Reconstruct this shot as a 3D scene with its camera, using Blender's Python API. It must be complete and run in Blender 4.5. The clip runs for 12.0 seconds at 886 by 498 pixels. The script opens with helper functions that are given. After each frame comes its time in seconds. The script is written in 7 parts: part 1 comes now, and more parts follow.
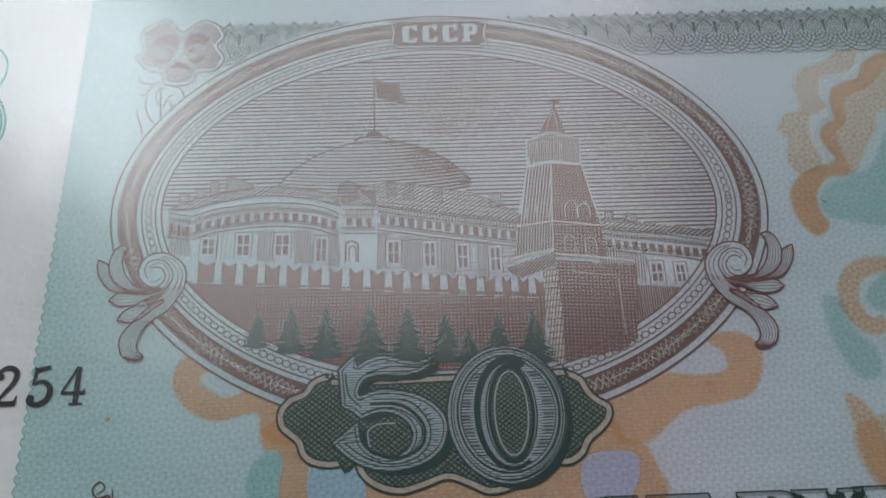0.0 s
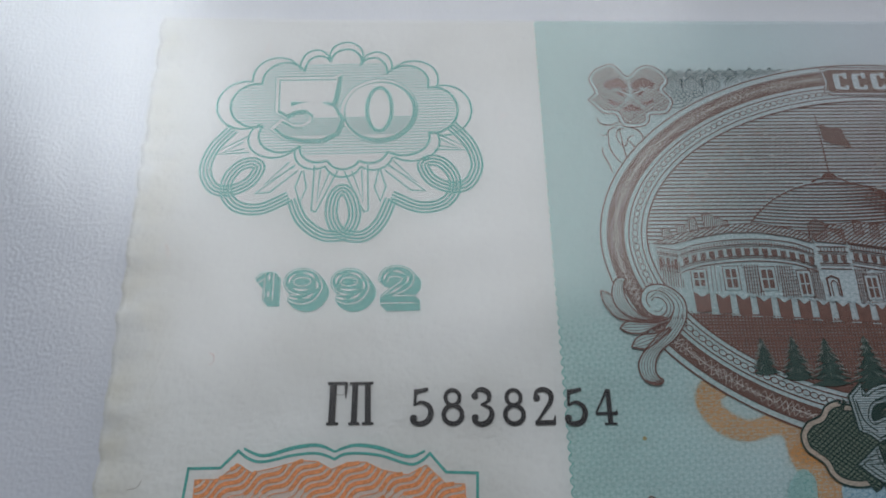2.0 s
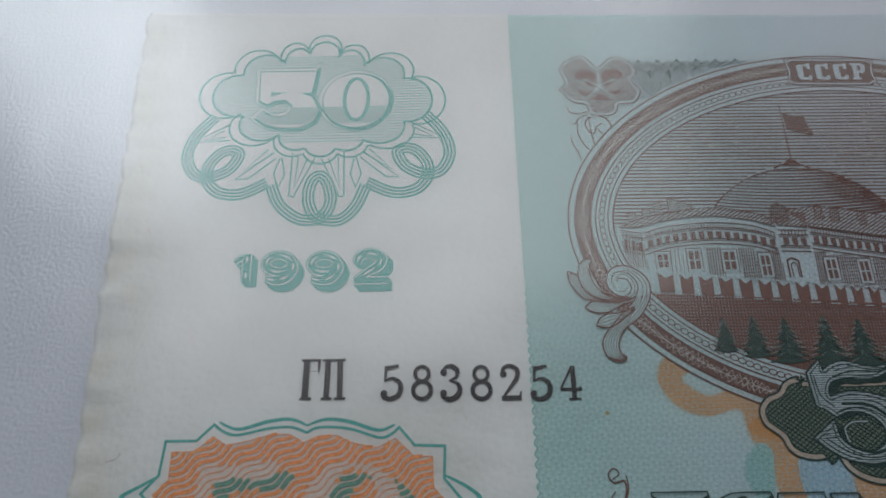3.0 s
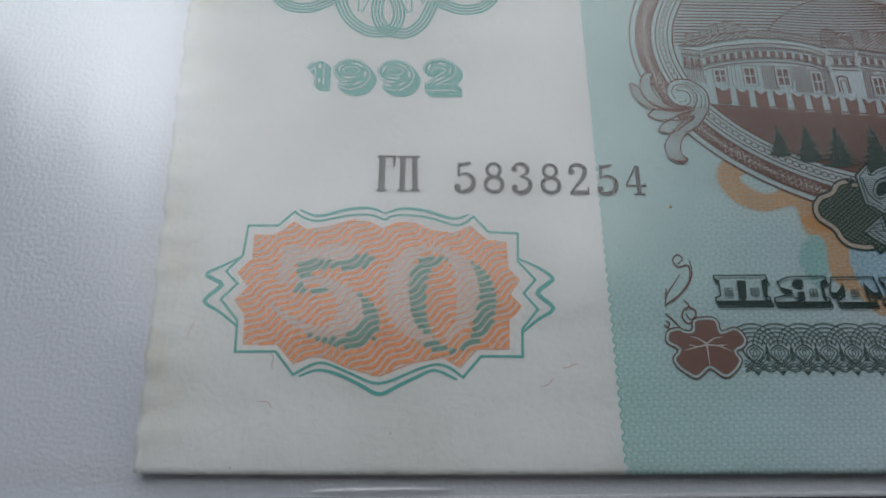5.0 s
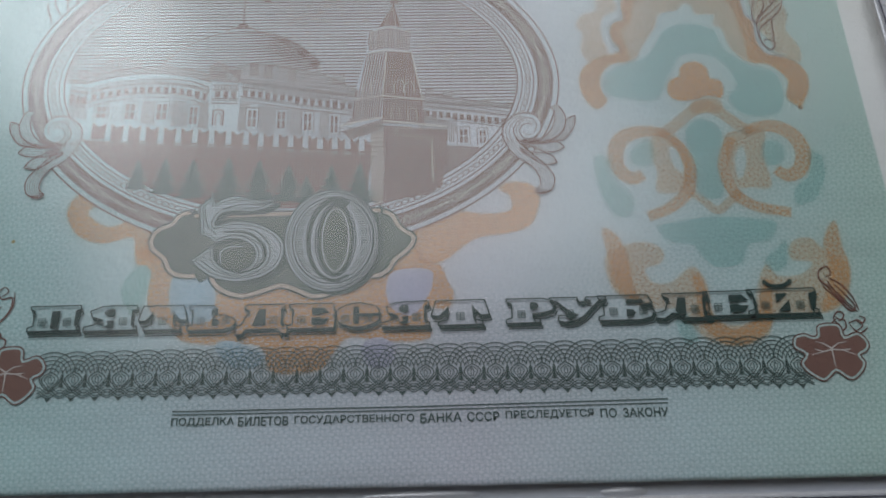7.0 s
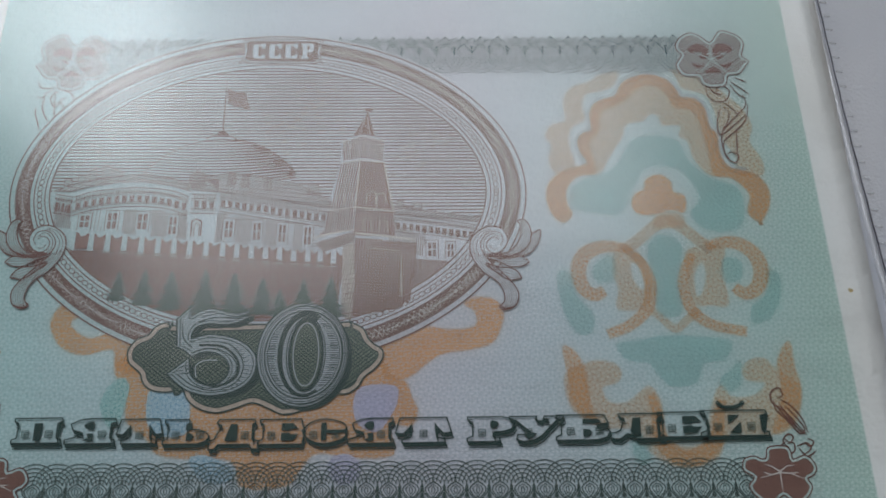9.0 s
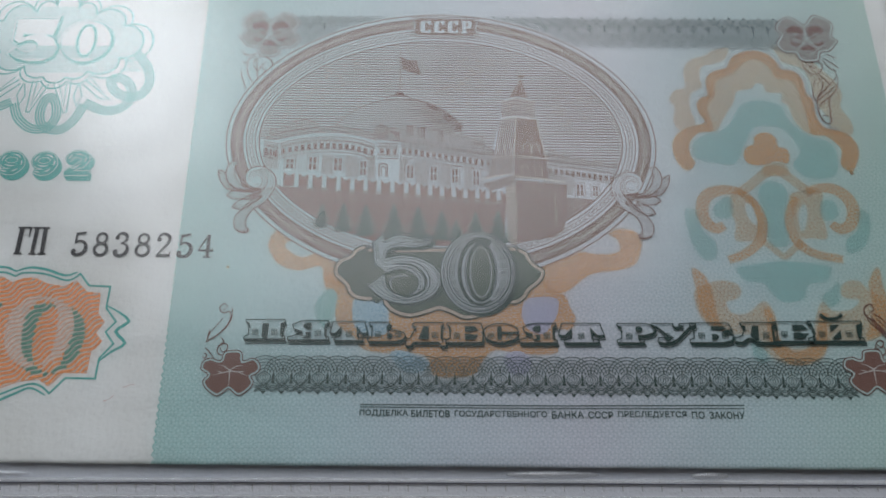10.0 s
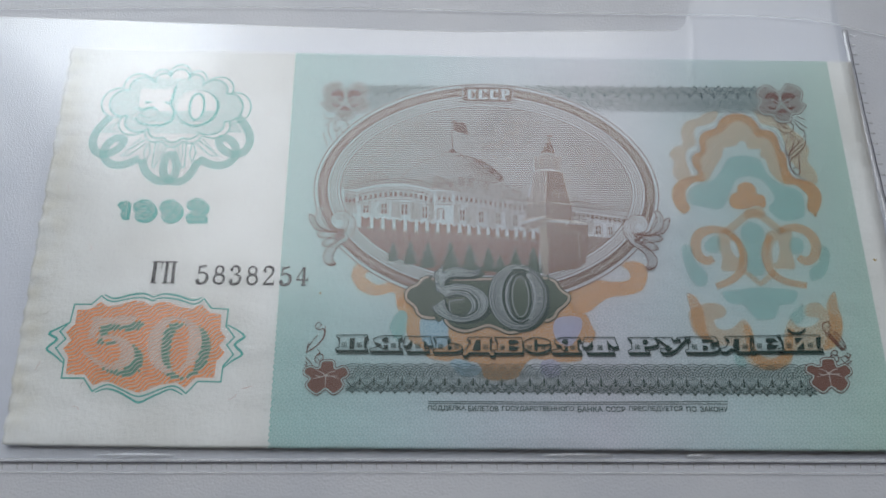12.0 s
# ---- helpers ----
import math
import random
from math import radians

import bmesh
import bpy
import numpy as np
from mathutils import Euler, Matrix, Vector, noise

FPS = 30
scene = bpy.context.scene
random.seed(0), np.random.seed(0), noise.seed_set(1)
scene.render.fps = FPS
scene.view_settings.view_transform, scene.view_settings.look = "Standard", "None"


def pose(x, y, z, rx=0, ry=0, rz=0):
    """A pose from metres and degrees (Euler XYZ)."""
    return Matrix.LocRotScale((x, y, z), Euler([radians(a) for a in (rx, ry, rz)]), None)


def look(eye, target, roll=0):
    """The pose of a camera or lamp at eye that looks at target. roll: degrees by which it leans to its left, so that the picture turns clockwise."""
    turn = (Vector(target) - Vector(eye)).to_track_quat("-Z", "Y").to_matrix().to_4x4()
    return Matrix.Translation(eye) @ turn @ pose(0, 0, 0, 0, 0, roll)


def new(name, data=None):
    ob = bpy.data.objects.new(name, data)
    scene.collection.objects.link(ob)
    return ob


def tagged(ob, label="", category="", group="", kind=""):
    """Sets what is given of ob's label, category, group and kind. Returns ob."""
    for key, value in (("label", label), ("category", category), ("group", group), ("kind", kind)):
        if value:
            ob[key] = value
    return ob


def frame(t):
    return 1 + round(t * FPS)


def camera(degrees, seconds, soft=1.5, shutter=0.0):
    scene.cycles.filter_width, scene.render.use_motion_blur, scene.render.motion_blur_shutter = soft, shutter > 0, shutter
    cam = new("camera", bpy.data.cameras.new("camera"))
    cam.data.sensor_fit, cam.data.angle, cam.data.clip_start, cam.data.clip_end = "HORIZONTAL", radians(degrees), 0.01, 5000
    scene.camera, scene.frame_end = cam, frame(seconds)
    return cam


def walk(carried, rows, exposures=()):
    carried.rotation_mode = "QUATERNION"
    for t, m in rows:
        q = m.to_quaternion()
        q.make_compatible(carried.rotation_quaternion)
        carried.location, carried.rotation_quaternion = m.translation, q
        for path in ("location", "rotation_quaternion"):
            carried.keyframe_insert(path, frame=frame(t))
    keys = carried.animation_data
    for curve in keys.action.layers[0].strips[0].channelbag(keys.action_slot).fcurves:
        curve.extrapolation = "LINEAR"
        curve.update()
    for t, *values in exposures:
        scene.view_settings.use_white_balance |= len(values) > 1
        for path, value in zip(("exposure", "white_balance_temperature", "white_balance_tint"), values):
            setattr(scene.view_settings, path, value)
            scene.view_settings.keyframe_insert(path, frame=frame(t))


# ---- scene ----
# One banknote in a clear album pocket on a table by a window. Millimetres in the drawing helpers, metres in the world.
cam = camera(60.00, 12.0, soft=1.72)
walk(cam, [
    (0, pose(0.07517, 0.01253, 0.06237, 21.907, 0.632, -2.089)),
    (0.5, pose(0.07263, 0.01318, 0.06263, 21.727, 0.491, -2.438)),
    (0.8, pose(0.06543, 0.01399, 0.06486, 20.539, -0.406, -2.875)),
    (1, pose(0.05685, 0.01251, 0.06504, 21.184, -1.460, -2.945)),
    (1.5, pose(0.03768, 0.01324, 0.06729, 21.741, -0.962, -2.092)),
    (1.7, pose(0.03271, 0.01369, 0.06829, 21.986, -0.522, -1.683)),
    (2, pose(0.03037, 0.01400, 0.06897, 22.341, 0.439, -1.142)),
    (2.5, pose(0.03222, 0.01349, 0.06903, 22.477, 0.828, -1.056)),
    (3, pose(0.03361, 0.01045, 0.07014, 23.158, 0.806, -1.001)),
    (3.5, pose(0.03000, -0.00133, 0.07358, 23.719, -0.226, -0.602)),
    (3.7, pose(0.02838, -0.00521, 0.07378, 23.896, -0.505, -0.431)),
    (5.3, pose(0.02389, -0.00613, 0.06567, 20.715, -1.438, -0.852)),
    (5.5, pose(0.02536, -0.00615, 0.06575, 20.560, -0.869, -0.574)),
    (6, pose(0.04236, -0.00554, 0.06819, 20.929, 0.358, -0.743)),
    (6.5, pose(0.06727, -0.00482, 0.07121, 20.784, -0.073, -1.206)),
    (6.7, pose(0.07835, -0.00485, 0.07254, 20.578, -0.093, -1.366)),
    (7, pose(0.09048, -0.00519, 0.07247, 20.500, 0.027, -1.612)),
    (8.8, pose(0.09460, 0.00670, 0.08050, 19.254, 0.373, -0.968)),
    (9, pose(0.09535, 0.00659, 0.07991, 19.386, 0.548, -0.767)),
    (9.5, pose(0.09060, 0.00206, 0.08085, 19.898, 0.287, -1.278)),
    (9.7, pose(0.08560, 0.00009, 0.08786, 19.504, 1.132, -0.675)),
    (9.8, pose(0.08107, -0.00162, 0.09051, 19.307, 0.237, -0.727)),
    (10, pose(0.07606, -0.00744, 0.09370, 19.842, 0.312, 0.071)),
    (10.2, pose(0.07317, -0.00554, 0.09880, 18.226, 0.171, -0.511)),
    (10.5, pose(0.07019, -0.00584, 0.10573, 18.710, 0.197, -0.294)),
    (11, pose(0.07023, -0.00737, 0.10756, 18.277, -0.051, -0.128)),
    (11.5, pose(0.07046, -0.00833, 0.11298, 18.229, 0.515, -0.049)),
    (12, pose(0.06888, -0.00986, 0.12060, 18.906, 0.525, -0.049)),
], exposures=[(0.0, 0.06), (1.0, 0.04), (2.2, -0.16), (3.5, -0.26), (5.6, -0.20), (6.5, -0.12), (7.0, -0.02), (9.0, 0.1), (10.8, 0.06), (12.0, 0.22)])

# ---- daylight: a sky outside, a low sun kept off the table, the window's own opening and an added side fill ----
world = bpy.data.worlds.new("sky")
scene.world = world
world.use_nodes = True
wt = world.node_tree
sky = wt.nodes.new("ShaderNodeTexSky")
sky.sky_type, sky.sun_disc = "NISHITA", False
sky.sun_elevation, sky.sun_rotation = radians(35), radians(150)
wt.links.new(sky.outputs[0], wt.nodes["Background"].inputs[0])
wt.nodes["Background"].inputs[1].default_value = 0.12

AIM = Vector((0.07, 0.03, 0.0))


def pane_at(az, el, dist):
    """A place in front of the note, az degrees to the right of the way ahead and el degrees up."""
    a, e = radians(az), radians(el)
    return AIM + Vector((math.sin(a) * math.cos(e), math.cos(a) * math.cos(e), math.sin(e))) * dist


PANES = (("sky_pane", pane_at(-37, 42, 1.30), 0.32, 0.60, 2.9, (0.86, 0.94, 1.0)), ("dim_pane", pane_at(-9, 57, 1.25), 0.98, 0.72, 5.4, (0.95, 0.97, 1.0)),
         # added fill with no known source, lifting the film's haze at the right
         ("side_fill", pane_at(30, 44, 1.30), 0.56, 0.34, 0.55, (0.95, 0.97, 1.0)))
for pane_name, place, wide, tall, power, tone in PANES:
    lamp = bpy.data.lights.new(pane_name + "_light", "AREA")
    lamp.shape, lamp.size, lamp.size_y, lamp.energy, lamp.color = "RECTANGLE", wide, tall, power, tone
    new(pane_name + "_light", lamp).matrix_world = look(place, AIM)


# ---- node helpers ----
class Nodes:
    """Short-hand for a material's node tree."""

    def __init__(self, name):
        self.mat = bpy.data.materials.new(name)
        self.mat.use_nodes = True
        self.t = self.mat.node_tree
        self.bsdf = self.t.nodes["Principled BSDF"]
        self.out = self.t.nodes["Material Output"]
        tc = self.t.nodes.new("ShaderNodeTexCoord")
        scale = self.t.nodes.new("ShaderNodeVectorMath")
        scale.operation = "SCALE"
        scale.inputs["Scale"].default_value = 1000.0
        self.link(tc.outputs["Object"], scale.inputs[0])
        self.mm = scale.outputs[0]
        sep = self.t.nodes.new("ShaderNodeSeparateXYZ")
        self.link(self.mm, sep.inputs[0])
        self.x, self.y, self.z = sep.outputs

    def link(self, a, b):
        self.t.links.new(a, b)

    def put(self, socket, value):
        if hasattr(value, "is_linked") or hasattr(value, "links"):
            self.link(value, socket)
        else:
            socket.default_value = value

    def m(self, op, a, b=0.0, c=0.0):
        n = self.t.nodes.new("ShaderNodeMath")
        n.operation = op
        for s, v in zip(n.inputs, (a, b, c)):
            self.put(s, v)
        return n.outputs[0]

    def step(self, v, lo, hi, a=0.0, b=1.0):
        n = self.t.nodes.new("ShaderNodeMapRange")
        n.interpolation_type = "SMOOTHSTEP"
        for s, q in zip(n.inputs, (v, lo, hi, a, b)):
            self.put(s, q)
        return n.outputs[0]

    def noise(self, scale, detail=3.0, rough=0.55, vec=None, distort=0.0):
        n = self.t.nodes.new("ShaderNodeTexNoise")
        self.link(vec or self.mm, n.inputs["Vector"])
        n.inputs["Scale"].default_value, n.inputs["Detail"].default_value = scale, detail
        n.inputs["Roughness"].default_value, n.inputs["Distortion"].default_value = rough, distort
        return n.outputs[0]

    def mix(self, f, a, b, blend="MIX"):
        n = self.t.nodes.new("ShaderNodeMix")
        n.data_type, n.blend_type = "RGBA", blend
        self.put(n.inputs["Factor"], f)
        for key, v in (("A", a), ("B", b)):
            s = [i for i in n.inputs if i.name == key and i.type == "RGBA"][0]
            self.put(s, (*v, 1.0) if isinstance(v, tuple) else v)
        return [o for o in n.outputs if o.type == "RGBA"][0]

    def ramp(self, f, stops):
        n = self.t.nodes.new("ShaderNodeValToRGB")
        while len(n.color_ramp.elements) < len(stops):
            n.color_ramp.elements.new(0.5)
        for e, (p, c) in zip(n.color_ramp.elements, stops):
            e.position, e.color = p, (*c, 1.0)
        self.link(f, n.inputs[0])
        return n.outputs[0]

    def bump(self, height, strength, distance):
        n = self.t.nodes.new("ShaderNodeBump")
        n.inputs["Strength"].default_value, n.inputs["Distance"].default_value = strength, distance
        self.link(height, n.inputs["Height"])
        self.link(n.outputs[0], self.bsdf.inputs["Normal"])
        return n.outputs[0]

    def set(self, **values):
        for key, v in values.items():
            self.put(self.bsdf.inputs[key.replace("_", " ").title().replace("Ior", "IOR")], (*v, 1.0) if isinstance(v, tuple) else v)
        return self.mat


def ink(name, color, opacity=1.0, grain=0.25):
    """Printing ink: colour broken by the paper's grain, let through in part where it is thin."""
    n = Nodes(name)
    g = n.noise(6.0, 2.0)
    n.set(base_color=n.mix(n.step(g, 0.3, 0.7), tuple(c * (1 - grain) for c in color), tuple(min(1, c * (1 + grain)) for c in color)), roughness=0.6)
    n.bsdf.inputs["Specular IOR Level"].default_value = 0.25
    if opacity < 1.0:
        a = n.m("MULTIPLY", n.step(n.noise(3.0, 3.0), 0.2, 0.6, 0.78, 1.0), opacity)
        n.link(a, n.bsdf.inputs["Alpha"])
    return n.mat


def net_lines(n):
    """Guilloche net: three families of wavy lines, 1 along the lines and 0 between them."""
    def family(ang, per, amp):
        c, s = math.cos(radians(ang)), math.sin(radians(ang))
        u = n.m("ADD", n.m("MULTIPLY", n.x, c), n.m("MULTIPLY", n.y, s))
        v = n.m("ADD", n.m("MULTIPLY", n.x, -s), n.m("MULTIPLY", n.y, c))
        w = n.m("MULTIPLY", n.m("SINE", n.m("MULTIPLY", v, 6.2832 / per)), amp)
        return n.m("ABSOLUTE", n.m("SINE", n.m("MULTIPLY", n.m("ADD", u, w), 3.14159 / (per * 0.866))))
    net = n.m("MINIMUM", n.m("MINIMUM", family(30, 0.72, 0.15), family(90, 0.72, 0.15)), family(150, 0.72, 0.15))
    ruled = n.m("ABSOLUTE", n.m("SINE", n.m("MULTIPLY", n.y, 3.14159 / 0.31)))
    return n.m("MAXIMUM", n.step(net, 0.36, 0.06), n.m("MULTIPLY", n.step(ruled, 0.5, 0.1), 0.6))


def tint(name, color, opacity):
    """Underprint: the colour lies mostly in the lines of the net."""
    n = Nodes(name)
    n.set(base_color=n.mix(n.step(n.noise(0.4, 3.0), 0.3, 0.7), tuple(c * 0.92 for c in color), tuple(min(1, c * 1.06) for c in color)), roughness=0.7)
    n.bsdf.inputs["Specular IOR Level"].default_value = 0.2
    weight = n.t.nodes.new("ShaderNodeAttribute")
    weight.attribute_name = "ink_weight"
    lines = n.m("MULTIPLY", n.m("ADD", n.m("MULTIPLY", net_lines(n), 0.45), 0.72), opacity)
    n.link(n.m("MULTIPLY", lines, n.step(weight.outputs["Fac"], 0.0, 1.0)), n.bsdf.inputs["Alpha"])
    return n.mat


# ---- materials ----
def paper_material():
    n = Nodes("banknote_paper")
    fine, broad = n.noise(1.6, 4.0, 0.6), n.noise(0.07, 3.0)
    white = n.mix(n.step(broad, 0.35, 0.7), (0.755, 0.765, 0.765), (0.69, 0.695, 0.685))
    # worn, yellowed left border
    border = n.m("MULTIPLY", n.step(n.x, 7.0, 0.0), n.step(n.noise(0.16, 3.0), 0.35, 0.65))
    white = n.mix(n.m("MULTIPLY", border, 0.4), white, (0.60, 0.56, 0.44))
    # scalloped start of the tinted ground
    wave = n.m("MULTIPLY", n.m("ABSOLUTE", n.m("SINE", n.m("MULTIPLY", n.y, 3.14159 / 0.95))), -0.32)
    left = n.step(n.m("ADD", n.x, n.m("MULTIPLY", wave, -1.0)), 41.25, 41.4)
    right = n.step(n.m("ADD", n.x, n.m("MULTIPLY", n.y, 0.008)), 137.7, 137.4)
    tint = n.m("MULTIPLY", left, right)
    drift = n.m("ADD", n.x, n.m("MULTIPLY", n.y, -0.03))
    hue = n.ramp(n.m("DIVIDE", n.m("SUBTRACT", drift, 36.0), 104.0), [
        (0.0, (0.38, 0.58, 0.555)), (0.12, (0.405, 0.58, 0.585)), (0.24, (0.46, 0.585, 0.62)), (0.37, (0.53, 0.575, 0.64)),
        (0.55, (0.57, 0.557, 0.632)), (0.74, (0.475, 0.58, 0.61)), (0.88, (0.42, 0.565, 0.545)), (1.0, (0.39, 0.55, 0.475))])
    line = net_lines(n)
    ground = n.mix(n.m("MULTIPLY", line, 0.78), n.mix(0.30, hue, (0.76, 0.80, 0.82)), n.mix(1.0, hue, (0.655, 0.77, 0.77), "MULTIPLY"))
    col = n.mix(tint, white, ground)
    col = n.mix(n.m("MULTIPLY", n.step(fine, 0.45, 0.75), 0.10), col, (0.45, 0.45, 0.42))
    n.set(base_color=col, roughness=0.75)
    n.bsdf.inputs["Specular IOR Level"].default_value = 0.2
    folds = n.m("SINE", n.m("ADD", n.m("MULTIPLY", n.y, 0.9), n.m("MULTIPLY", n.noise(0.06, 3.0), 14.0)))
    n.bump(n.m("ADD", n.m("ADD", n.m("MULTIPLY", fine, 0.30), n.noise(0.22, 4.0)), n.m("MULTIPLY", folds, 0.10)), 0.8, 0.00045)
    return n.mat


def page_material():
    n = Nodes("album_page")
    g = n.noise(2.6, 2.0, 0.5)
    n.set(base_color=n.mix(n.step(n.noise(0.05, 3.0), 0.3, 0.7), (0.62, 0.645, 0.71), (0.675, 0.695, 0.75)), roughness=0.32)
    n.bsdf.inputs["Specular IOR Level"].default_value = 0.65
    n.bump(g, 0.7, 0.00014)
    return n.mat


def film_material():
    n = Nodes("clear_film")
    gloss = n.t.nodes.new("ShaderNodeBsdfGlossy")
    gloss.inputs["Roughness"].default_value = 0.2
    gloss.inputs["Color"].default_value = (1, 1, 1, 1)
    clear = n.t.nodes.new("ShaderNodeBsdfTransparent")
    clear.inputs["Color"].default_value = (0.97, 0.98, 0.985, 1)
    fres = n.t.nodes.new("ShaderNodeFresnel")
    fres.inputs["IOR"].default_value = 1.5
    b = n.t.nodes.new("ShaderNodeBump")
    b.inputs["Strength"].default_value, b.inputs["Distance"].default_value = 0.25, 0.0006
    n.link(n.noise(0.06, 2.0, 0.4, distort=0.6), b.inputs["Height"])
    n.link(b.outputs[0], gloss.inputs["Normal"])
    mix = n.t.nodes.new("ShaderNodeMixShader")
    n.link(n.m("MULTIPLY", fres.outputs[0], 1.75), mix.inputs[0])
    n.link(clear.outputs[0], mix.inputs[1])
    n.link(gloss.outputs[0], mix.inputs[2])
    n.link(mix.outputs[0], n.out.inputs[0])
    return n.mat


def plain(name, color, rough=0.6, mottling=0.08, scale=0.01):
    n = Nodes(name)
    n.set(base_color=n.mix(n.step(n.noise(scale, 4.0), 0.3, 0.7), tuple(c * (1 - mottling) for c in color), tuple(min(1, c * (1 + mottling)) for c in color)), roughness=rough)
    return n.mat


PAPER, PAGE, FILM = paper_material(), page_material(), film_material()
WALL = plain("wall_paint", (0.72, 0.71, 0.69), 0.8)
WOOD = plain("table_wood", (0.42, 0.28, 0.17), 0.5, 0.2)
FRAME = plain("window_paint", (0.8, 0.8, 0.79), 0.4, 0.03)
BROWN = ink("brown_ink", (0.17, 0.083, 0.070))
BROWN_SOFT = ink("thin_brown_ink", (0.185, 0.108, 0.095))
BROWN_PALE = ink("pale_brown_ink", (0.26, 0.165, 0.16), 0.30)
GREEN = ink("dark_green_ink", (0.025, 0.06, 0.055))
TEAL = ink("teal_ink", (0.095, 0.40, 0.365))
TEAL_PALE = ink("pale_teal_ink", (0.26, 0.53, 0.50))
BLACK = ink("black_ink", (0.03, 0.03, 0.035))
ORANGE = ink("orange_ink", (0.78, 0.34, 0.15))
ORANGE_TINT = tint("orange_tint", (0.74, 0.40, 0.16), 0.55)
ORANGE_PALE = tint("pale_orange_tint", (0.72, 0.48, 0.26), 0.36)
TEAL_TINT = tint("teal_tint", (0.25, 0.60, 0.56), 0.36)
ORANGE_MID = tint("mid_orange_tint", (0.74, 0.41, 0.17), 0.42)
TEAL_SHEET = tint("thin_teal_tint", (0.25, 0.58, 0.55), 0.32)
HALO = tint("pale_blue_tint", (0.66, 0.78, 0.84), 0.5)
LILAC_TINT = tint("lilac_tint", (0.46, 0.42, 0.70), 0.30)
BLUE_TINT = tint("blue_tint", (0.32, 0.58, 0.74), 0.36)
LIGHT = WHITE = PAPER
RED = ink("red_fibre", (0.62, 0.22, 0.18), 0.75)
SPECK = ink("dark_speck", (0.12, 0.10, 0.08))
YELLOW = ink("yellow_stain", (0.60, 0.45, 0.18), 0.7)


# ---- mesh helpers ----
def mesh_object(name, verts, faces, mat, parent=None, label="", smooth=False):
    me = bpy.data.meshes.new(name)
    me.from_pydata(verts, [], faces)
    me.update()
    me.materials.append(mat)
    if smooth:
        me.polygons.foreach_set("use_smooth", [True] * len(me.polygons))
    ob = new(name, me)
    ob.parent = parent
    return tagged(ob, label) if label else ob


def box(name, lo, hi, mat, parent=None, bevel=0.0):
    bm = bmesh.new()
    bmesh.ops.create_cube(bm, size=1.0)
    for v in bm.verts:
        v.co = [(a + b) / 2 + (b - a) * c for a, b, c in zip(lo, hi, v.co)]
    if bevel:
        bmesh.ops.bevel(bm, geom=bm.edges[:], offset=bevel, segments=2, affect="EDGES")
    me = bpy.data.meshes.new(name)
    bm.to_mesh(me)
    bm.free()
    me.materials.append(mat)
    ob = new(name, me)
    ob.parent = parent
    return ob


def paper_z(x, y):
    """Height of the note's face in mm: flat in the print, slightly cockled along its worn left border."""
    k = max(0.0, 1.0 - max(x, 0.0) / 6.0) ** 2
    return k * (0.17 * math.sin(y * 0.75) + 0.12 * math.sin(y * 2.1 + 1.0))


def catmull(pts, n=6, closed=False):
    """A smooth line through the points."""
    q = [Vector((*p[:2], 0)) for p in pts]
    out = []
    last = len(q) if closed else len(q) - 1
    for i in range(last):
        a, b, c, d = (q[(i + k) % len(q)] if closed else q[min(max(i + k, 0), len(q) - 1)] for k in (-1, 0, 1, 2))
        for j in range(n):
            t = j / n
            p = 0.5 * (2 * b + (c - a) * t + (2 * a - 5 * b + 4 * c - d) * t * t + (3 * b - a - 3 * c + d) * t ** 3)
            out.append((p.x, p.y))
    if not closed:
        out.append(tuple(q[-1][:2]))
    return out


def inside(p, poly):
    x, y = p
    hit = False
    for (x1, y1), (x2, y2) in zip(poly, poly[1:] + poly[:1]):
        if (y1 > y) != (y2 > y) and x < (x2 - x1) * (y - y1) / (y2 - y1) + x1:
            hit = not hit
    return hit


def arc(cx, cy, rx, ry, a0=0.0, a1=360.0, n=24):
    return [(cx + rx * math.cos(radians(a0 + (a1 - a0) * i / n)), cy + ry * math.sin(radians(a0 + (a1 - a0) * i / n))) for i in range(n + 1)]


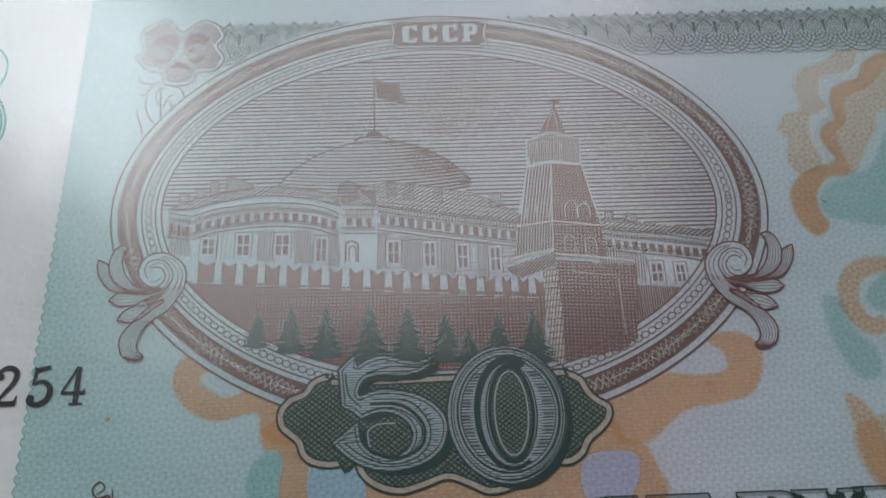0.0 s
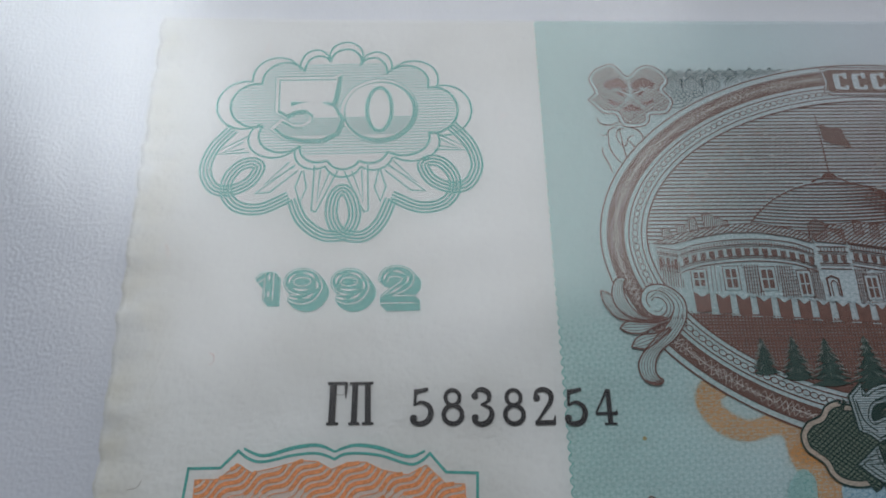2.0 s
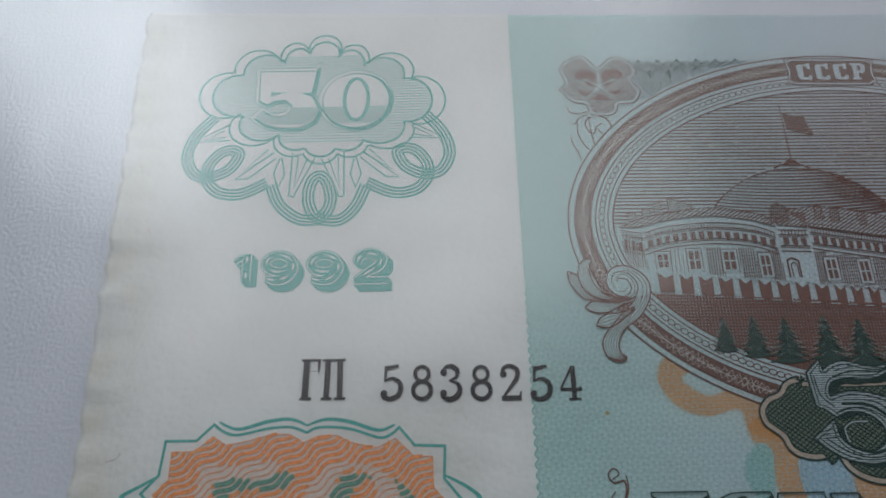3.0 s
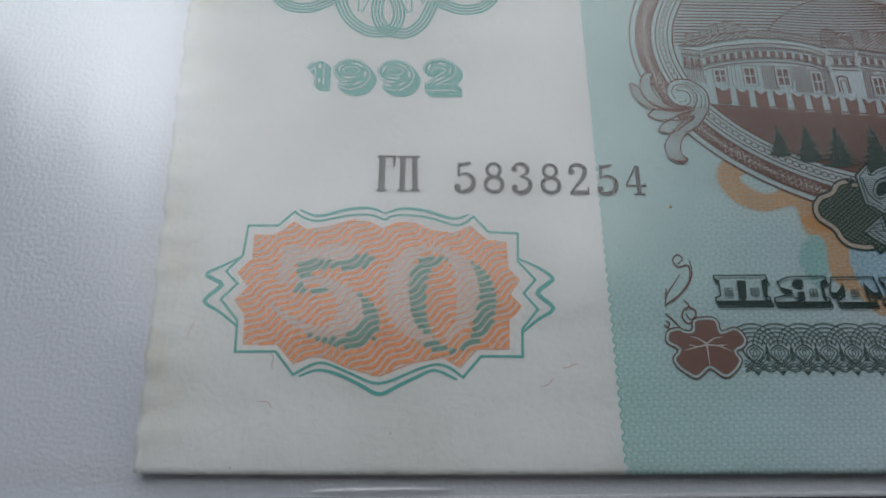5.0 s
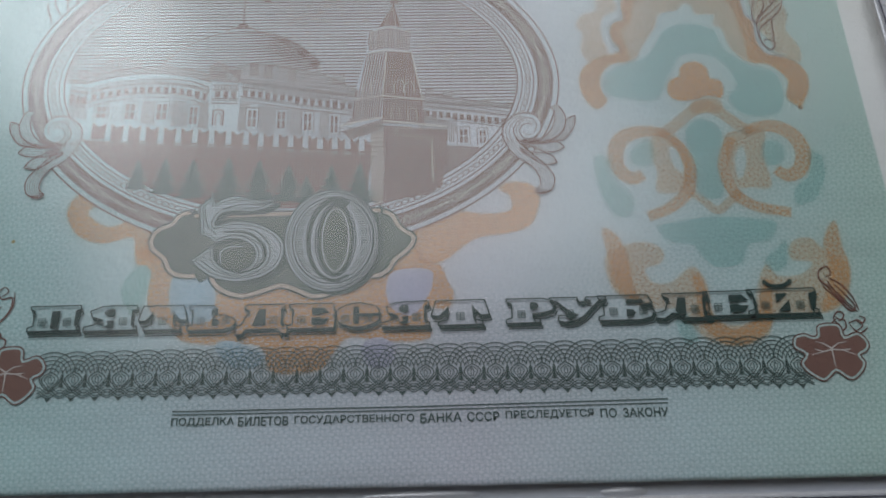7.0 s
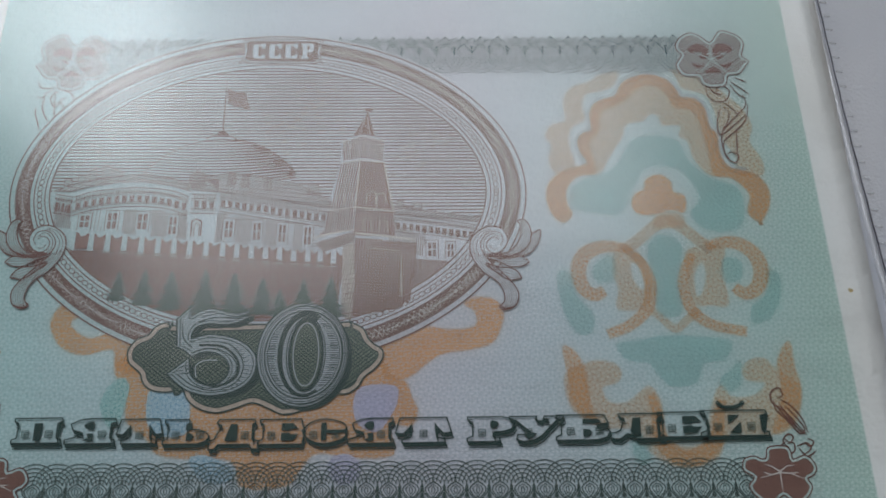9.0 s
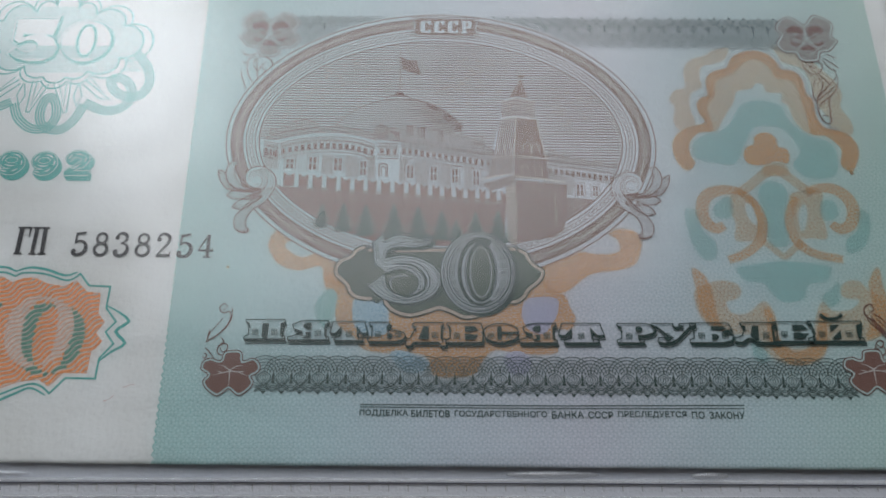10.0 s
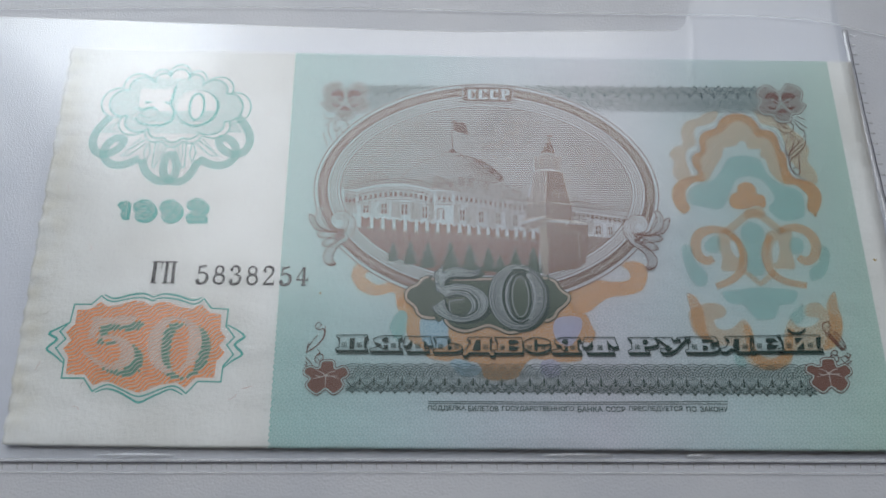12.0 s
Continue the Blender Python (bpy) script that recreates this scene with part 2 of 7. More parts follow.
class Print:
    """One printed piece: flat ribbons and areas of ink, lying on the paper at its layer's height."""

    def __init__(self, layer):
        self.layer, self.v, self.f, self.lift, self.count, self.weights = layer, [], [], 0.0, 0, []

    def add(self, x, y, dz=0.0):
        self.v.append((x / 1000, y / 1000, (paper_z(x, y) + 0.016 * self.layer + self.lift + dz) / 1000))
        return len(self.v) - 1

    def next_lift(self):
        """Each piece of ink lies a hair above the last, so that crossings never share a plane."""
        self.count += 1
        self.lift = 0.00025 * (self.count % 56)

    def stroke(self, pts, w, w1=None, closed=False, mid=None):
        """A line of width w (to w1 at its end, or swelling to mid)."""
        pts = [p for i, p in enumerate(pts) if i == 0 or math.dist(p, pts[i - 1]) > 1e-4]
        if closed and math.dist(pts[0], pts[-1]) < 1e-4:
            pts = pts[:-1]
        n = len(pts)
        if n < 2:
            return self
        rows = []
        self.next_lift()
        for i, (x, y) in enumerate(pts):
            a = pts[(i - 1) % n] if closed or i else pts[0]
            b = pts[(i + 1) % n] if closed or i < n - 1 else pts[-1]
            d1, d2 = Vector((x - a[0], y - a[1])), Vector((b[0] - x, b[1] - y))
            d1 = d1.normalized() if d1.length > 1e-9 else d2.normalized()
            d2 = d2.normalized() if d2.length > 1e-9 else d1
            t = (d1 + d2).normalized() if (d1 + d2).length > 0.2 else d1
            s = min(1.0 / max(t.dot(d1), 0.35), 2.0)
            f = i / max(n - 1, 1)
            ww = w if w1 is None else w + (w1 - w) * f
            if mid is not None:
                ww = ww + (mid - ww) * math.sin(math.pi * f) ** 1.2
            h, dz = ww / 2 * s, 0.0012 * f
            rows.append((self.add(x - t.y * h, y + t.x * h, dz), self.add(x + t.y * h, y - t.x * h, dz)))
        for (a, b), (c, d) in zip(rows, rows[1:] + (rows[:1] if closed else [])):
            self.f.append((b, d, c, a))
        return self

    def fill(self, pts, holes=()):
        from mathutils.geometry import tessellate_polygon
        loops = [[Vector((*p[:2], 0)) for p in ring] for ring in (pts, *holes)]
        base = len(self.v)
        self.next_lift()
        for ring in loops:
            for p in ring:
                self.add(p.x, p.y)
        flat = [p for ring in loops for p in ring]
        for a, b, c in tessellate_polygon(loops):
            area = (flat[b] - flat[a]).cross(flat[c] - flat[a]).z
            if abs(area) > 1e-9:
                self.f.append((base + a, base + b, base + c) if area > 0 else (base + a, base + c, base + b))
        return self

    def soft_fill(self, ring, d, holes=()):
        """An area whose ink fades out over its rim, d to either side of the line."""
        from mathutils.geometry import tessellate_polygon
        self.next_lift()
        cores = []
        for k, line in enumerate((ring, *holes)):
            grow = -d if k == 0 else d
            out, core = inset_ring(line, grow), inset_ring(line, -grow)
            base, n = len(self.v), len(line)
            for p, q in zip(out, core):
                self.add(*p)
                self.add(*q)
                self.weights += [0.0, 1.0]
            for a in range(n):
                b = (a + 1) % n
                self.f.append((base + 2 * a, base + 2 * b, base + 2 * b + 1, base + 2 * a + 1))
            cores.append(core)
        base = len(self.v)
        loops = [[Vector((*p, 0)) for p in c] for c in cores]
        for c in cores:
            for p in c:
                self.add(*p)
                self.weights.append(1.0)
        self.f += [(base + a, base + b, base + c) for a, b, c in tessellate_polygon(loops)]
        return self

    def words(self, body, x, y, width, height, bold=0.0, slope=0.0):
        """Built-in lettering, stretched to that width and height, from its lower left corner."""
        cu = bpy.data.curves.new("lettering", "FONT")
        cu.body, cu.offset, cu.resolution_u = body, bold, 4
        ob = new("lettering", cu)
        me = ob.evaluated_get(bpy.context.evaluated_depsgraph_get()).to_mesh()
        co = np.array([v.co[:2] for v in me.vertices])
        lo, hi = co.min(0), co.max(0)
        base = len(self.v)
        for cx, cy in (co - lo) / (hi - lo) * (width, height):
            self.add(x + cx, y + cy + slope * cx)
        for p in me.polygons:
            ids = [base + i for i in p.vertices]
            self.f.append(tuple(ids))
        ob.to_mesh_clear()
        bpy.data.objects.remove(ob)
        bpy.data.curves.remove(cu)
        return self

    def part(self, name, mat, parent, label=""):
        ob = mesh_object(name, self.v, self.f, mat, parent, label)
        if self.weights:
            ob.data.attributes.new("ink_weight", "FLOAT", "POINT").data.foreach_set("value", self.weights)
        return ob


# ---- the room, the table and the page ----
def room():
    t, x0, x1, y0, y1, z0, z1 = 0.12, -1.6, 1.8, -2.2, 1.15, -0.75, 1.85
    tagged(box("floor", (x0, y0, z0 - t), (x1, y1, z0), WOOD), "plain brown wooden floor under the table", "floor", kind="structure")
    tagged(box("ceiling", (x0, y0, z1), (x1, y1, z1 + t), WALL), "plain off-white ceiling", "ceiling", kind="structure")
    tagged(box("wall_south", (x0, y0 - t, z0), (x1, y0, z1), WALL), "plain off-white wall behind the camera", "wall", kind="structure")
    tagged(box("wall_east", (x1, y0, z0), (x1 + t, y1, z1), WALL), "plain off-white side wall", "wall", kind="structure")
    tagged(box("wall_west", (x0 - t, y0, z0), (x0, y1, z1), WALL), "plain off-white side wall", "wall", kind="structure")
    tagged(box("wall_north", (x0, y1, z0), (x1, y1 + t, z1), WALL), "plain off-white wall ahead of the table", "wall", kind="structure")
    # frames out of view, added round the two window lights and the fill light
    for k, (pane_name, place, wide, tall, power, tone) in enumerate(PANES):
        win = tagged(new("window_%d" % (k + 1)), "unseen white frame added round a light above the table", "window", kind="structure")
        win.matrix_world = look(place, AIM)
        f, d0, d1 = 0.05, -0.02, 0.04
        w, h = wide / 2 + 0.004, tall / 2 + 0.004
        for lo, hi in (((-w - f, -h - f, d0), (-w, h + f, d1)), ((w, -h - f, d0), (w + f, h + f, d1)), ((-w, h, d0), (w, h + f, d1)), ((-w, -h - f, d0), (w, -h, d1))):
            box("window_frame", lo, hi, FRAME, win, 0.004)
        box("back_panel", (-w - f, -h - f, d1 + 0.001), (w + f, h + f, d1 + 0.01), FRAME, win)
    table = tagged(new("table"), "plain brown wooden table under the album page", "table")
    box("tabletop", (-0.5, -0.45, -0.034), (0.75, 0.6, -0.004), WOOD, table, 0.003)
    for lx in (-0.45, 0.65):
        for ly in (-0.4, 0.5):
            box("leg", (lx, ly, z0), (lx + 0.05, ly + 0.05, -0.034), WOOD, table, 0.003)


def page_z(x, y):
    """The page bulges up under the note and sinks outside its border."""
    dx = max(0.0, 4.0 - x, x - 138.0)
    dy = max(0.0, 3.0 - y, y - 64.0)
    d = min(1.0, math.hypot(dx, dy) / 7.0)
    return -0.14 - 1.05 * (3 * d * d - 2 * d ** 3)


def album_page():
    xs = [-130, -60] + [-30 + i * 1.5 for i in range(130)] + [180, 260]
    ys = [-90, -45] + [-24 + i * 1.5 for i in range(82)] + [110, 170]
    verts = [(x / 1000, y / 1000, page_z(x, y) / 1000) for y in ys for x in xs]
    w = len(xs)
    faces = [(j * w + i, j * w + i + 1, (j + 1) * w + i + 1, (j + 1) * w + i) for j in range(len(ys) - 1) for i in range(w - 1)]
    top = len(verts)
    ring = [(-130, -90), (260, -90), (260, 170), (-130, 170)]
    verts += [(x / 1000, y / 1000, -0.004) for x, y in ring]
    faces.append((top, top + 3, top + 2, top + 1))
    corners = [0, w - 1, len(verts) - 5, len(verts) - 4 - w]
    for i in range(4):
        faces.append((top + i, top + (i + 1) % 4, corners[(i + 1) % 4], corners[i]))
    ob = mesh_object("album_page", verts, faces, PAGE, None, "bluish white grained plastic album page under the note", True)
    tagged(ob, category="album page")


def note_bottom(x):
    return -1.3 * (max(x, 0.0) / 140.0) ** 0.6


def note_top(x):
    return 71.0 - 4.05 * (max(x, 0.0) / 137.0) ** 0.75


def note_left(y):
    return -0.35 * math.sin(max(0.0, min(1.0, y / 71.0)) * 2.6) + 0.10 * math.sin(y * 1.7) + 0.07 * math.sin(y * 4.1 + 1)


def note_paper(parent):
    xs = [0, 0.5, 1, 1.5, 2, 2.5, 3, 3.5, 4, 5, 6] + [8 + i * 3.2 for i in range(42)] + [141.4]
    ny, verts, faces = 142, [], []
    for side in (0.0, -0.11):
        for j in range(ny + 1):
            for x in xs:
                lo, hi = note_bottom(x), note_top(x)
                y = lo + (hi - lo) * j / ny
                px = x + note_left(y) * max(0.0, 1 - x / 6.0)
                verts.append((px / 1000, y / 1000, (paper_z(x, y) + side) / 1000))
    w, n = len(xs), len(xs) * (ny + 1)
    for j in range(ny):
        for i in range(w - 1):
            a = j * w + i
            faces.append((a, a + 1, a + w + 1, a + w))
            faces.append((n + a, n + a + w, n + a + w + 1, n + a + 1))
    rim = [i for i in range(w)] + [j * w + w - 1 for j in range(1, ny + 1)] + [ny * w + i for i in range(w - 2, -1, -1)] + [j * w for j in range(ny - 1, 0, -1)]
    for a, b in zip(rim, rim[1:] + rim[:1]):
        faces.append((a, n + a, n + b, b))
    mesh_object("paper", verts, faces, PAPER, parent, "white paper with a pale green to lilac tinted ground", True)


room()
album_page()
note = tagged(new("banknote"), "worn fifty rouble banknote of 1992, green, lilac and brown print", "banknote")
note_paper(note)


# ---- prints on the white border ----
def wavy_badge(parent):
    """Orange numeral badge: slanting waves that thin in the light of the figures and turn green in their shade."""
    area = [(8.47, 21.21), (10.5, 21.2), (12.09, 22.5), (13.34, 21.7), (15.41, 22.09), (17.48, 22.65), (19.06, 22.53), (20.29, 21.84), (21.7, 22.41), (23.27, 22.4), (24.85, 21.66), (26.95, 21.25), (28.54, 22.04), (30.18, 20.5), (31.85, 20.38), (31.96, 17.71), (32.95, 16.62), (31.98, 15.27), (32.95, 14.2), (31.79, 12.89), (31.69, 10.21), (28.81, 10.23), (27.29, 8.58), (25.83, 9.49), (23.36, 9.11), (20.19, 7.88), (17.48, 8.65), (15.48, 9.56), (14.25, 9.67), (12.71, 9.08), (11.22, 10.8), (8.26, 10.82), (8.18, 13.55), (7.17, 14.87), (8.31, 16.2), (7.18, 17.55), (8.47, 18.64)]
    ground = Print(1)
    ground.fill(area)
    Print(3).stroke(area, 0.07, closed=True).part("badge_border", ORANGE, parent)
    ground.part("badge_ground", ORANGE_WASH, parent, "pale peach ground of the numeral badge")
    zero = catmull([(20.59, 15.64), (20.88, 17.92), (22.26, 19.56), (24.31, 20), (26.61, 19.63), (28.62, 18.18), (29.27, 15.55), (28.61, 13.01), (27.22, 11.64), (25.05, 10.88), (23.66, 11), (21.98, 12.01), (20.95, 13.68)], 4, True)
    hole = catmull([(22.83, 15.62), (23.19, 18.24), (24.6, 19.53), (26.17, 19.06), (26.9, 17.58), (27.09, 15.58), (27, 13.03), (26.26, 11.55), (25.04, 11.3), (23.63, 12.26), (22.99, 13.93)], 4, True)
    five = [(11.19, 20.18), (13.33, 19.93), (15.88, 20.08), (18.04, 20.34), (18.19, 19.71), (17.4, 18.86), (15.97, 18.7), (13.96, 18.89), (12.56, 18.45), (12.14, 17.61), (11.99, 16.83), (13.55, 17.2), (15.54, 16.96), (17.29, 16.22), (18.5, 14.95), (18.8, 13.37), (18.23, 12.15), (16.73, 11.38), (14.81, 11.45), (12.55, 12.37), (10.27, 14.26), (10.68, 14.48), (12.46, 13.33), (14.2, 12.46), (15.6, 12.34), (16.33, 13.29), (16.41, 14.53), (15.79, 15.68), (14.43, 16.42), (12.72, 16.54), (11.2, 16.45), (10.79, 16.73), (11.04, 18.18)]

    def light(p):
        return inside(p, five) or (inside(p, zero) and not inside(p, hole))

    sx, sy = 1.5, -0.95
    waves, shade, thin = Print(2), Print(3), Print(2)
    xs, ys = [p[0] for p in area], [p[1] for p in area]
    c, s = math.cos(radians(31)), math.sin(radians(31))
    cx, cy = sum(xs) / len(xs), sum(ys) / len(ys)
    for k in range(-34, 35):
        run, kind = [], None
        for i in range(-340, 341):
            u = i * 0.055
            v = k * 0.60 + 0.24 * math.sin(u * 2 * math.pi / 3.2)
            p = (cx + u * c - v * s, cy + u * s + v * c)
            now = None
            if inside(p, area):
                now = "light" if light(p) else "shade" if light((p[0] - sx, p[1] - sy)) else "wave"
            if now != kind:
                if kind and len(run) > 1:
                    {"light": thin, "shade": shade, "wave": waves}[kind].stroke(run, {"light": 0.075, "shade": 0.40, "wave": 0.35}[kind])
                run = run[-1:] if kind and now else []
                kind = now
            if now:
                run.append(p)
        if kind and len(run) > 1:
            {"light": thin, "shade": shade, "wave": waves}[kind].stroke(run, {"light": 0.075, "shade": 0.40, "wave": 0.35}[kind])
    waves.part("badge_waves", ORANGE, parent, "orange wavy engraved lines")
    thin.part("numeral_light", ORANGE, parent, "thin orange lines inside the figures 50")
    shade.part("numeral_shade", SEA_GREEN, parent, "green shade lines of the figures 50")
    rim = Print(2)
    a = [(7.82, 22.17), (10.59, 22.16), (12.07, 23.59)]
    top = catmull([(12.07, 23.59), (13.01, 22.9), (14.33, 22.61), (16.94, 23.12), (19.04, 23.22), (20.53, 22.7)], 5)
    top2 = catmull([(20.53, 22.7), (21.68, 23.16), (24.33, 22.98), (26.96, 22.16), (28.02, 22.33), (28.88, 23.02)], 5)
    side = [(28.88, 23.02), (30.26, 21.41), (32.99, 21.28), (32.88, 18.48), (34.39, 16.66), (33.26, 15.37), (34.46, 13.83), (32.96, 12), (32.85, 9.5), (29.19, 9.57), (27.53, 7.69)]
    low = catmull([(27.53, 7.69), (26.31, 8.59), (25.08, 8.85), (23.37, 8.36), (20.21, 7.24), (17.5, 8.25), (15.51, 9.06), (14.29, 8.92), (12.73, 8.08)], 5)
    back = [(12.73, 8.08), (11.12, 10.14), (7.58, 10.16), (7.53, 13.03), (5.9, 14.98), (7.28, 16.47), (6.15, 17.67), (7.55, 19.2)]
    rim.stroke(a[:-1] + top + top2[1:] + side[1:] + low[1:] + back[1:], 0.24, closed=True)
    for pts in ([(12.53, 23.77), (14.31, 23.12), (16.92, 23.75), (19.03, 23.92), (20.52, 23.34)], [(20.52, 23.34), (22.2, 23.85), (24.33, 23.61), (26.97, 22.79), (28.46, 23.25)], [(13.27, 7.93), (14.8, 8.46), (16.53, 8.11), (18.51, 7.16), (20.23, 6.31), (21.91, 7.04), (23.37, 7.71), (25.08, 8.35), (27.03, 7.49)]):
        rim.stroke(catmull(pts, 5), 0.2, mid=0.34)
    for pts in ([(7.46, 19.09), (5.85, 18.21), (4.49, 17.46), (4.84, 17.02), (5.87, 16.32), (4.45, 14.88), (5.86, 13.82), (7.58, 12.46)], [(32.99, 18.7), (34.66, 17.87), (35.95, 16.87), (35.61, 16.33), (34.53, 15.37), (35.88, 13.92), (34.41, 12.88), (32.84, 11.59)]):
        rim.stroke(catmull(pts, 3), 0.2, mid=0.42)
    rim.part("badge_outline", TEAL, parent, "double green outline of the badge")


def beside(pts, d):
    """The line moved d to its left."""
    out = []
    for a, p, b in zip(pts[:1] + pts[:-1], pts, pts[1:] + pts[-1:]):
        t = Vector((b[0] - a[0], b[1] - a[1])).normalized()
        out.append((p[0] - t.y * d, p[1] + t.x * d))
    return out


def rosette(parent):
    mid = (20.38, 58.59)
    petals = []
    for p, e in zip([(20.40, 64.45), (17.51, 63.36), (23.29, 63.14), (13.94, 62.07), (26.81, 61.61), (11.12, 59.17), (29.59, 58.15), (14.03, 55.46), (26.62, 54.82), (17.78, 53.90), (20.43, 52.97), (23.14, 53.77)],
                    ((1.65, 1.63), (1.52, 1.90), (1.52, 1.75), (2.42, 2.40), (2.41, 2.17), (2.75, 2.69), (2.67, 2.81), (2.46, 2.05), (2.63, 2.03), (1.87, 1.74), (1.74, 1.66), (1.86, 1.81))):
        petals.append((*p, *e))
    lines, wash = Print(2), Print(1)

    def heart(p):
        return inside(p, sorted(((x, y) for x, y, _, _ in ring), key=lambda q: math.atan2(q[1] - mid[1], q[0] - mid[0])))

    def within(p, grow, skip=None):
        return any(((p[0] - x) / (rx * grow)) ** 2 + ((p[1] - y) / (ry * grow)) ** 2 < 1 for k, (x, y, rx, ry) in enumerate(ring) if k != skip)

    for f, w in ((1.0, 0.26), (1.13, 0.22)):
        ring = [(mid[0] + (x - mid[0]) * f, mid[1] + (y - mid[1]) * f, rx * (1 + (f - 1) * 0.7), ry * (1 + (f - 1) * 0.7)) for x, y, rx, ry in petals]
        for k, (x, y, rx, ry) in enumerate(ring):
            run = []
            for i in range(145):
                a = 2 * math.pi * i / 72
                p = (x + rx * math.cos(a), y + ry * math.sin(a))
                if within(p, 0.97, k) or heart(p):
                    if len(run) > 2:
                        lines.stroke(run, w)
                    run = []
                else:
                    run.append(p)
                    if len(run) > 73:
                        break
            if len(run) > 2:
                lines.stroke(run, w)
    # fine rules across the petals
    ring = petals
    y = mid[1] - 5.4
    while y < mid[1] + 5.6:
        run = []
        for i in range(190):
            p = (mid[0] - 14.0 + i * 0.15, y)
            if within(p, 0.97) or heart(p):
                run.append(p)
            else:
                if len(run) > 1:
                    wash.stroke([run[0], run[-1]], 0.13)
                run = []
        if len(run) > 1:
            wash.stroke([run[0], run[-1]], 0.13)
        y += 0.34
    wash.part("rosette_rules", TEAL_PALE, parent, "fine pale green rules")
    # looped lower lobes
    half = [(8.55, 56.67), (6.66, 54.28), (5.97, 51.52), (7.07, 49.22), (9.12, 48.73), (11.32, 49.76), (12.32, 51.68), (11.49, 52.69), (9.77, 52.4), (8.42, 50.67), (8.4, 48.55), (9.86, 46.94), (12.43, 46.63), (15.28, 47.93)]
    low = [(15.06, 47.94), (16.17, 45.42), (18.51, 43.65), (21, 43.83), (22.16, 45.88), (21.63, 48.53), (20.4, 49.46), (19.24, 48.47), (19.01, 45.96), (20.16, 43.91), (22.68, 43.43), (24.59, 45.02), (25.74, 47.67)]
    axis = 40.45
    for k in range(4):
        for pts in (half, low):
            q = beside(catmull(pts, 7), 0.36 * k - 0.1)
            lines.stroke(q, 0.235)
            if pts is half:
                lines.stroke([(axis - x, y - 0.15) for x, y in q], 0.235)
    for pts in ([(15.49, 51.92), (11.69, 48.79), (13.11, 48.88), (15.82, 51.26)], [(16.23, 51.25), (15.65, 49.32), (16.21, 47.72), (16.8, 49.29), (16.4, 51.24)], [(17.52, 51.87), (17.39, 46.75), (17.85, 46.61), (19.87, 51.15)], [(18.13, 51.33), (17.91, 47.68), (19.12, 51.17)], [(10.03, 54.73), (8.08, 53.57), (10.22, 53.92)], [(10.44, 55.39), (6.76, 53.34), (10.72, 53.5)], [(14.89, 52.27), (12.47, 49.73), (15.5, 51.79)]):
        lines.stroke(pts, 0.16)
        lines.stroke([(axis - x, y - 0.1) for x, y in pts], 0.16)
    lines.part("rosette_lines", TEAL, parent, "green scalloped guilloche rosette")
    # figures 50, white with a green edge
    five = [(13.45, 62.15), (19.3, 62.1), (19.6, 62.4), (19.26, 60.16), (19.05, 59.32), (14.74, 59.5), (14.68, 58.9), (16.0, 59.35), (17.6, 59.5), (19.19, 58.76), (20.0, 57.22), (19.5, 55.73), (18.15, 54.95), (16.1, 54.95), (14.31, 55.4), (13.3, 56.3), (13.9, 56.95), (14.9, 56.3), (16.04, 56.22), (17.01, 56.88), (17.15, 57.8), (16.3, 58.5), (15.2, 58.4), (14.36, 57.95), (13.55, 58.5)]
    zero, hole = arc(24.0, 58.25, 3.55, 3.4, n=40), arc(24.05, 58.36, 1.05, 2.4, n=28)
    dx, dy = 0.28, -0.26
    under, face, shade = Print(3), Print(4), Print(5)
    halo, gap = Print(2.4), Print(2.7)
    for ring in (five, zero):
        halo.stroke(ring, 1.15, closed=True)
        gap.stroke(ring, 0.95, closed=True)
    halo.part("numeral_outline", TEAL, parent, "thin green outline round the figures 50")
    gap.part("numeral_gap", WHITE, parent)
    for ring in (five, zero):
        under.fill([(x + dx, y + dy) for x, y in ring])
        under.stroke([(x + dx * 0.6, y + dy * 0.6) for x, y in ring], 0.62, closed=True)
        face.fill(ring)
    lobe = arc(24.05, 58.36, 1.3, 2.65, n=28)
    under.part("numeral_edge", TEAL, parent, "green edge of the figures 50")
    face.part("numeral_face", WHITE, parent, "white faces of the figures 50")
    shade.stroke(lobe, 0.42, closed=True)
    for k in range(9):
        y = [(24.08, 57.35)][0][1] - k * 0.24
        for ring in (five, zero):
            run = [x for x in (min(p[0] for p in ring) + i * 0.05 for i in range(140)) if inside((x, y), ring) and not inside((x, y), lobe)]
            cuts = [i for i in range(1, len(run)) if run[i] - run[i - 1] > 0.08]
            for a, b in zip([0] + cuts, cuts + [len(run)]):
                if b - a > 2:
                    shade.stroke([(run[a], y), (run[b - 1], y)], 0.11)
    shade.part("numeral_rules", TEAL, parent, "green rules shading the figures 50")


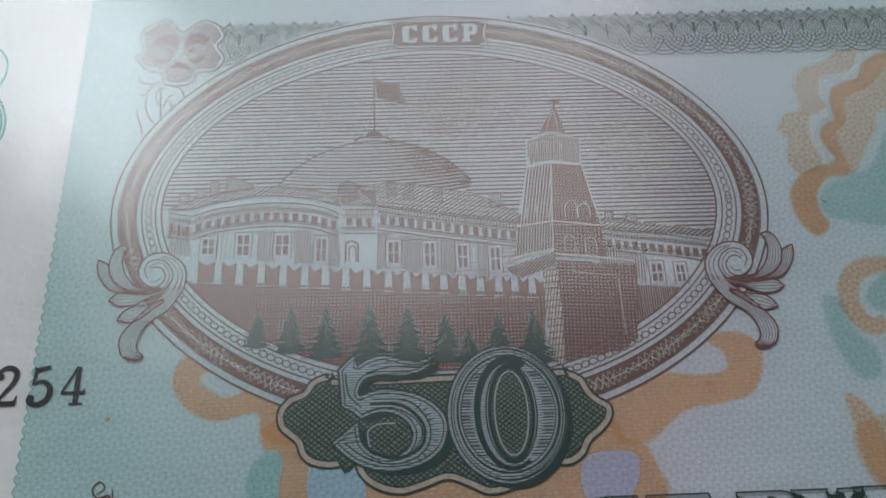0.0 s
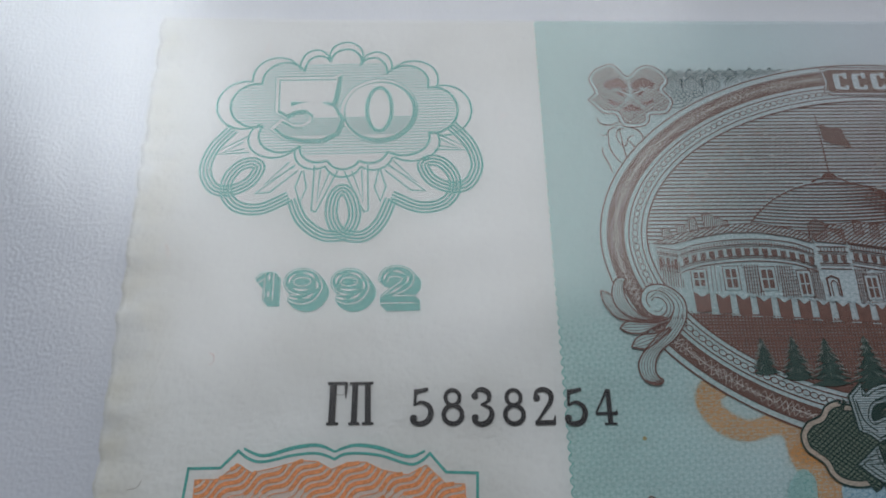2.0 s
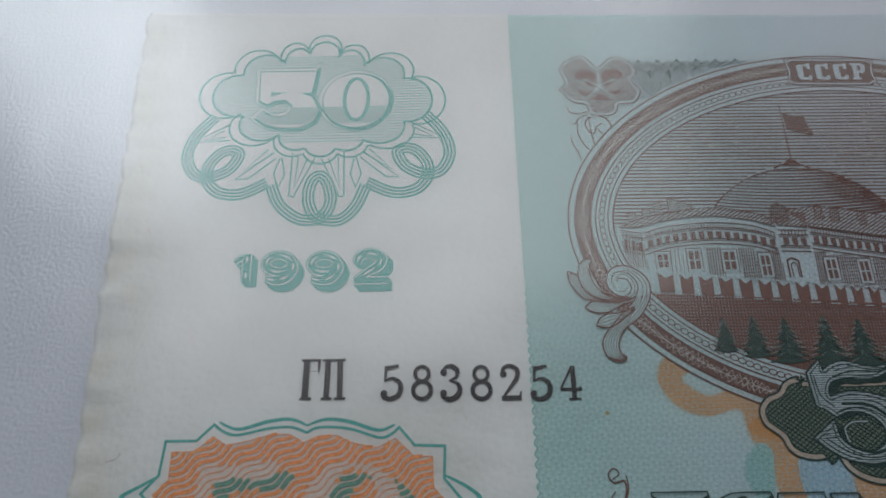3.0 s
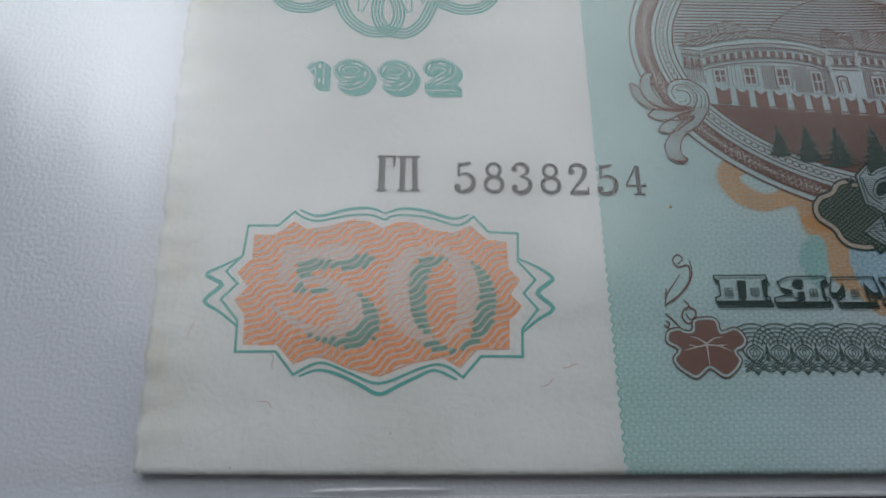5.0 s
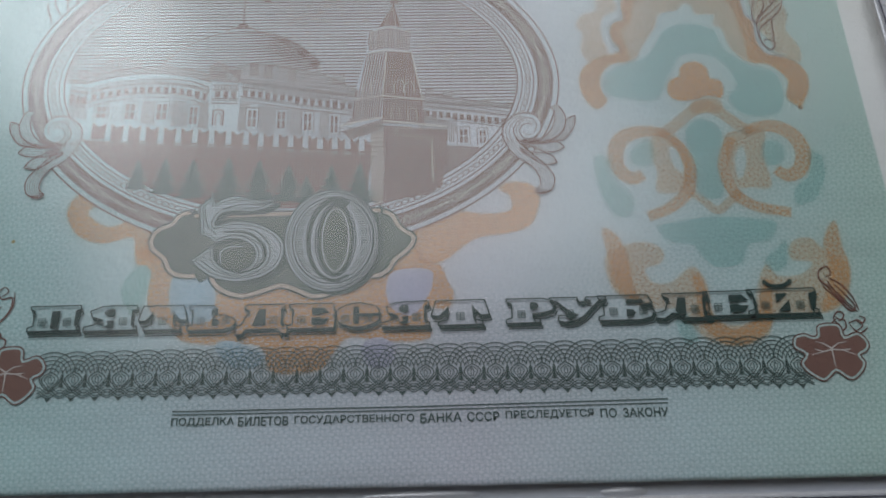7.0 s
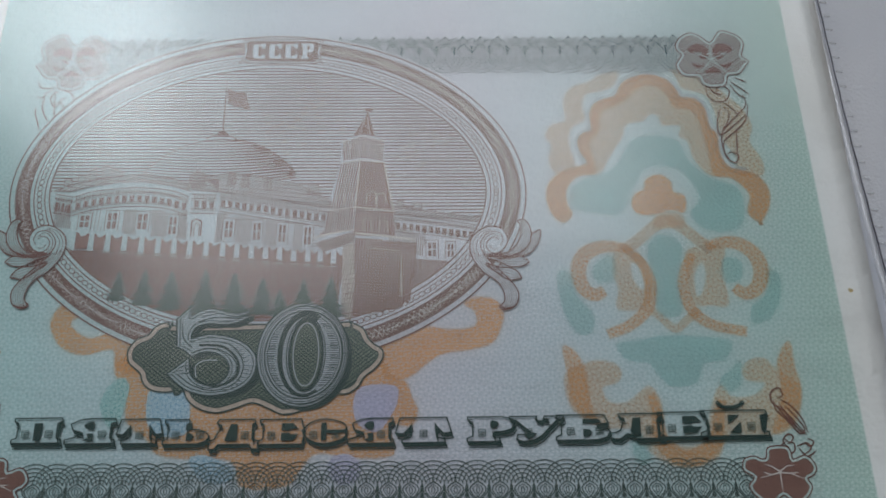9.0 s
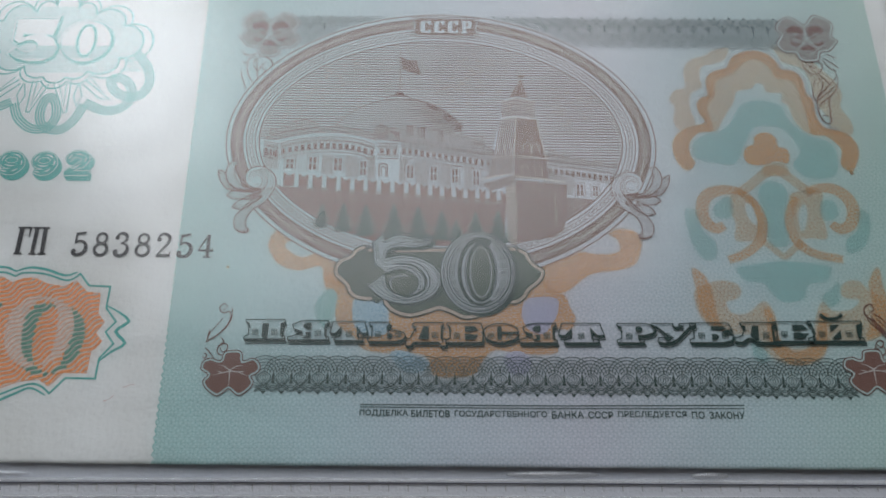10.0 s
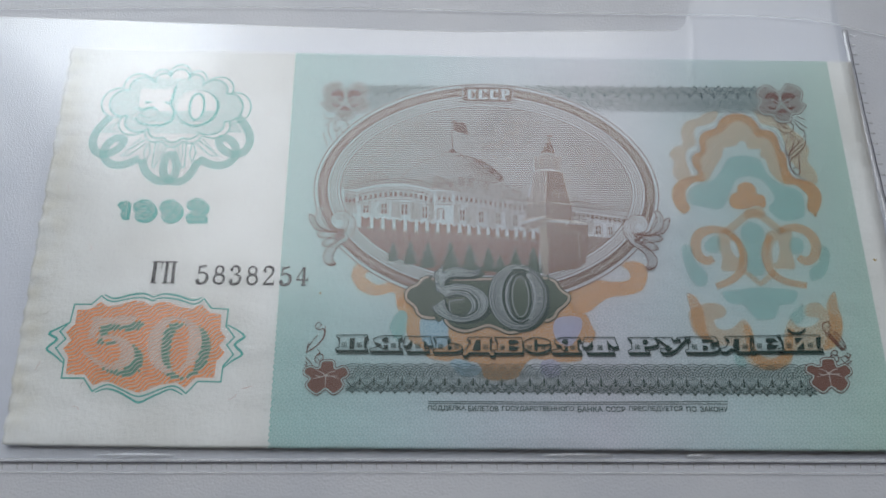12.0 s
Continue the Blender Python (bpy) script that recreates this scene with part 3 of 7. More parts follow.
# ---- figures drawn as pen strokes: (points, widths) in a cell one high; x to the right ----
def digit(ch):
    if ch == "5":
        return [([(0.18, 0.98), (0.15, 0.52)], 0.10, 0.08, None), ([(0.14, 0.9), (0.3, 0.93), (0.52, 0.98)], 0.16, 0.1, None),
                (catmull([(0.15, 0.54), (0.33, 0.62), (0.52, 0.52), (0.58, 0.33), (0.50, 0.12), (0.30, 0.03), (0.12, 0.08), (0.07, 0.2)], 5), 0.05, 0.13, 0.2), (arc(0.12, 0.19, 0.05, 0.05), 0.1, 0.1, None)]
    if ch == "8":
        return [(arc(0.34, 0.75, 0.19, 0.21), 0.12, 0.12, None), (arc(0.34, 0.28, 0.245, 0.25), 0.14, 0.14, None)]
    if ch == "3":
        return [(catmull([(0.1, 0.82), (0.2, 0.95), (0.36, 0.97), (0.5, 0.85), (0.48, 0.66), (0.28, 0.55)], 5), 0.06, 0.05, 0.19),
                (catmull([(0.28, 0.55), (0.5, 0.47), (0.57, 0.28), (0.46, 0.08), (0.26, 0.02), (0.1, 0.1), (0.08, 0.2)], 5), 0.05, 0.1, 0.21), (arc(0.12, 0.2, 0.05, 0.05), 0.1, 0.1, None), (arc(0.13, 0.8, 0.05, 0.05), 0.1, 0.1, None)]
    if ch == "2":
        return [(catmull([(0.09, 0.76), (0.14, 0.92), (0.32, 0.98), (0.51, 0.86), (0.49, 0.62), (0.3, 0.35), (0.1, 0.08)], 5), 0.08, 0.06, 0.19),
                ([(0.06, 0.06), (0.6, 0.06)], 0.15, 0.15, None), ([(0.56, 0.05), (0.6, 0.26)], 0.1, 0.03, None), (arc(0.13, 0.75, 0.05, 0.05), 0.1, 0.1, None)]
    if ch == "4":
        return [([(0.42, 0.98), (0.42, 0.04)], 0.15, 0.15, None), ([(0.4, 0.98), (0.06, 0.33)], 0.08, 0.06, None), ([(0.05, 0.31), (0.64, 0.31)], 0.09, 0.09, None), ([(0.26, 0.03), (0.6, 0.03)], 0.06, 0.06, None), ([(0.56, 0.25), (0.62, 0.42)], 0.05, 0.02, None)]
    if ch == "Г":
        return [([(0.15, 0.96), (0.13, 0.04)], 0.16, 0.16, None), ([(0.03, 0.97), (0.44, 0.97)], 0.07, 0.07, None), ([(0.02, 0.03), (0.27, 0.03)], 0.06, 0.06, None), ([(0.42, 0.98), (0.41, 0.62)], 0.1, 0.02, None)]
    return [([(0.14, 0.97), (0.12, 0.03)], 0.14, 0.14, None), ([(0.4, 0.97), (0.41, 0.03)], 0.14, 0.14, None), ([(0.02, 0.97), (0.52, 0.97)], 0.07, 0.07, None), ([(0.01, 0.03), (0.24, 0.03)], 0.06, 0.06, None), ([(0.29, 0.03), (0.53, 0.03)], 0.06, 0.06, None)]


def serial(parent):
    ends = [(19.59, 25.65), (21.61, 25.61), (27.06, 25.49), (29.83, 25.43), (32.55, 25.38), (35.31, 25.32), (38.08, 25.26), (40.83, 25.2), (43.54, 25.15)]
    tops = [(19.41, 29.48), (21.47, 29.44), (27.04, 28.74), (29.86, 28.68), (32.63, 28.62), (35.44, 28.56), (38.26, 28.5), (41.06, 28.44), (43.82, 28.38)]
    wide = [(19.59, 25.65), (23.83, 25.56)]
    for ch, (x, y), (_, top) in zip("ГП5838254", ends, tops):
        h = top - y
        p = Print(6)
        k = 3.35 if ch.isdigit() else 4.3
        for pts, w, w1, mid in digit(ch):
            p.stroke([(x + a * k, y + b * h) for a, b in pts], w * k * 0.88, w1 * k * 0.88, mid=None if mid is None else mid * k * 0.74)
        p.part("serial_letter" if not ch.isdigit() else "serial_digit", BLACK, parent)


def date_digit(ch):
    """Fat figures of the date, as swelling pen strokes in a cell one wide and one high."""
    if ch == "1":
        return [([(0.60, 0.96), (0.60, 0.04)], 0.34, 0.34, None), ([(0.10, 0.66), (0.42, 0.86)], 0.16, 0.26, None)]
    if ch == "9":
        return [(arc(0.46, 0.62, 0.30, 0.27, n=24), 0.20, 0.20, None), (catmull([(0.78, 0.66), (0.80, 0.42), (0.64, 0.16), (0.40, 0.07), (0.16, 0.14)], 5), 0.18, 0.12, 0.26)]
    return [(catmull([(0.16, 0.64), (0.24, 0.88), (0.5, 0.95), (0.74, 0.8), (0.7, 0.56), (0.42, 0.34), (0.14, 0.1)], 5), 0.20, 0.12, 0.28), ([(0.08, 0.08), (0.9, 0.08)], 0.18, 0.18, None)]


def year(parent):
    """Date figures: solid green blocks whose faces are drawn with pale double contours and a row of pale leaves."""
    for ch, ((x0, y0), (x1, y1)) in zip("1992", (((12.25, 36.71), (14.88, 40.5)), ((14.95, 36.61), (19.5, 40.53)), ((19.45, 36.51), (23.95, 40.43)), ((24.0, 36.35), (28.3, 40.32)))):
        w, h = (x1 - x0) * 0.92, (y1 - y0) * 0.82
        block, pale, face = Print(3), Print(4), Print(5)
        leaf = Print(6)
        for pts, sw, sw1, swell in date_digit(ch):
            q = [(x0 + 0.02 + px * w, y1 - h + py * h - 0.05) for px, py in pts]
            t, t1, tm = sw * w, sw1 * w, None if swell is None else swell * w
            for k in range(6):
                block.stroke([(px + 0.11 * k, py - 0.13 * k) for px, py in q], t + 0.30, t1 + 0.30, mid=None if tm is None else tm + 0.30)
            pale.stroke(q, t + 0.10, t1 + 0.10, mid=None if tm is None else tm + 0.10)
            face.stroke(q, t - 0.08, t1 - 0.08, mid=None if tm is None else tm - 0.08)
            if t > 0.5 or (tm or 0) > 0.5:
                if len(q) > 4:
                    for i in range(1, len(q) - 5, 7):
                        leaf.stroke(q[i:i + 6], 0.03, 0.03, mid=0.2)
                if len(q) == 2:
                    (ax, ay), (bx, by) = q
                    for g in (0.2, 0.8):
                        leaf.stroke([(ax, ay + (by - ay) * (g - 0.12)), (ax, ay + (by - ay) * g), (ax, ay + (by - ay) * (g + 0.12))], 0.03, 0.03, mid=0.26)
        dig = block.part("year_digit", TEAL, parent, "green shaded date figure")
        pale.part("light_edge", WHITE, dig)
        face.part("face", TEAL, dig)
        leaf.part("pale_leaves", WHITE, dig)


SEA_GREEN = ink("sea_green_ink", (0.15, 0.33, 0.27))
ORANGE_WASH = ink("peach_wash", (0.78, 0.55, 0.42), 0.28)
wavy_badge(note)
rosette(note)
serial(note)
year(note)


def tint_edge(parent):
    """The fine green scalloped line where the tinted ground begins."""
    p = Print(1)
    p.stroke([(41.3 - 0.32 * abs(math.sin(math.pi * y / 0.95)), y) for y in (0.3 + i * 0.095 for i in range(728))], 0.075)
    p.part("tint_edge", TEAL, parent, "fine green scalloped edge of the tinted ground")


def fibres(parent):
    """Short coloured fibres in the white paper."""
    rnd = random.Random(4)
    for k in range(15):
        x, y, a = rnd.uniform(2, 40), rnd.uniform(2, 66), rnd.uniform(0, 6.28)
        pts = [(x, y)]
        for _ in range(5):
            a += rnd.uniform(-0.7, 0.7)
            pts.append((pts[-1][0] + 0.3 * math.cos(a), pts[-1][1] + 0.3 * math.sin(a)))
        Print(1).stroke(catmull(pts, 3), 0.04).part("fibre", RED if k % 5 else SPECK, parent)


fibres(note)
tint_edge(note)


def inset_ring(ring, d):
    """The closed line moved inwards by d."""
    turn = sum(a[0] * b[1] - b[0] * a[1] for a, b in zip(ring, ring[1:] + ring[:1]))
    out = []
    for a, p, b in zip(ring[-1:] + ring[:-1], ring, ring[1:] + ring[:1]):
        d1, d2 = Vector((p[0] - a[0], p[1] - a[1])).normalized(), Vector((b[0] - p[0], b[1] - p[1])).normalized()
        t = (d1 + d2).normalized() if (d1 + d2).length > 0.2 else d1
        k = min(1.0 / max(t.dot(d1), 0.5), 1.6) * (d if turn > 0 else -d)
        out.append((p[0] - t.y * k, p[1] + t.x * k))
    return out


# ---- hatching ----
def spans(ring, v, c, s):
    """Where the line at distance v, turned by (c, s), runs inside the ring."""
    cut = []
    for (x1, y1), (x2, y2) in zip(ring, ring[1:] + ring[:1]):
        a, b = -x1 * s + y1 * c, -x2 * s + y2 * c
        if (a > v) != (b > v):
            f = (v - a) / (b - a)
            x, y = x1 + (x2 - x1) * f, y1 + (y2 - y1) * f
            cut.append(x * c + y * s)
    cut.sort()
    return list(zip(cut[::2], cut[1::2]))


def both(a, b):
    return [(max(p, r), min(q, t)) for p, q in a for r, t in b if min(q, t) > max(p, r)]


def less(a, b):
    for r, t in b:
        a = [iv for p, q in a for iv in ((p, min(q, r)), (max(p, t), q)) if iv[1] > iv[0] + 1e-6]
    return a


def hatch(pr, areas, gap, w, angle=0.0, cuts=(), wobble=0.0, seed=1):
    """Parallel engraved lines over the common part of the areas, leaving out the cuts."""
    c, s = math.cos(radians(angle)), math.sin(radians(angle))
    rnd = random.Random(seed)
    vs = [-x * s + y * c for x, y in areas[0]]
    v = min(vs) + gap * 0.5
    while v < max(vs):
        run = spans(areas[0], v, c, s)
        for a in areas[1:]:
            run = both(run, spans(a, v, c, s))
        for a in cuts:
            run = less(run, spans(a, v, c, s))
        for p, q in run:
            if q - p > 0.05:
                n = max(1, int((q - p) / 3))
                ww = w * rnd.uniform(0.85, 1.12)
                pts = []
                for i in range(n + 1):
                    u, vv = p + (q - p) * i / n, v + (rnd.uniform(-wobble, wobble) if wobble else 0.0)
                    pts.append((u * c - vv * s, u * s + vv * c))
                pr.stroke(pts, ww)
        v += gap
    return pr


def keep_runs(pr, pts, w, keep):
    run = []
    for p in pts + [None]:
        if p and keep(p):
            run.append(p)
        else:
            if len(run) > 1:
                pr.stroke(run, w)
            run = []


# ---- the oval frame ----
OX, OY, OA, OB, ON, OLEAN = 75.12, 42.18, 29.33, 20.40, 1.928, -0.018


def oval(off, n=150, a0=0.0, a1=360.0):
    out = []
    for i in range(n if a1 - a0 == 360 else n + 1):
        t = radians(a0 + (a1 - a0) * i / n)
        c, s = math.cos(t), math.sin(t)
        x = (OA - off) * math.copysign(abs(c) ** (2 / ON), c)
        out.append((OX + x, OY + OLEAN * x + (OB - off) * math.copysign(abs(s) ** (2 / ON), s)))
    return out


def in_oval(p, off):
    dx = p[0] - OX
    return (abs(dx) / (OA - off)) ** ON + (abs(p[1] - OLEAN * dx - OY) / (OB - off)) ** ON < 1


def along(off, step):
    """Evenly spaced points, with tangents, round the oval."""
    ring = oval(off, 720)
    out, run, left = [], 0.0, 0.0
    for a, b in zip(ring, ring[1:] + ring[:1]):
        d = math.dist(a, b)
        while left <= run + d - 1e-9:
            f = (left - run) / d
            out.append(((a[0] + (b[0] - a[0]) * f, a[1] + (b[1] - a[1]) * f), ((b[0] - a[0]) / d, (b[1] - a[1]) / d)))
            left += step
        run += d
    return out


def oval_frame(parent):
    clear = Print(3)
    clear.fill(oval(-0.05), [oval(4.5)])
    clear.part("frame_ground", LIGHT, parent, "pale unprinted ground of the oval frame")
    band = Print(4)
    band.fill(oval(0.68), [oval(2.25)])
    band.part("frame_band", BROWN_BAND, parent, "brown band of the oval frame")
    lines = Print(5)
    for off, w in ((0.0, 0.15), (0.62, 0.08), (2.28, 0.08), (2.75, 0.13), (3.98, 0.12), (4.5, 0.15)):
        lines.stroke(oval(off), w, closed=True)
    for (x, y), (tx, ty) in along(3.36, 0.72):
        lines.stroke([(x + tx * 0.35 * math.cos(a) - ty * 0.27 * math.sin(a), y + ty * 0.35 * math.cos(a) + tx * 0.27 * math.sin(a)) for a in (2 * math.pi * i / 12 for i in range(12))], 0.085, closed=True)
    lines.part("frame_lines", BROWN, parent, "brown rules and chain of loops of the oval frame")
    lace = Print(6)
    pts = along(1.46, 0.11)
    for ph, per in enumerate((1.05, 1.35)):
        for sgn in (1, -1):
            run = []
            for i, ((x, y), (tx, ty)) in enumerate(pts):
                s = i * 0.11
                tri = 2 / math.pi * math.asin(math.sin(s * 2 * math.pi / per + ph * 1.4))
                o = sgn * 0.70 * tri * (0.52 + 0.48 * math.sin(s * 2 * math.pi / 5.6 + 2.2 * ph))
                run.append((x - ty * o, y + tx * o))
            lace.stroke(run, 0.05, closed=True)
    lace.part("frame_lace", LIGHT_THIN, parent, "pale crossing lines on the brown band")
    q = [(71.0, 62.3), (71.4, 62.05), (71.8, 62.3), (79.9, 62.05), (80.25, 61.75), (80.7, 61.95), (80.35, 60.3), (80.6, 58.75), (80.15, 58.95), (79.8, 58.65), (71.7, 58.9), (71.35, 59.2), (70.95, 59.0), (71.25, 60.6)]
    Print(7).fill(q).part("title_plate_edge", LIGHT, parent, "pale edge of the title plate")
    Print(8).stroke(q, 0.12, closed=True).part("title_plate_line", BROWN, parent)
    Print(8).fill(inset_ring(q, 0.24)).part("title_plate", BROWN_BAND, parent, "brown plate at the head of the oval")
    slab_c = [(1, 1), (0.78, 1), (0.68, 0.94), (0.2, 0.96), (0.04, 0.84), (0.04, 0.16), (0.2, 0.04), (0.86, 0.0), (1, 0.10), (1, 0.28), (0.80, 0.28), (0.74, 0.17), (0.46, 0.17), (0.46, 0.83), (0.72, 0.83), (0.78, 0.66), (1, 0.66)]
    slab_r = [(0.0, 1), (0.8, 1), (1, 0.86), (1, 0.55), (0.82, 0.40), (0.46, 0.40), (0.46, 0.13), (0.58, 0.13), (0.58, 0), (0, 0), (0, 0.13), (0.12, 0.13), (0.12, 0.87), (0, 0.87)]
    for i in range(4):
        x0, y0 = 72.15 + i * 1.98, 59.45 - i * 0.03
        ring = [(x0 + a * 1.55, y0 + b * 2.15) for a, b in (slab_c if i < 3 else slab_r)]
        hole = () if i < 3 else ([(x0 + a * 1.55, y0 + b * 2.15) for a, b in ((0.46, 0.86), (0.64, 0.86), (0.68, 0.6), (0.46, 0.54))],)
        Print(9).fill(ring, hole).part("letter", LIGHT, parent)


def volute(parent, flip):
    def f(pts):
        return [(151.05 - x, y - 0.95) for x, y in pts] if flip else pts

    face, lines = Print(9), Print(10)
    (cx, cy), = [(50.33, 36.42)]

    def leaf(upper, lower, ribs):
        u, l = catmull(upper, 6), catmull(lower, 6)
        m = 24
        u, l = ([q[min(int(i * (len(q) - 1) / m + 0.5), len(q) - 1)] for i in range(m + 1)] for q in (u, l))
        face.fill(f(u + l[::-1]))
        lines.stroke(f(u), 0.15)
        lines.stroke(f(l), 0.15)
        for k in range(1, ribs + 1):
            t = k / (ribs + 1)
            lines.stroke(f([(p[0] + (q[0] - p[0]) * t, p[1] + (q[1] - p[1]) * t) for p, q in zip(u, l)][3:]), 0.055)

    leaf([(45.25, 37.73), (46.15, 37.27), (46.53, 36.21), (47.33, 35.24), (49.06, 34.61)], [(45.25, 37.73), (45.33, 36.78), (45.86, 35.71), (46.85, 34.8), (49.08, 34.4)], 4)
    leaf([(47.8, 38.8), (47.08, 38.99), (46.55, 38.42), (46.28, 37.37), (46.53, 36.15), (47.38, 35.24), (48.61, 34.67), (50.99, 34.78)], [(47.8, 38.8), (47.5, 38.38), (47.41, 37.48), (47.73, 36.42), (48.31, 35.61), (49.15, 35.06), (50.97, 34.94)], 4)
    leaf([(46.67, 33.94), (47.27, 34.52), (48.33, 34.58), (49.81, 34.42), (51.22, 34.88)], [(46.67, 33.94), (47.49, 33.5), (48.71, 33.45), (49.77, 33.91), (51.26, 34.47)], 3)
    leaf([(47.56, 32.14), (47.96, 32.82), (48.72, 33.3), (49.92, 33.4), (51.41, 33.95)], [(47.56, 32.14), (48.4, 31.96), (49.11, 32.03), (50.09, 32.69), (51.43, 33.69)], 3)
    head = catmull([(48.98, 36.21), (49.02, 37.15), (49.67, 37.98), (50.89, 38.19), (52.02, 37.72), (52.89, 36.84), (53.13, 35.84), (52.82, 34.4), (52.09, 33.92), (51.23, 34.77), (50.33, 34.97), (49.51, 35.41)], 6, True)
    face.fill(f(head))
    leaf([(53.11, 36.04), (53.08, 35.32), (52.73, 34.3), (51.71, 32.87), (50.37, 31.88), (49.7, 30.96), (49.48, 29.95), (49.69, 29.36), (50.1, 29.05)], [(51.79, 35.47), (51.56, 34.86), (51.09, 34.22), (49.78, 32.9), (48.67, 31.7), (48.07, 30.73), (48.04, 29.81), (48.52, 28.92), (49.77, 28.68)], 5)
    lines.stroke(f(catmull([(50.1, 29.05), (49.95, 28.77), (49.5, 28.6), (48.92, 28.71), (48.51, 29.02)], 5)), 0.15)
    lines.stroke(f(catmull([(53.12, 35.94), (52.89, 36.84), (52.02, 37.72), (50.89, 38.19), (49.67, 37.98), (49.02, 37.15), (48.98, 36.21), (49.51, 35.41), (50.33, 35.02), (51.03, 35.3), (51.3, 36.01), (50.94, 36.71), (50.28, 36.89), (49.92, 36.59)], 7)), 0.17, 0.10)
    lines.stroke(f(catmull([(49.75, 35.87), (49.43, 36.61), (49.79, 37.39), (50.61, 37.57), (51.39, 37.16), (51.92, 36.25), (51.8, 35.37), (51.14, 34.73), (49.89, 34.52), (48.56, 34.73)], 7)), 0.09, 0.15)
    for pts in ([(49.75, 36.81), (50.48, 37.31), (51.21, 36.96), (51.63, 36.16), (51.47, 35.28), (50.93, 34.89)], [(50.92, 37.87), (51.85, 37.52), (52.56, 36.69), (52.79, 35.85), (52.55, 34.72)], [(50.68, 37.78), (51.56, 37.37), (52.23, 36.55), (52.41, 35.71), (52.11, 34.69)], [(50.08, 35.54), (50.57, 35.52), (50.92, 35.92)]):
        lines.stroke(f(catmull(pts, 6)), 0.07)
    lines.stroke(f(catmull([(49.62, 33.46), (49.91, 33.96), (50.5, 34.29), (50.87, 33.97), (50.48, 33.58), (50.01, 33.4)], 5)), 0.11)
    face.part("scroll_ground", LIGHT, parent, "pale ground of the scroll")
    lines.part("scroll", BROWN, parent, "brown acanthus scroll at the oval frame")


LIGHT_FAINT = ink("pale_faint_line", (0.47, 0.43, 0.41))
LIGHT_THIN = ink("pale_thin_line", (0.56, 0.55, 0.53))
BRICK_BROWN = ink("brick_brown_ink", (0.215, 0.118, 0.10))
BROWN_BAND = ink("brown_band_ink", (0.17, 0.098, 0.083))


# ---- the engraved view ----
def view(parent):
    rim = oval(4.52)
    sil = [(49.04, 42.48), (50.47, 42.42), (51.85, 42.92), (51.76, 43.88), (52.56, 44.02), (52.74, 43.16), (53.33, 43.42), (53.25, 44.33), (54.07, 44.41), (54.24, 43.5), (54.58, 43.71), (54.49, 44.91), (55.25, 45.05), (55.45, 43.73), (56.05, 43.99), (55.95, 45.37), (56.62, 45.4), (58.37, 44.58), (60.54, 44.2), (62.52, 46.49), (64.57, 47.82), (66.65, 48.63), (67.59, 48.77), (68.33, 49.34), (69.38, 49.78), (70.86, 49.11), (71.22, 48.49), (73.45, 47.32), (75.48, 45.76), (76.97, 44.25), (77.84, 43.08), (79.69, 42.43)]
    sil += [(79.77, 42.88), (80.88, 42.72), (80.9, 41.54), (82.23, 40.93), (82.44, 41.76), (83.32, 45.32), (83.38, 47.37), (83.33, 48.09), (84.63, 48.64), (86.11, 51.63), (86.27, 52.25), (86.37, 51.62), (87.3, 48.52), (88.46, 48.05), (88.28, 45.22), (88.95, 41.93), (89.47, 39.8), (89.92, 40.61), (90.61, 40.53), (90.58, 39.86), (91.57, 39.71), (91.9, 40.36), (92.64, 40.22), (92.65, 39.56), (102.05, 37.97), (100.67, 30.47), (80.38, 26.44), (50.11, 32.49)]
    sky = Print(2)
    hatch(sky, [rim], 0.40, 0.165, -0.8, [sil], 0.012, 3)
    sky.part("sky_rules", BROWN_SOFT, parent, "fine horizontal brown rules of the sky")
    cloud = Print(3)
    for pts in ([(63.84, 55.78), (68.21, 54.94), (68.22, 49.64), (63.98, 50.44), (61.78, 52.69)], [(76.98, 57.15), (85.14, 56.13), (81.98, 49.96), (75.6, 49.02), (73.58, 52.81)]):
        hatch(cloud, [catmull(pts, 4, True)], 0.30, 0.07, 32, (), 0.02, 5)
    for pts in ([(70.94, 57.09), (80.27, 57), (78.26, 49.52), (71.4, 50.12)], [(89.7, 52.73), (98.06, 51.12), (99.35, 42.74), (91.22, 43.08)]):
        hatch(cloud, [catmull(pts, 4, True)], 0.30, 0.06, -28, (), 0.02, 6)
    cloud.part("cloud_strokes", BROWN_PALE, parent, "slanting brown strokes of the clouds")

    glow = Print(4)
    rnd = random.Random(31)
    for (x0, y0), (x1, y1), n, spread in ((*[(52.09, 47.05), (63.83, 56.43)], 120, 1.5), (*[(74.51, 47.87), (82.37, 55.61)], 110, 1.2), (*[(90.92, 44.82), (97.09, 51.78)], 90, 1.3)):
        for _ in range(n):
            t = rnd.random()
            x, y = x0 + (x1 - x0) * t + rnd.gauss(0, spread * 1.6), y0 + (y1 - y0) * t + rnd.gauss(0, spread)
            if in_oval((x, y), 5.4) and not inside((x, y), sil):
                glow.stroke([(x, y), (x + rnd.uniform(0.3, 0.7), y + rnd.uniform(-0.02, 0.12))], 0.10)
    glow.part("cloud_lights", LIGHT_FAINT, parent, "broken pale dashes in the clouds")

    # dome with its lantern and flag
    dome = Print(4)
    left, right = [(60.54, 44.2), (78.19, 42.95)]
    apex = [(69.38, 48.69)][0]
    mx, base, half, rise = (left[0] + right[0]) / 2, left[1], (right[0] - left[0]) / 2, apex[1] - left[1]
    ball = (half ** 2 + rise ** 2) / (2 * rise)

    def width(h):
        return math.sqrt(max(0.0, ball ** 2 - (ball - rise + rise * max(h, 0.0)) ** 2))

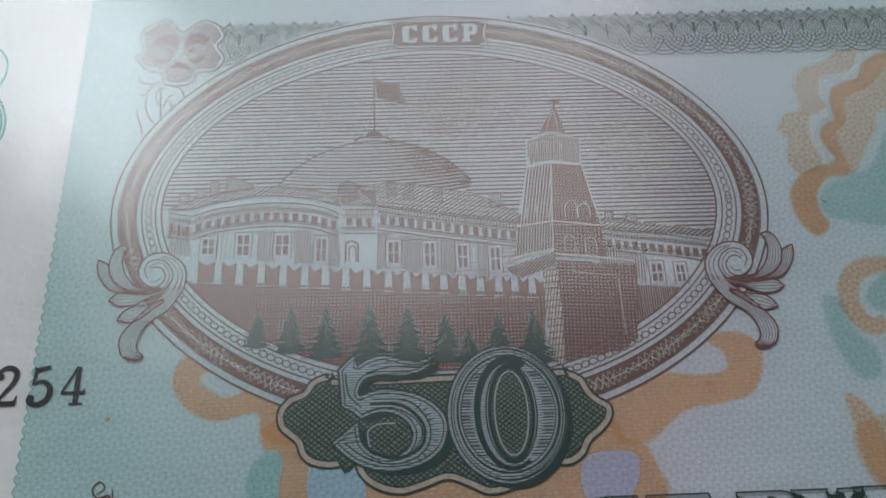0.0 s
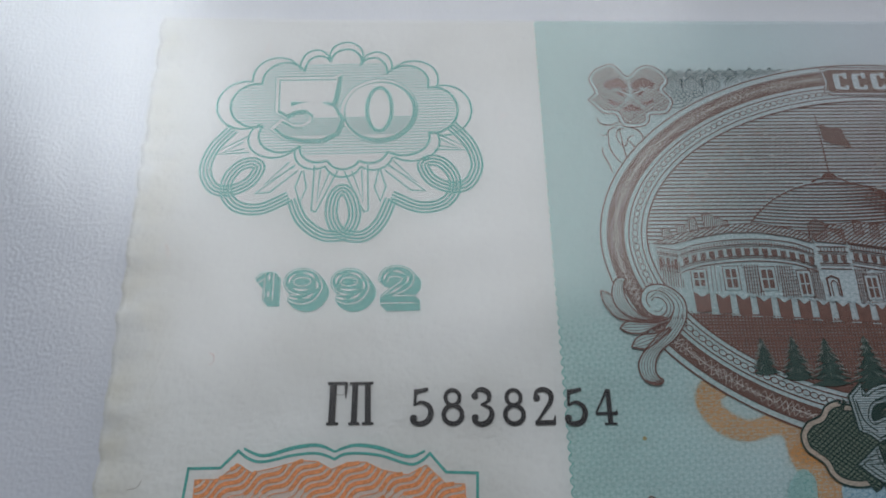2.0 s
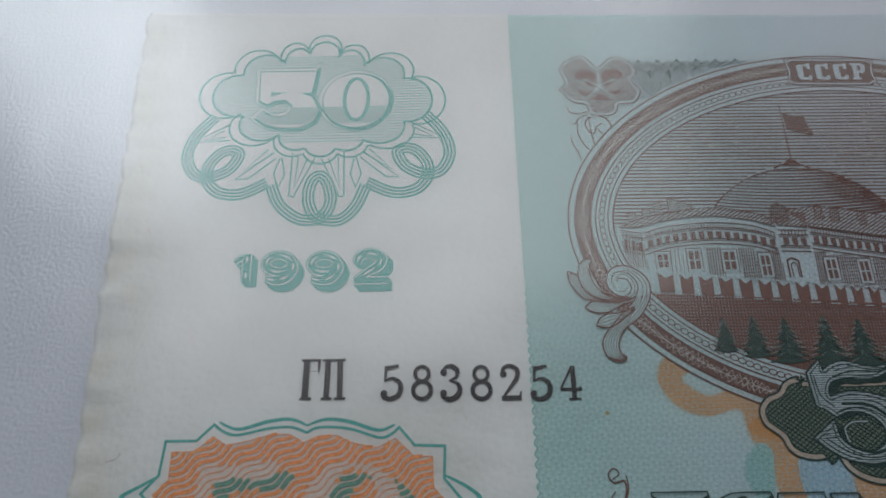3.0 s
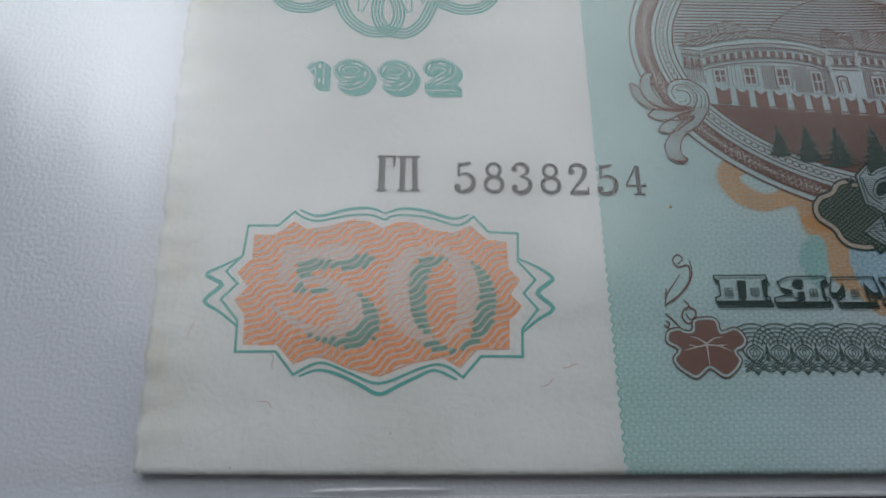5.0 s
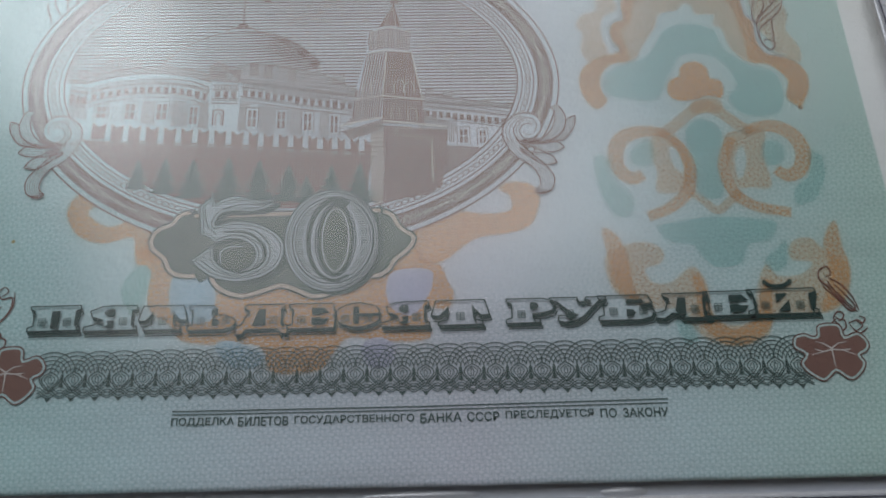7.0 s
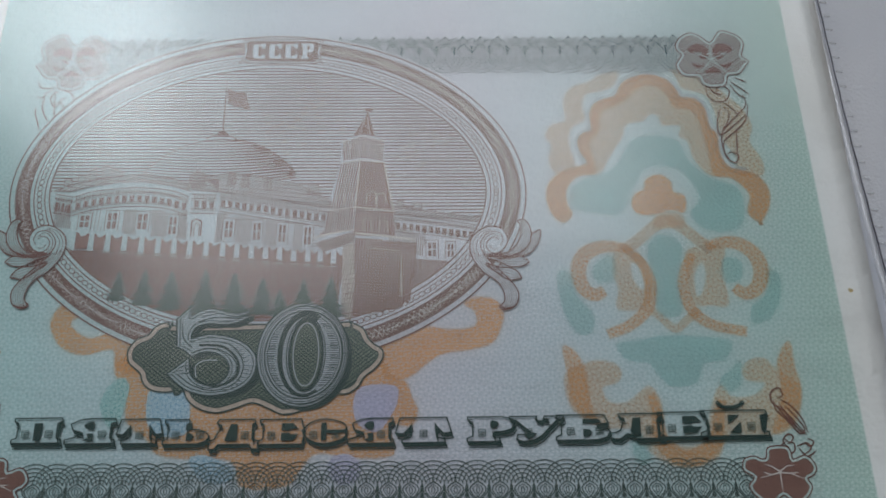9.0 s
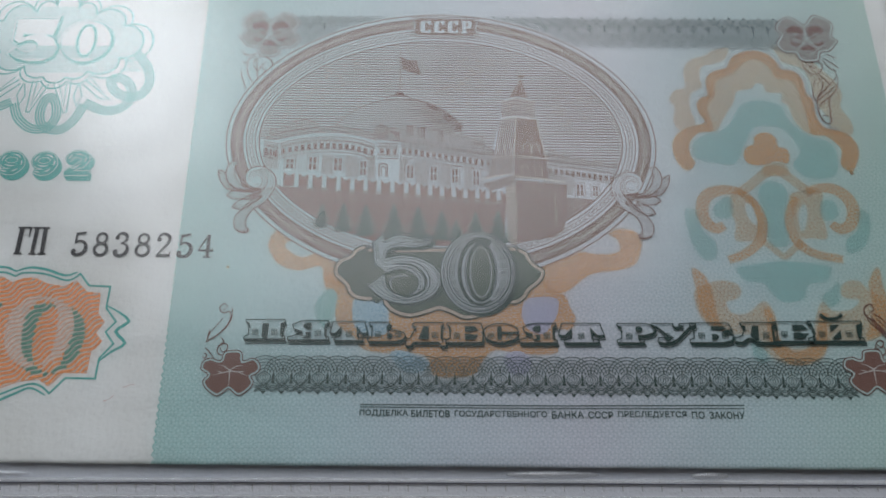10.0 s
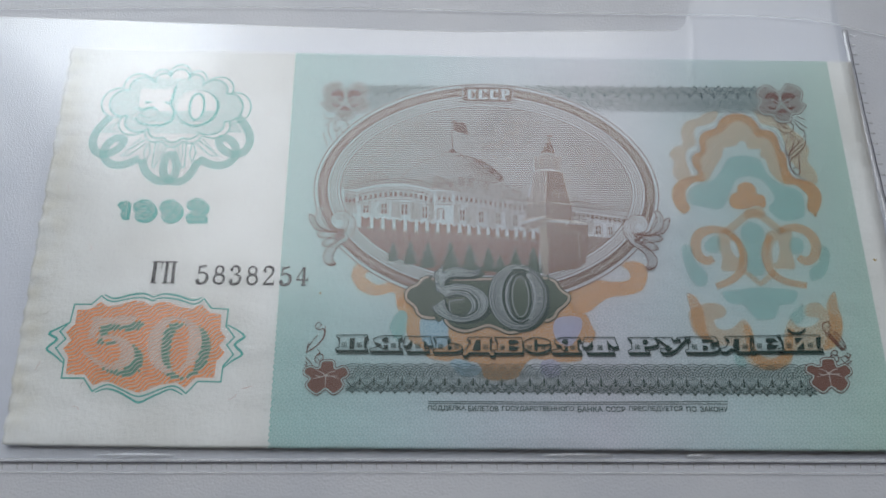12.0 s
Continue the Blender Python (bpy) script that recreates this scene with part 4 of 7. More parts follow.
    for k in range(-2, 14):
        h = k / 14
        r = width(h)
        pts = [(mx + r * t, base + rise * h - 0.55 * (1 - t * t) * (1 - h) + 0.08) for t in [i / 12 - 1 for i in range(25)]]
        dome.stroke(pts[:14], 0.11, 0.13)
        dome.stroke(pts[13:], 0.13, 0.22)
    dome.stroke([(mx - width(i / 20), base + rise * i / 20) for i in range(21)] + [(mx + width(i / 20), base + rise * i / 20) for i in range(20, -1, -1)], 0.12)
    shade = [(mx + width(i / 10), base + rise * i / 10) for i in range(9)] + [(mx + half * 0.3, base + rise * 0.6), (mx + half * 0.55, base + rise * 0.1)]
    hatch(dome, [shade], 0.36, 0.08, -42)
    dome.part("dome", BROWN, parent, "ribbed dome in brown line engraving")
    top = Print(5)
    top.stroke([(67.49, 48.71), (68.22, 49.1), (70.59, 49), (71.27, 48.49)], 0.18)
    top.fill([(68.49, 49.21), (69.01, 49.67), (69.81, 49.64), (70.33, 49.13)])
    top.stroke([(69.44, 49.53), (69.4, 56.44)], 0.16, 0.10)
    top.part("flagpole", BROWN, parent)
    flag = Print(5)
    flag.fill([(69.51, 55.53), (70.38, 55.04), (71.79, 54.79), (71.99, 53.82), (72.5, 52.35), (71.43, 52.77), (69.72, 53.35)])
    under_flag = flag.part("flag", BROWN_SOFT, parent, "waving flag in brown engraving")

    folds = Print(6)
    for pts in ([(69.62, 55.14), (70.59, 54.58), (71.89, 54.4)], [(69.72, 54.49), (70.8, 53.94), (72.09, 53.5)], [(69.77, 53.92), (70.9, 53.3), (72.19, 52.87)]):
        folds.stroke(catmull(pts, 4), 0.05, 0.03)
    folds.part("fold_lines", BROWN, under_flag)

    # round wing, corner and long wing
    roof, under = Print(6), Print(5)
    for pts in ([(50.78, 42.4), (53.43, 43.42), (56.21, 43.87), (58.49, 44.29), (61.05, 44.35), (64.15, 43.76), (65.69, 43.19), (66.37, 42.09), (64.17, 42.86), (61.09, 43.38), (58.03, 43.4), (55, 42.9), (52.76, 42.32)], [(67.83, 43.95), (70.81, 44.28), (73.37, 44), (76.41, 43.25), (78.19, 42.95), (79.92, 42.09), (82.21, 40.76), (82.2, 39.88), (78.32, 40.54), (73.31, 41.47), (69.67, 42.07)], [(89.48, 39.91), (92.65, 39.5), (102.51, 37.79), (102.42, 37.31), (95.12, 38.26), (89.53, 38.98)], [(66.46, 42.87), (68.24, 43.59), (69.47, 43.54), (69.46, 41.96), (66.57, 42.31)]):
        under.fill([p for p in pts if in_oval(p, 4.65)])
        hatch(roof, [pts, rim], 0.29, 0.13, 32)
        hatch(roof, [pts, rim], 0.48, 0.07, -8)
        keep_runs(roof, pts + pts[:1], 0.09, lambda p: in_oval(p, 4.7))
    under.part("roof_ground", LIGHT, parent)
    roof.part("palace_roofs", BROWN_SOFT, parent, "hatched roofs of the palace")
    wall = Print(4)
    # cornices: parallel lines along the round front
    for dy, w in ((0, 0.10), (10, 0.09), (14, 0.06), (33, 0.10), (37, 0.06), (44, 0.10)):
        pts = [(53.18, 41.64), (55.05, 42.23), (58.07, 42.6), (61.12, 42.65), (64.18, 42.24), (66.23, 41.43)]
        wall.stroke(catmull([(x, y - dy * 0.052) for x, y in pts], 5), w)
        wall.stroke([(x, y - dy * 0.052) for x, y in [(66.53, 41.75), (69.46, 41.63)]], w)
        wall.stroke([(x, y - dy * 0.052) for x, y in [(69.67, 41.95), (74.31, 41.09), (82.14, 39.77)]], w)
        wall.stroke([(x, y - dy * 0.045) for x, y in [(89.52, 38.87), (95.11, 38.15), (99.06, 37.4)]], w * 0.8)
        wall.stroke([(x, y - dy * 0.052) for x, y in [(51.01, 42.06), (53.07, 41.64)]], w)
    wall.part("cornice_lines", BROWN, parent, "cornice lines along the palace")
    dent = Print(5)
    rnd = random.Random(8)

    def row(a, b, n, h, w, sag=0.0):
        for i in range(n):
            t = (i + 0.5) / n
            x, y = a[0] + (b[0] - a[0]) * t, a[1] + (b[1] - a[1]) * t + sag * 4 * t * (1 - t)
            hh = h * rnd.uniform(0.8, 1.15)
            dent.stroke([(x, y), (x, y - hh)], w * rnd.uniform(0.8, 1.2))

    for dy, n, h, w in ((0.1, 44, 0.42, 0.09), (0.85, 15, 0.8, 0.32), (0.8, 30, 0.75, 0.10)):
        a, b = [(53.33, 41.63), (66.23, 41.43)]
        row((a[0], a[1] - dy), (b[0], b[1] - dy), n, h, w, 1.05)
        a, b = [(66.73, 41.74), (69.36, 41.63)]
        row((a[0], a[1] - dy), (b[0], b[1] - dy), max(3, n // 5), h, w)
        a, b = [(69.77, 41.89), (82.04, 39.78)]
        row((a[0], a[1] - dy), (b[0], b[1] - dy), n, h, w)
        a, b = [(89.61, 38.81), (98.48, 37.47)]
        row((a[0], a[1] - dy), (b[0], b[1] - dy), int(n * 0.8), h, w)
        a, b = [(51.02, 41.95), (53.08, 41.53)]
        row((a[0], a[1] - dy), (b[0], b[1] - dy), max(3, n // 6), h * 1.3, w)
    dent.part("frieze", BROWN_SOFT, parent, "small brackets and arches under the cornice")
    front = Print(4)
    for pts, gap, w in (([(58.97, 40.08), (60.63, 40.01), (60.77, 36.78), (59.13, 37.17)], 0.22, 0.11), ([(62.24, 39.94), (63.9, 39.76), (63.98, 36.55), (62.35, 36.72)], 0.20, 0.11), ([(65.15, 39.6), (66.35, 39.44), (66.4, 36.24), (65.22, 36.39)], 0.17, 0.11), ([(69.6, 39.42), (70.75, 39.37), (70.72, 35.85), (69.59, 36)], 0.17, 0.11), ([(71.85, 38.89), (73.49, 38.82), (73.4, 35.38), (71.79, 35.6)], 0.19, 0.10), ([(75.23, 38.54), (76.51, 38.38), (76.37, 35), (75.11, 35.15)], 0.19, 0.10), ([(78.49, 38.19), (79.48, 38.04), (79.28, 34.67), (78.31, 34.82)], 0.19, 0.10), ([(50.93, 40.85), (53.07, 40.48), (53.31, 37.77), (51.39, 38.12)], 0.2, 0.12), ([(54.96, 40.13), (56.71, 40.17), (56.9, 37.36), (55.15, 37.54)], 0.34, 0.08), ([(89.07, 37.54), (93.09, 36.15), (92.78, 33.82), (88.84, 35.54)], 0.2, 0.14)):
        hatch(front, [pts, rim], gap * 1.15, w * 0.72, 88, (), 0.015)
    for pts in ([(58.97, 40.08), (60.63, 40.01), (60.76, 37.1), (59.12, 37.27)], [(62.24, 39.94), (66.25, 39.56), (66.3, 36.45), (62.35, 36.82)], [(69.65, 39.42), (81.9, 37.83), (81.65, 34.37), (69.64, 35.9)]):
        hatch(front, [pts], 0.36, 0.05, 2)
    front.part("facade_hatching", BROWN_SOFT, parent, "upright hatching on the palace fronts")
    for q in ([(54.27, 39.34), (55.27, 37.96)], [(57.35, 39.6), (58.36, 37.73)], [(60.75, 39.46), (61.83, 37.59)], [(64.32, 38.99), (65.16, 36.92)], [(70.64, 38.4), (71.51, 36.45)], [(73.82, 38.16), (74.65, 36.11)], [(76.69, 37.83), (77.48, 35.79)], [(79.55, 37.5), (80.31, 35.46)], [(93.34, 35.46), (94.19, 33.87)], [(95.47, 35.27), (96.12, 33.79)]):
        (x0, y0), (x1, y1) = q
        fr = Print(5)
        fr.fill([(x0 - 0.22, y1 - 0.22), (x1 + 0.22, y1 - 0.22), (x1 + 0.22, y0 + 0.3), (x0 - 0.22, y0 + 0.3)])
        pane = fr.part("window", LIGHT, parent, "small engraved window with four panes")
        g = Print(6)
        mx2, my2 = (x0 + x1) / 2, (y0 + y1) / 2
        for a, b, c, d in ((x0, mx2 - 0.07, y0, my2 + 0.07), (mx2 + 0.07, x1, y0, my2 + 0.07), (x0, mx2 - 0.07, my2 - 0.07, y1), (mx2 + 0.07, x1, my2 - 0.07, y1)):
            g.fill([(a, d), (b, d), (b, c), (a, c)])
        g.stroke([(x0 - 0.25, y1 - 0.3), (x0 - 0.25, y0 + 0.3), (x1 + 0.25, y0 + 0.3), (x1 + 0.25, y1 - 0.3)], 0.08)
        g.part("panes", BROWN_SOFT, pane)
    door = Print(5)
    door.stroke([(66.88, 36.69), (66.86, 38.45), (67.36, 38.7), (67.96, 38.41), (67.97, 36.65)], 0.16)
    door.stroke([(67.18, 36.68), (67.17, 38.01), (67.46, 38.26), (67.76, 37.98), (67.77, 36.66)], 0.10)
    door.part("arched_doorway", BROWN, parent)
    chimney = Print(5)
    for pts in ([(51.83, 43.03), (51.76, 43.88), (52.56, 44.02), (52.74, 43.16)], [(53.33, 43.42), (53.25, 44.33), (54.07, 44.41), (54.24, 43.5)], [(54.58, 43.71), (54.49, 44.91), (55.25, 45.05), (55.45, 43.73)], [(56.05, 43.99), (55.95, 45.37), (56.62, 45.4), (58.37, 44.58), (58.39, 44.18)], [(66.06, 42.55), (66.19, 44.13), (66.95, 44.68), (67.83, 44.18), (67.84, 42.65)], [(70.54, 42.93), (70.6, 44.41), (71.32, 44.26), (71.4, 42.89)], [(72.06, 42.64), (72.24, 44.11), (72.96, 43.96), (72.93, 42.6)], [(74.64, 42.08), (74.9, 43.77), (75.5, 43.52), (75.56, 42.16)], [(79.69, 41.54), (79.77, 42.88), (80.88, 42.72), (80.9, 41.49)], [(89.83, 39.9), (89.92, 40.61), (90.61, 40.53), (90.57, 39.76)], [(91.56, 39.6), (91.9, 40.36), (92.64, 40.22), (92.64, 39.45)]):
        chimney.stroke(pts, 0.10, closed=True)
        hatch(chimney, [pts], 0.2, 0.09, 80)
    chimney.part("chimneys", BROWN_SOFT, parent, "hatched chimneys above the roofs")

    # fortress wall with swallow-tail merlons
    body = Print(4)
    area = [(52.38, 35.45), (68.27, 34.4), (83.98, 33.15), (83.39, 26.32), (52.32, 28.49), (51.75, 34.45)]
    hatch(body, [area, rim], 0.31, 0.205, -1.0)
    hatch(body, [area, rim], 0.31, 0.185, 89)
    body.part("fortress_wall", BRICK_BROWN, parent, "cross-hatched brown fortress wall")
    tops = [(52.94, 37.42), (83.85, 34.49)]
    feet = [(53.12, 35.42), (83.7, 32.76)]
    xs = [p[0] for p in [(53.72, 36.96), (55.8, 36.88), (57.67, 36.8), (59.55, 36.73), (61.47, 36.65), (63.34, 36.57), (65.12, 36.5), (66.89, 36.43), (68.71, 36.35), (70.57, 36.28), (72.15, 36.21), (73.77, 36.15), (75.34, 36.09), (76.9, 36.02), (78.47, 35.96), (80.04, 35.89), (81.41, 35.84), (82.88, 35.78)]]
    for x, x2 in zip(xs, xs[1:] + [xs[-1] + 1.5]):
        t = (x - tops[0][0]) / (tops[1][0] - tops[0][0])
        yt, yf = tops[0][1] + (tops[1][1] - tops[0][1]) * t, feet[0][1] + (feet[1][1] - feet[0][1]) * t
        a, b = x + 0.36, x2 - 0.32
        m = Print(5)
        mid = (a + b) / 2
        m.fill([(a, yf), (b, yf), (b + 0.06, yt - 0.1), (mid + 0.1, yt - 0.42), (a - 0.06, yt + 0.05)])
        mer = m.part("merlon", BRICK_BROWN, parent)
        Print(6).stroke(catmull([(a - 0.35, yt - 0.05), (a + 0.1, yt + 0.12), (mid, yt - 0.42), (b - 0.05, yt + 0.08), (b + 0.35, yt - 0.1)], 4), 0.11).part("cap", LIGHT, mer)
        Print(6).stroke([(x - 0.4, yf), (x + 0.5, yf - 0.03)], 0.09).part("sill", LIGHT, mer)

    # tower
    Print(5).fill([(83.47, 47.97), (84.73, 48.63), (85.91, 48.82), (88.41, 48.05), (88.25, 45.51), (88.41, 45.04), (85.61, 45.51), (83.41, 45.14)]).part("tower_gallery", LIGHT, parent)
    tw = Print(6)

    def cross(ring, gap, wide):
        """Brickwork: crossed lines that leave small pale dots."""
        hatch(tw, [ring], gap, wide, -4, (), 0.015, 7)
        hatch(tw, [ring], gap, wide * 0.9, 87, (), 0.015, 9)

    side = [(82.18, 39.66), (83.42, 45.25), (85.52, 45.63), (85.08, 39.54)]
    main = [(85.13, 39.54), (85.62, 45.63), (88.38, 45.22), (88.95, 41.93), (89.37, 39.37)]
    cross(main, 0.30, 0.235)
    hatch(tw, [side], 0.27, 0.16, 80)
    cross([(85.22, 36.1), (92.03, 35.51), (91.92, 32.83), (91.3, 28.88), (89.87, 27.97), (85.1, 27.2), (85.09, 31.09)], 0.31, 0.20)
    cross([(85.27, 39.43), (89.55, 39.14), (89.65, 36.13), (85, 36.48)], 0.31, 0.20)
    hatch(tw, [[(82.02, 39.45), (85.1, 39.76), (84.98, 37.28), (80.8, 36.28), (80.53, 35.87), (81.92, 37.4)]], 0.24, 0.15, 84)
    tw.fill([(84.69, 48.75), (86.15, 51.51), (86.38, 52.25), (86.47, 51.49), (87.26, 48.64), (85.98, 49)])
    hatch(tw, [[(83.53, 47.96), (84.72, 48.51), (85.9, 48.7), (88.35, 48), (88.2, 45.52), (85.66, 45.98), (83.55, 45.6)]], 0.2, 0.13, 86)
    tw.fill([(85.98, 52.01), (86.07, 52.45), (86.99, 52.47), (86.83, 51.98)])
    hatch(tw, [[(80.76, 35.6), (85.25, 37), (85.13, 35.69), (81.9, 34.52)]], 0.22, 0.14, 45)
    hatch(tw, [[(91.78, 33.6), (95.37, 33.3), (96.72, 32.64), (94.98, 30.7), (91.27, 28.64)], rim], 0.2, 0.15, 90)
    tw.part("tower", BRICK_BROWN, parent, "hatched brown fortress tower with a pointed roof")
    lit = Print(7)
    for pts, w in (([(83.42, 45.25), (85.58, 45.75), (88.39, 45.33)], 0.14), ([(85.57, 45.63), (85.13, 39.54)], 0.16), ([(88.38, 45.28), (88.95, 41.93), (89.47, 39.36)], 0.14), ([(82.07, 39.45), (85.16, 39.87), (89.66, 39.25)], 0.15), ([(80.55, 36.19), (82.56, 36.74), (85.17, 37.17)], 0.2), ([(85.13, 36.74), (88.92, 36.27), (91.92, 35.83)], 0.22), ([(83.32, 47.97), (85.91, 48.82), (88.46, 47.99)], 0.12), ([(90.34, 34.18), (90.41, 29.31)], 0.10), ([(86.61, 35.73), (86.53, 35), (90.19, 34.54)], 0.08), ([(86.13, 51.26), (85.38, 48.85)], 0.06), ([(86.29, 51.25), (86.64, 48.79)], 0.06)):
        lit.stroke(pts, w)
    for x in ([(86.75, 40.19), (87.09, 41.56)], [(87.84, 40.09), (88.17, 41.29)], [(83.33, 40.17), (83.51, 41.27)], [(84.24, 40.24), (84.45, 41.56)]):
        (ax, ay), (bx, by) = x
        lit.stroke(catmull([(ax - 0.35, ay), (ax - 0.35, by - 0.3), (bx, by + 0.25), (bx + 0.38, by - 0.3), (bx + 0.4, ay)], 3), 0.10)
    for q in ([(86.28, 36.96), (86.76, 38.28)], [(88.09, 36.73), (88.62, 37.99)], [(83.97, 46.99), (84.24, 47.75)], [(84.93, 47.19), (85.2, 47.89)], [(86.15, 46.9), (86.45, 47.84)], [(87.48, 46.6), (87.78, 47.54)]):
        (ax, ay), (bx, by) = q
        lit.stroke(catmull([(ax - 0.2, ay), (ax - 0.15, by), (bx + 0.1, by + 0.05), (bx + 0.25, ay)], 3), 0.09)
    quoin = [(83.9, 35.11), (85.17, 35.58), (85.28, 31.09), (85.05, 26.73), (83.94, 27.25)]
    lit.fill(quoin)
    lit.part("tower_lights", LIGHT_THIN, parent, "pale edges, arches and courses of the tower")
    q2 = Print(8)
    hatch(q2, [quoin], 0.26, 0.10, 80, (), 0.03)
    hatch(q2, [quoin], 0.55, 0.10, 5)
    q2.part("tower_corner_stones", BROWN_SOFT, parent)


def pine(parent, x, y, h, w, seed):
    """A spruce: drooping tiers of ragged branches round a thin tip."""
    rnd = random.Random(seed)
    left, right = [], []
    n = 8
    for i in range(n):
        t = (i + 1) / n
        for side, out in ((-1, left), (1, right)):
            r = w / 2 * (0.10 + 0.90 * t ** 1.1) * rnd.uniform(0.86, 1.14)
            yy = y + h * (1 - t) + rnd.uniform(-0.06, 0.06)
            out += [(x + side * r * 0.26, yy + h / n * 0.8), (x + side * r * 0.62, yy + 0.14), (x + side * r * 1.04, yy - 0.14), (x + side * r * 0.7, yy - 0.07), (x + side * r * 0.5, yy - 0.2)]
    p = Print(9)
    p.fill([(x, y + h)] + left + [(x, y - 0.25)] + right[::-1])
    tree = p.part("pine_tree", GREEN_SOFT, parent)
    d, e = Print(10), Print(10)
    for i in range(46):
        t = rnd.uniform(0.1, 1)
        r = w / 2 * t * rnd.uniform(-0.9, 0.9)
        yy = y + h * (1 - t) + 0.1
        (d if i % 3 else e).stroke([(x + r * 0.45, yy + 0.32), (x + r * 0.8, yy + 0.1), (x + r, yy - 0.06)], 0.06)
    d.part("branches", GREEN, tree)
    for i in range(7):
        t = (i + 1.2) / 8.5
        r = w / 2 * t
        for side in (-1, 1):
            e.stroke([(x + side * r * 0.62, y + h * (1 - t) + 0.30), (x + side * r * 1.05, y + h * (1 - t) + 0.05)], 0.085)
    e.part("pale_edges", PINE_PALE, tree)


PINE_PALE = ink("pale_green_line", (0.40, 0.45, 0.43), 0.7)
GREEN_SOFT = ink("green_ink", (0.05, 0.095, 0.085))


# ---- the large figures in their cartouche ----
def cartouche(parent):
    left = [(67.27, 26.39), (65.5, 26.83), (64.21, 26.41), (63.5, 25.51), (62.32, 25), (61.53, 23.93), (61.68, 22.67), (62.44, 21.93), (63.09, 21.37), (63.48, 20.39), (64.39, 19.66), (65.87, 19.39), (67.07, 19.65)]
    low = [(67.56, 20.25), (68.19, 18.72), (69.54, 17.65), (71.45, 17.21), (73.39, 17.68), (75.07, 18.17), (76.69, 17.61), (78.29, 16.95), (80.24, 17.31), (81.7, 18.26), (82.51, 19.29)]
    right = [(83.65, 19.02), (84.84, 18.98), (85.94, 19.67), (86.54, 20.66), (87.62, 21.5), (88.43, 22.54), (88.41, 23.54), (87.56, 24.12), (86.9, 24.79), (86.36, 25.83), (85.03, 26.5), (83.64, 26.55)]
    edge = left + low + right
    q = catmull(edge, 4, True)
    cx, cy = sum(p[0] for p in q) / len(q), sum(p[1] for p in q) / len(q)

    def inset(d):
        out = []
        for (ax, ay), (x, y), (bx, by) in zip(q[-1:] + q[:-1], q, q[1:] + q[:1]):
            t = Vector((bx - ax, by - ay)).normalized()
            nx, ny = -t.y, t.x
            if (cx - x) * nx + (cy - y) * ny < 0:
                nx, ny = -nx, -ny
            out.append((x + nx * d, y + ny * d))
        return out

    Print(7).fill(q).part("cartouche_edge", ORANGE_EDGE, parent, "pale edge of the figure cartouche")
    inner = inset(0.55)
    Print(8).fill(inner).part("cartouche_ground", GREEN_MID, parent, "dark green net ground of the cartouche")
    net = Print(9)
    hatch(net, [inner], 0.34, 0.13, 38, (), 0.05, 2)
    hatch(net, [inner], 0.34, 0.13, -38, (), 0.05, 3)
    net.part("cartouche_net", GREEN, parent)
    Print(9).stroke(inner, 0.12, closed=True).part("cartouche_inner_line", GREEN, parent)
    Print(9).stroke(q, 0.16, closed=True).part("cartouche_outline", GREEN, parent)


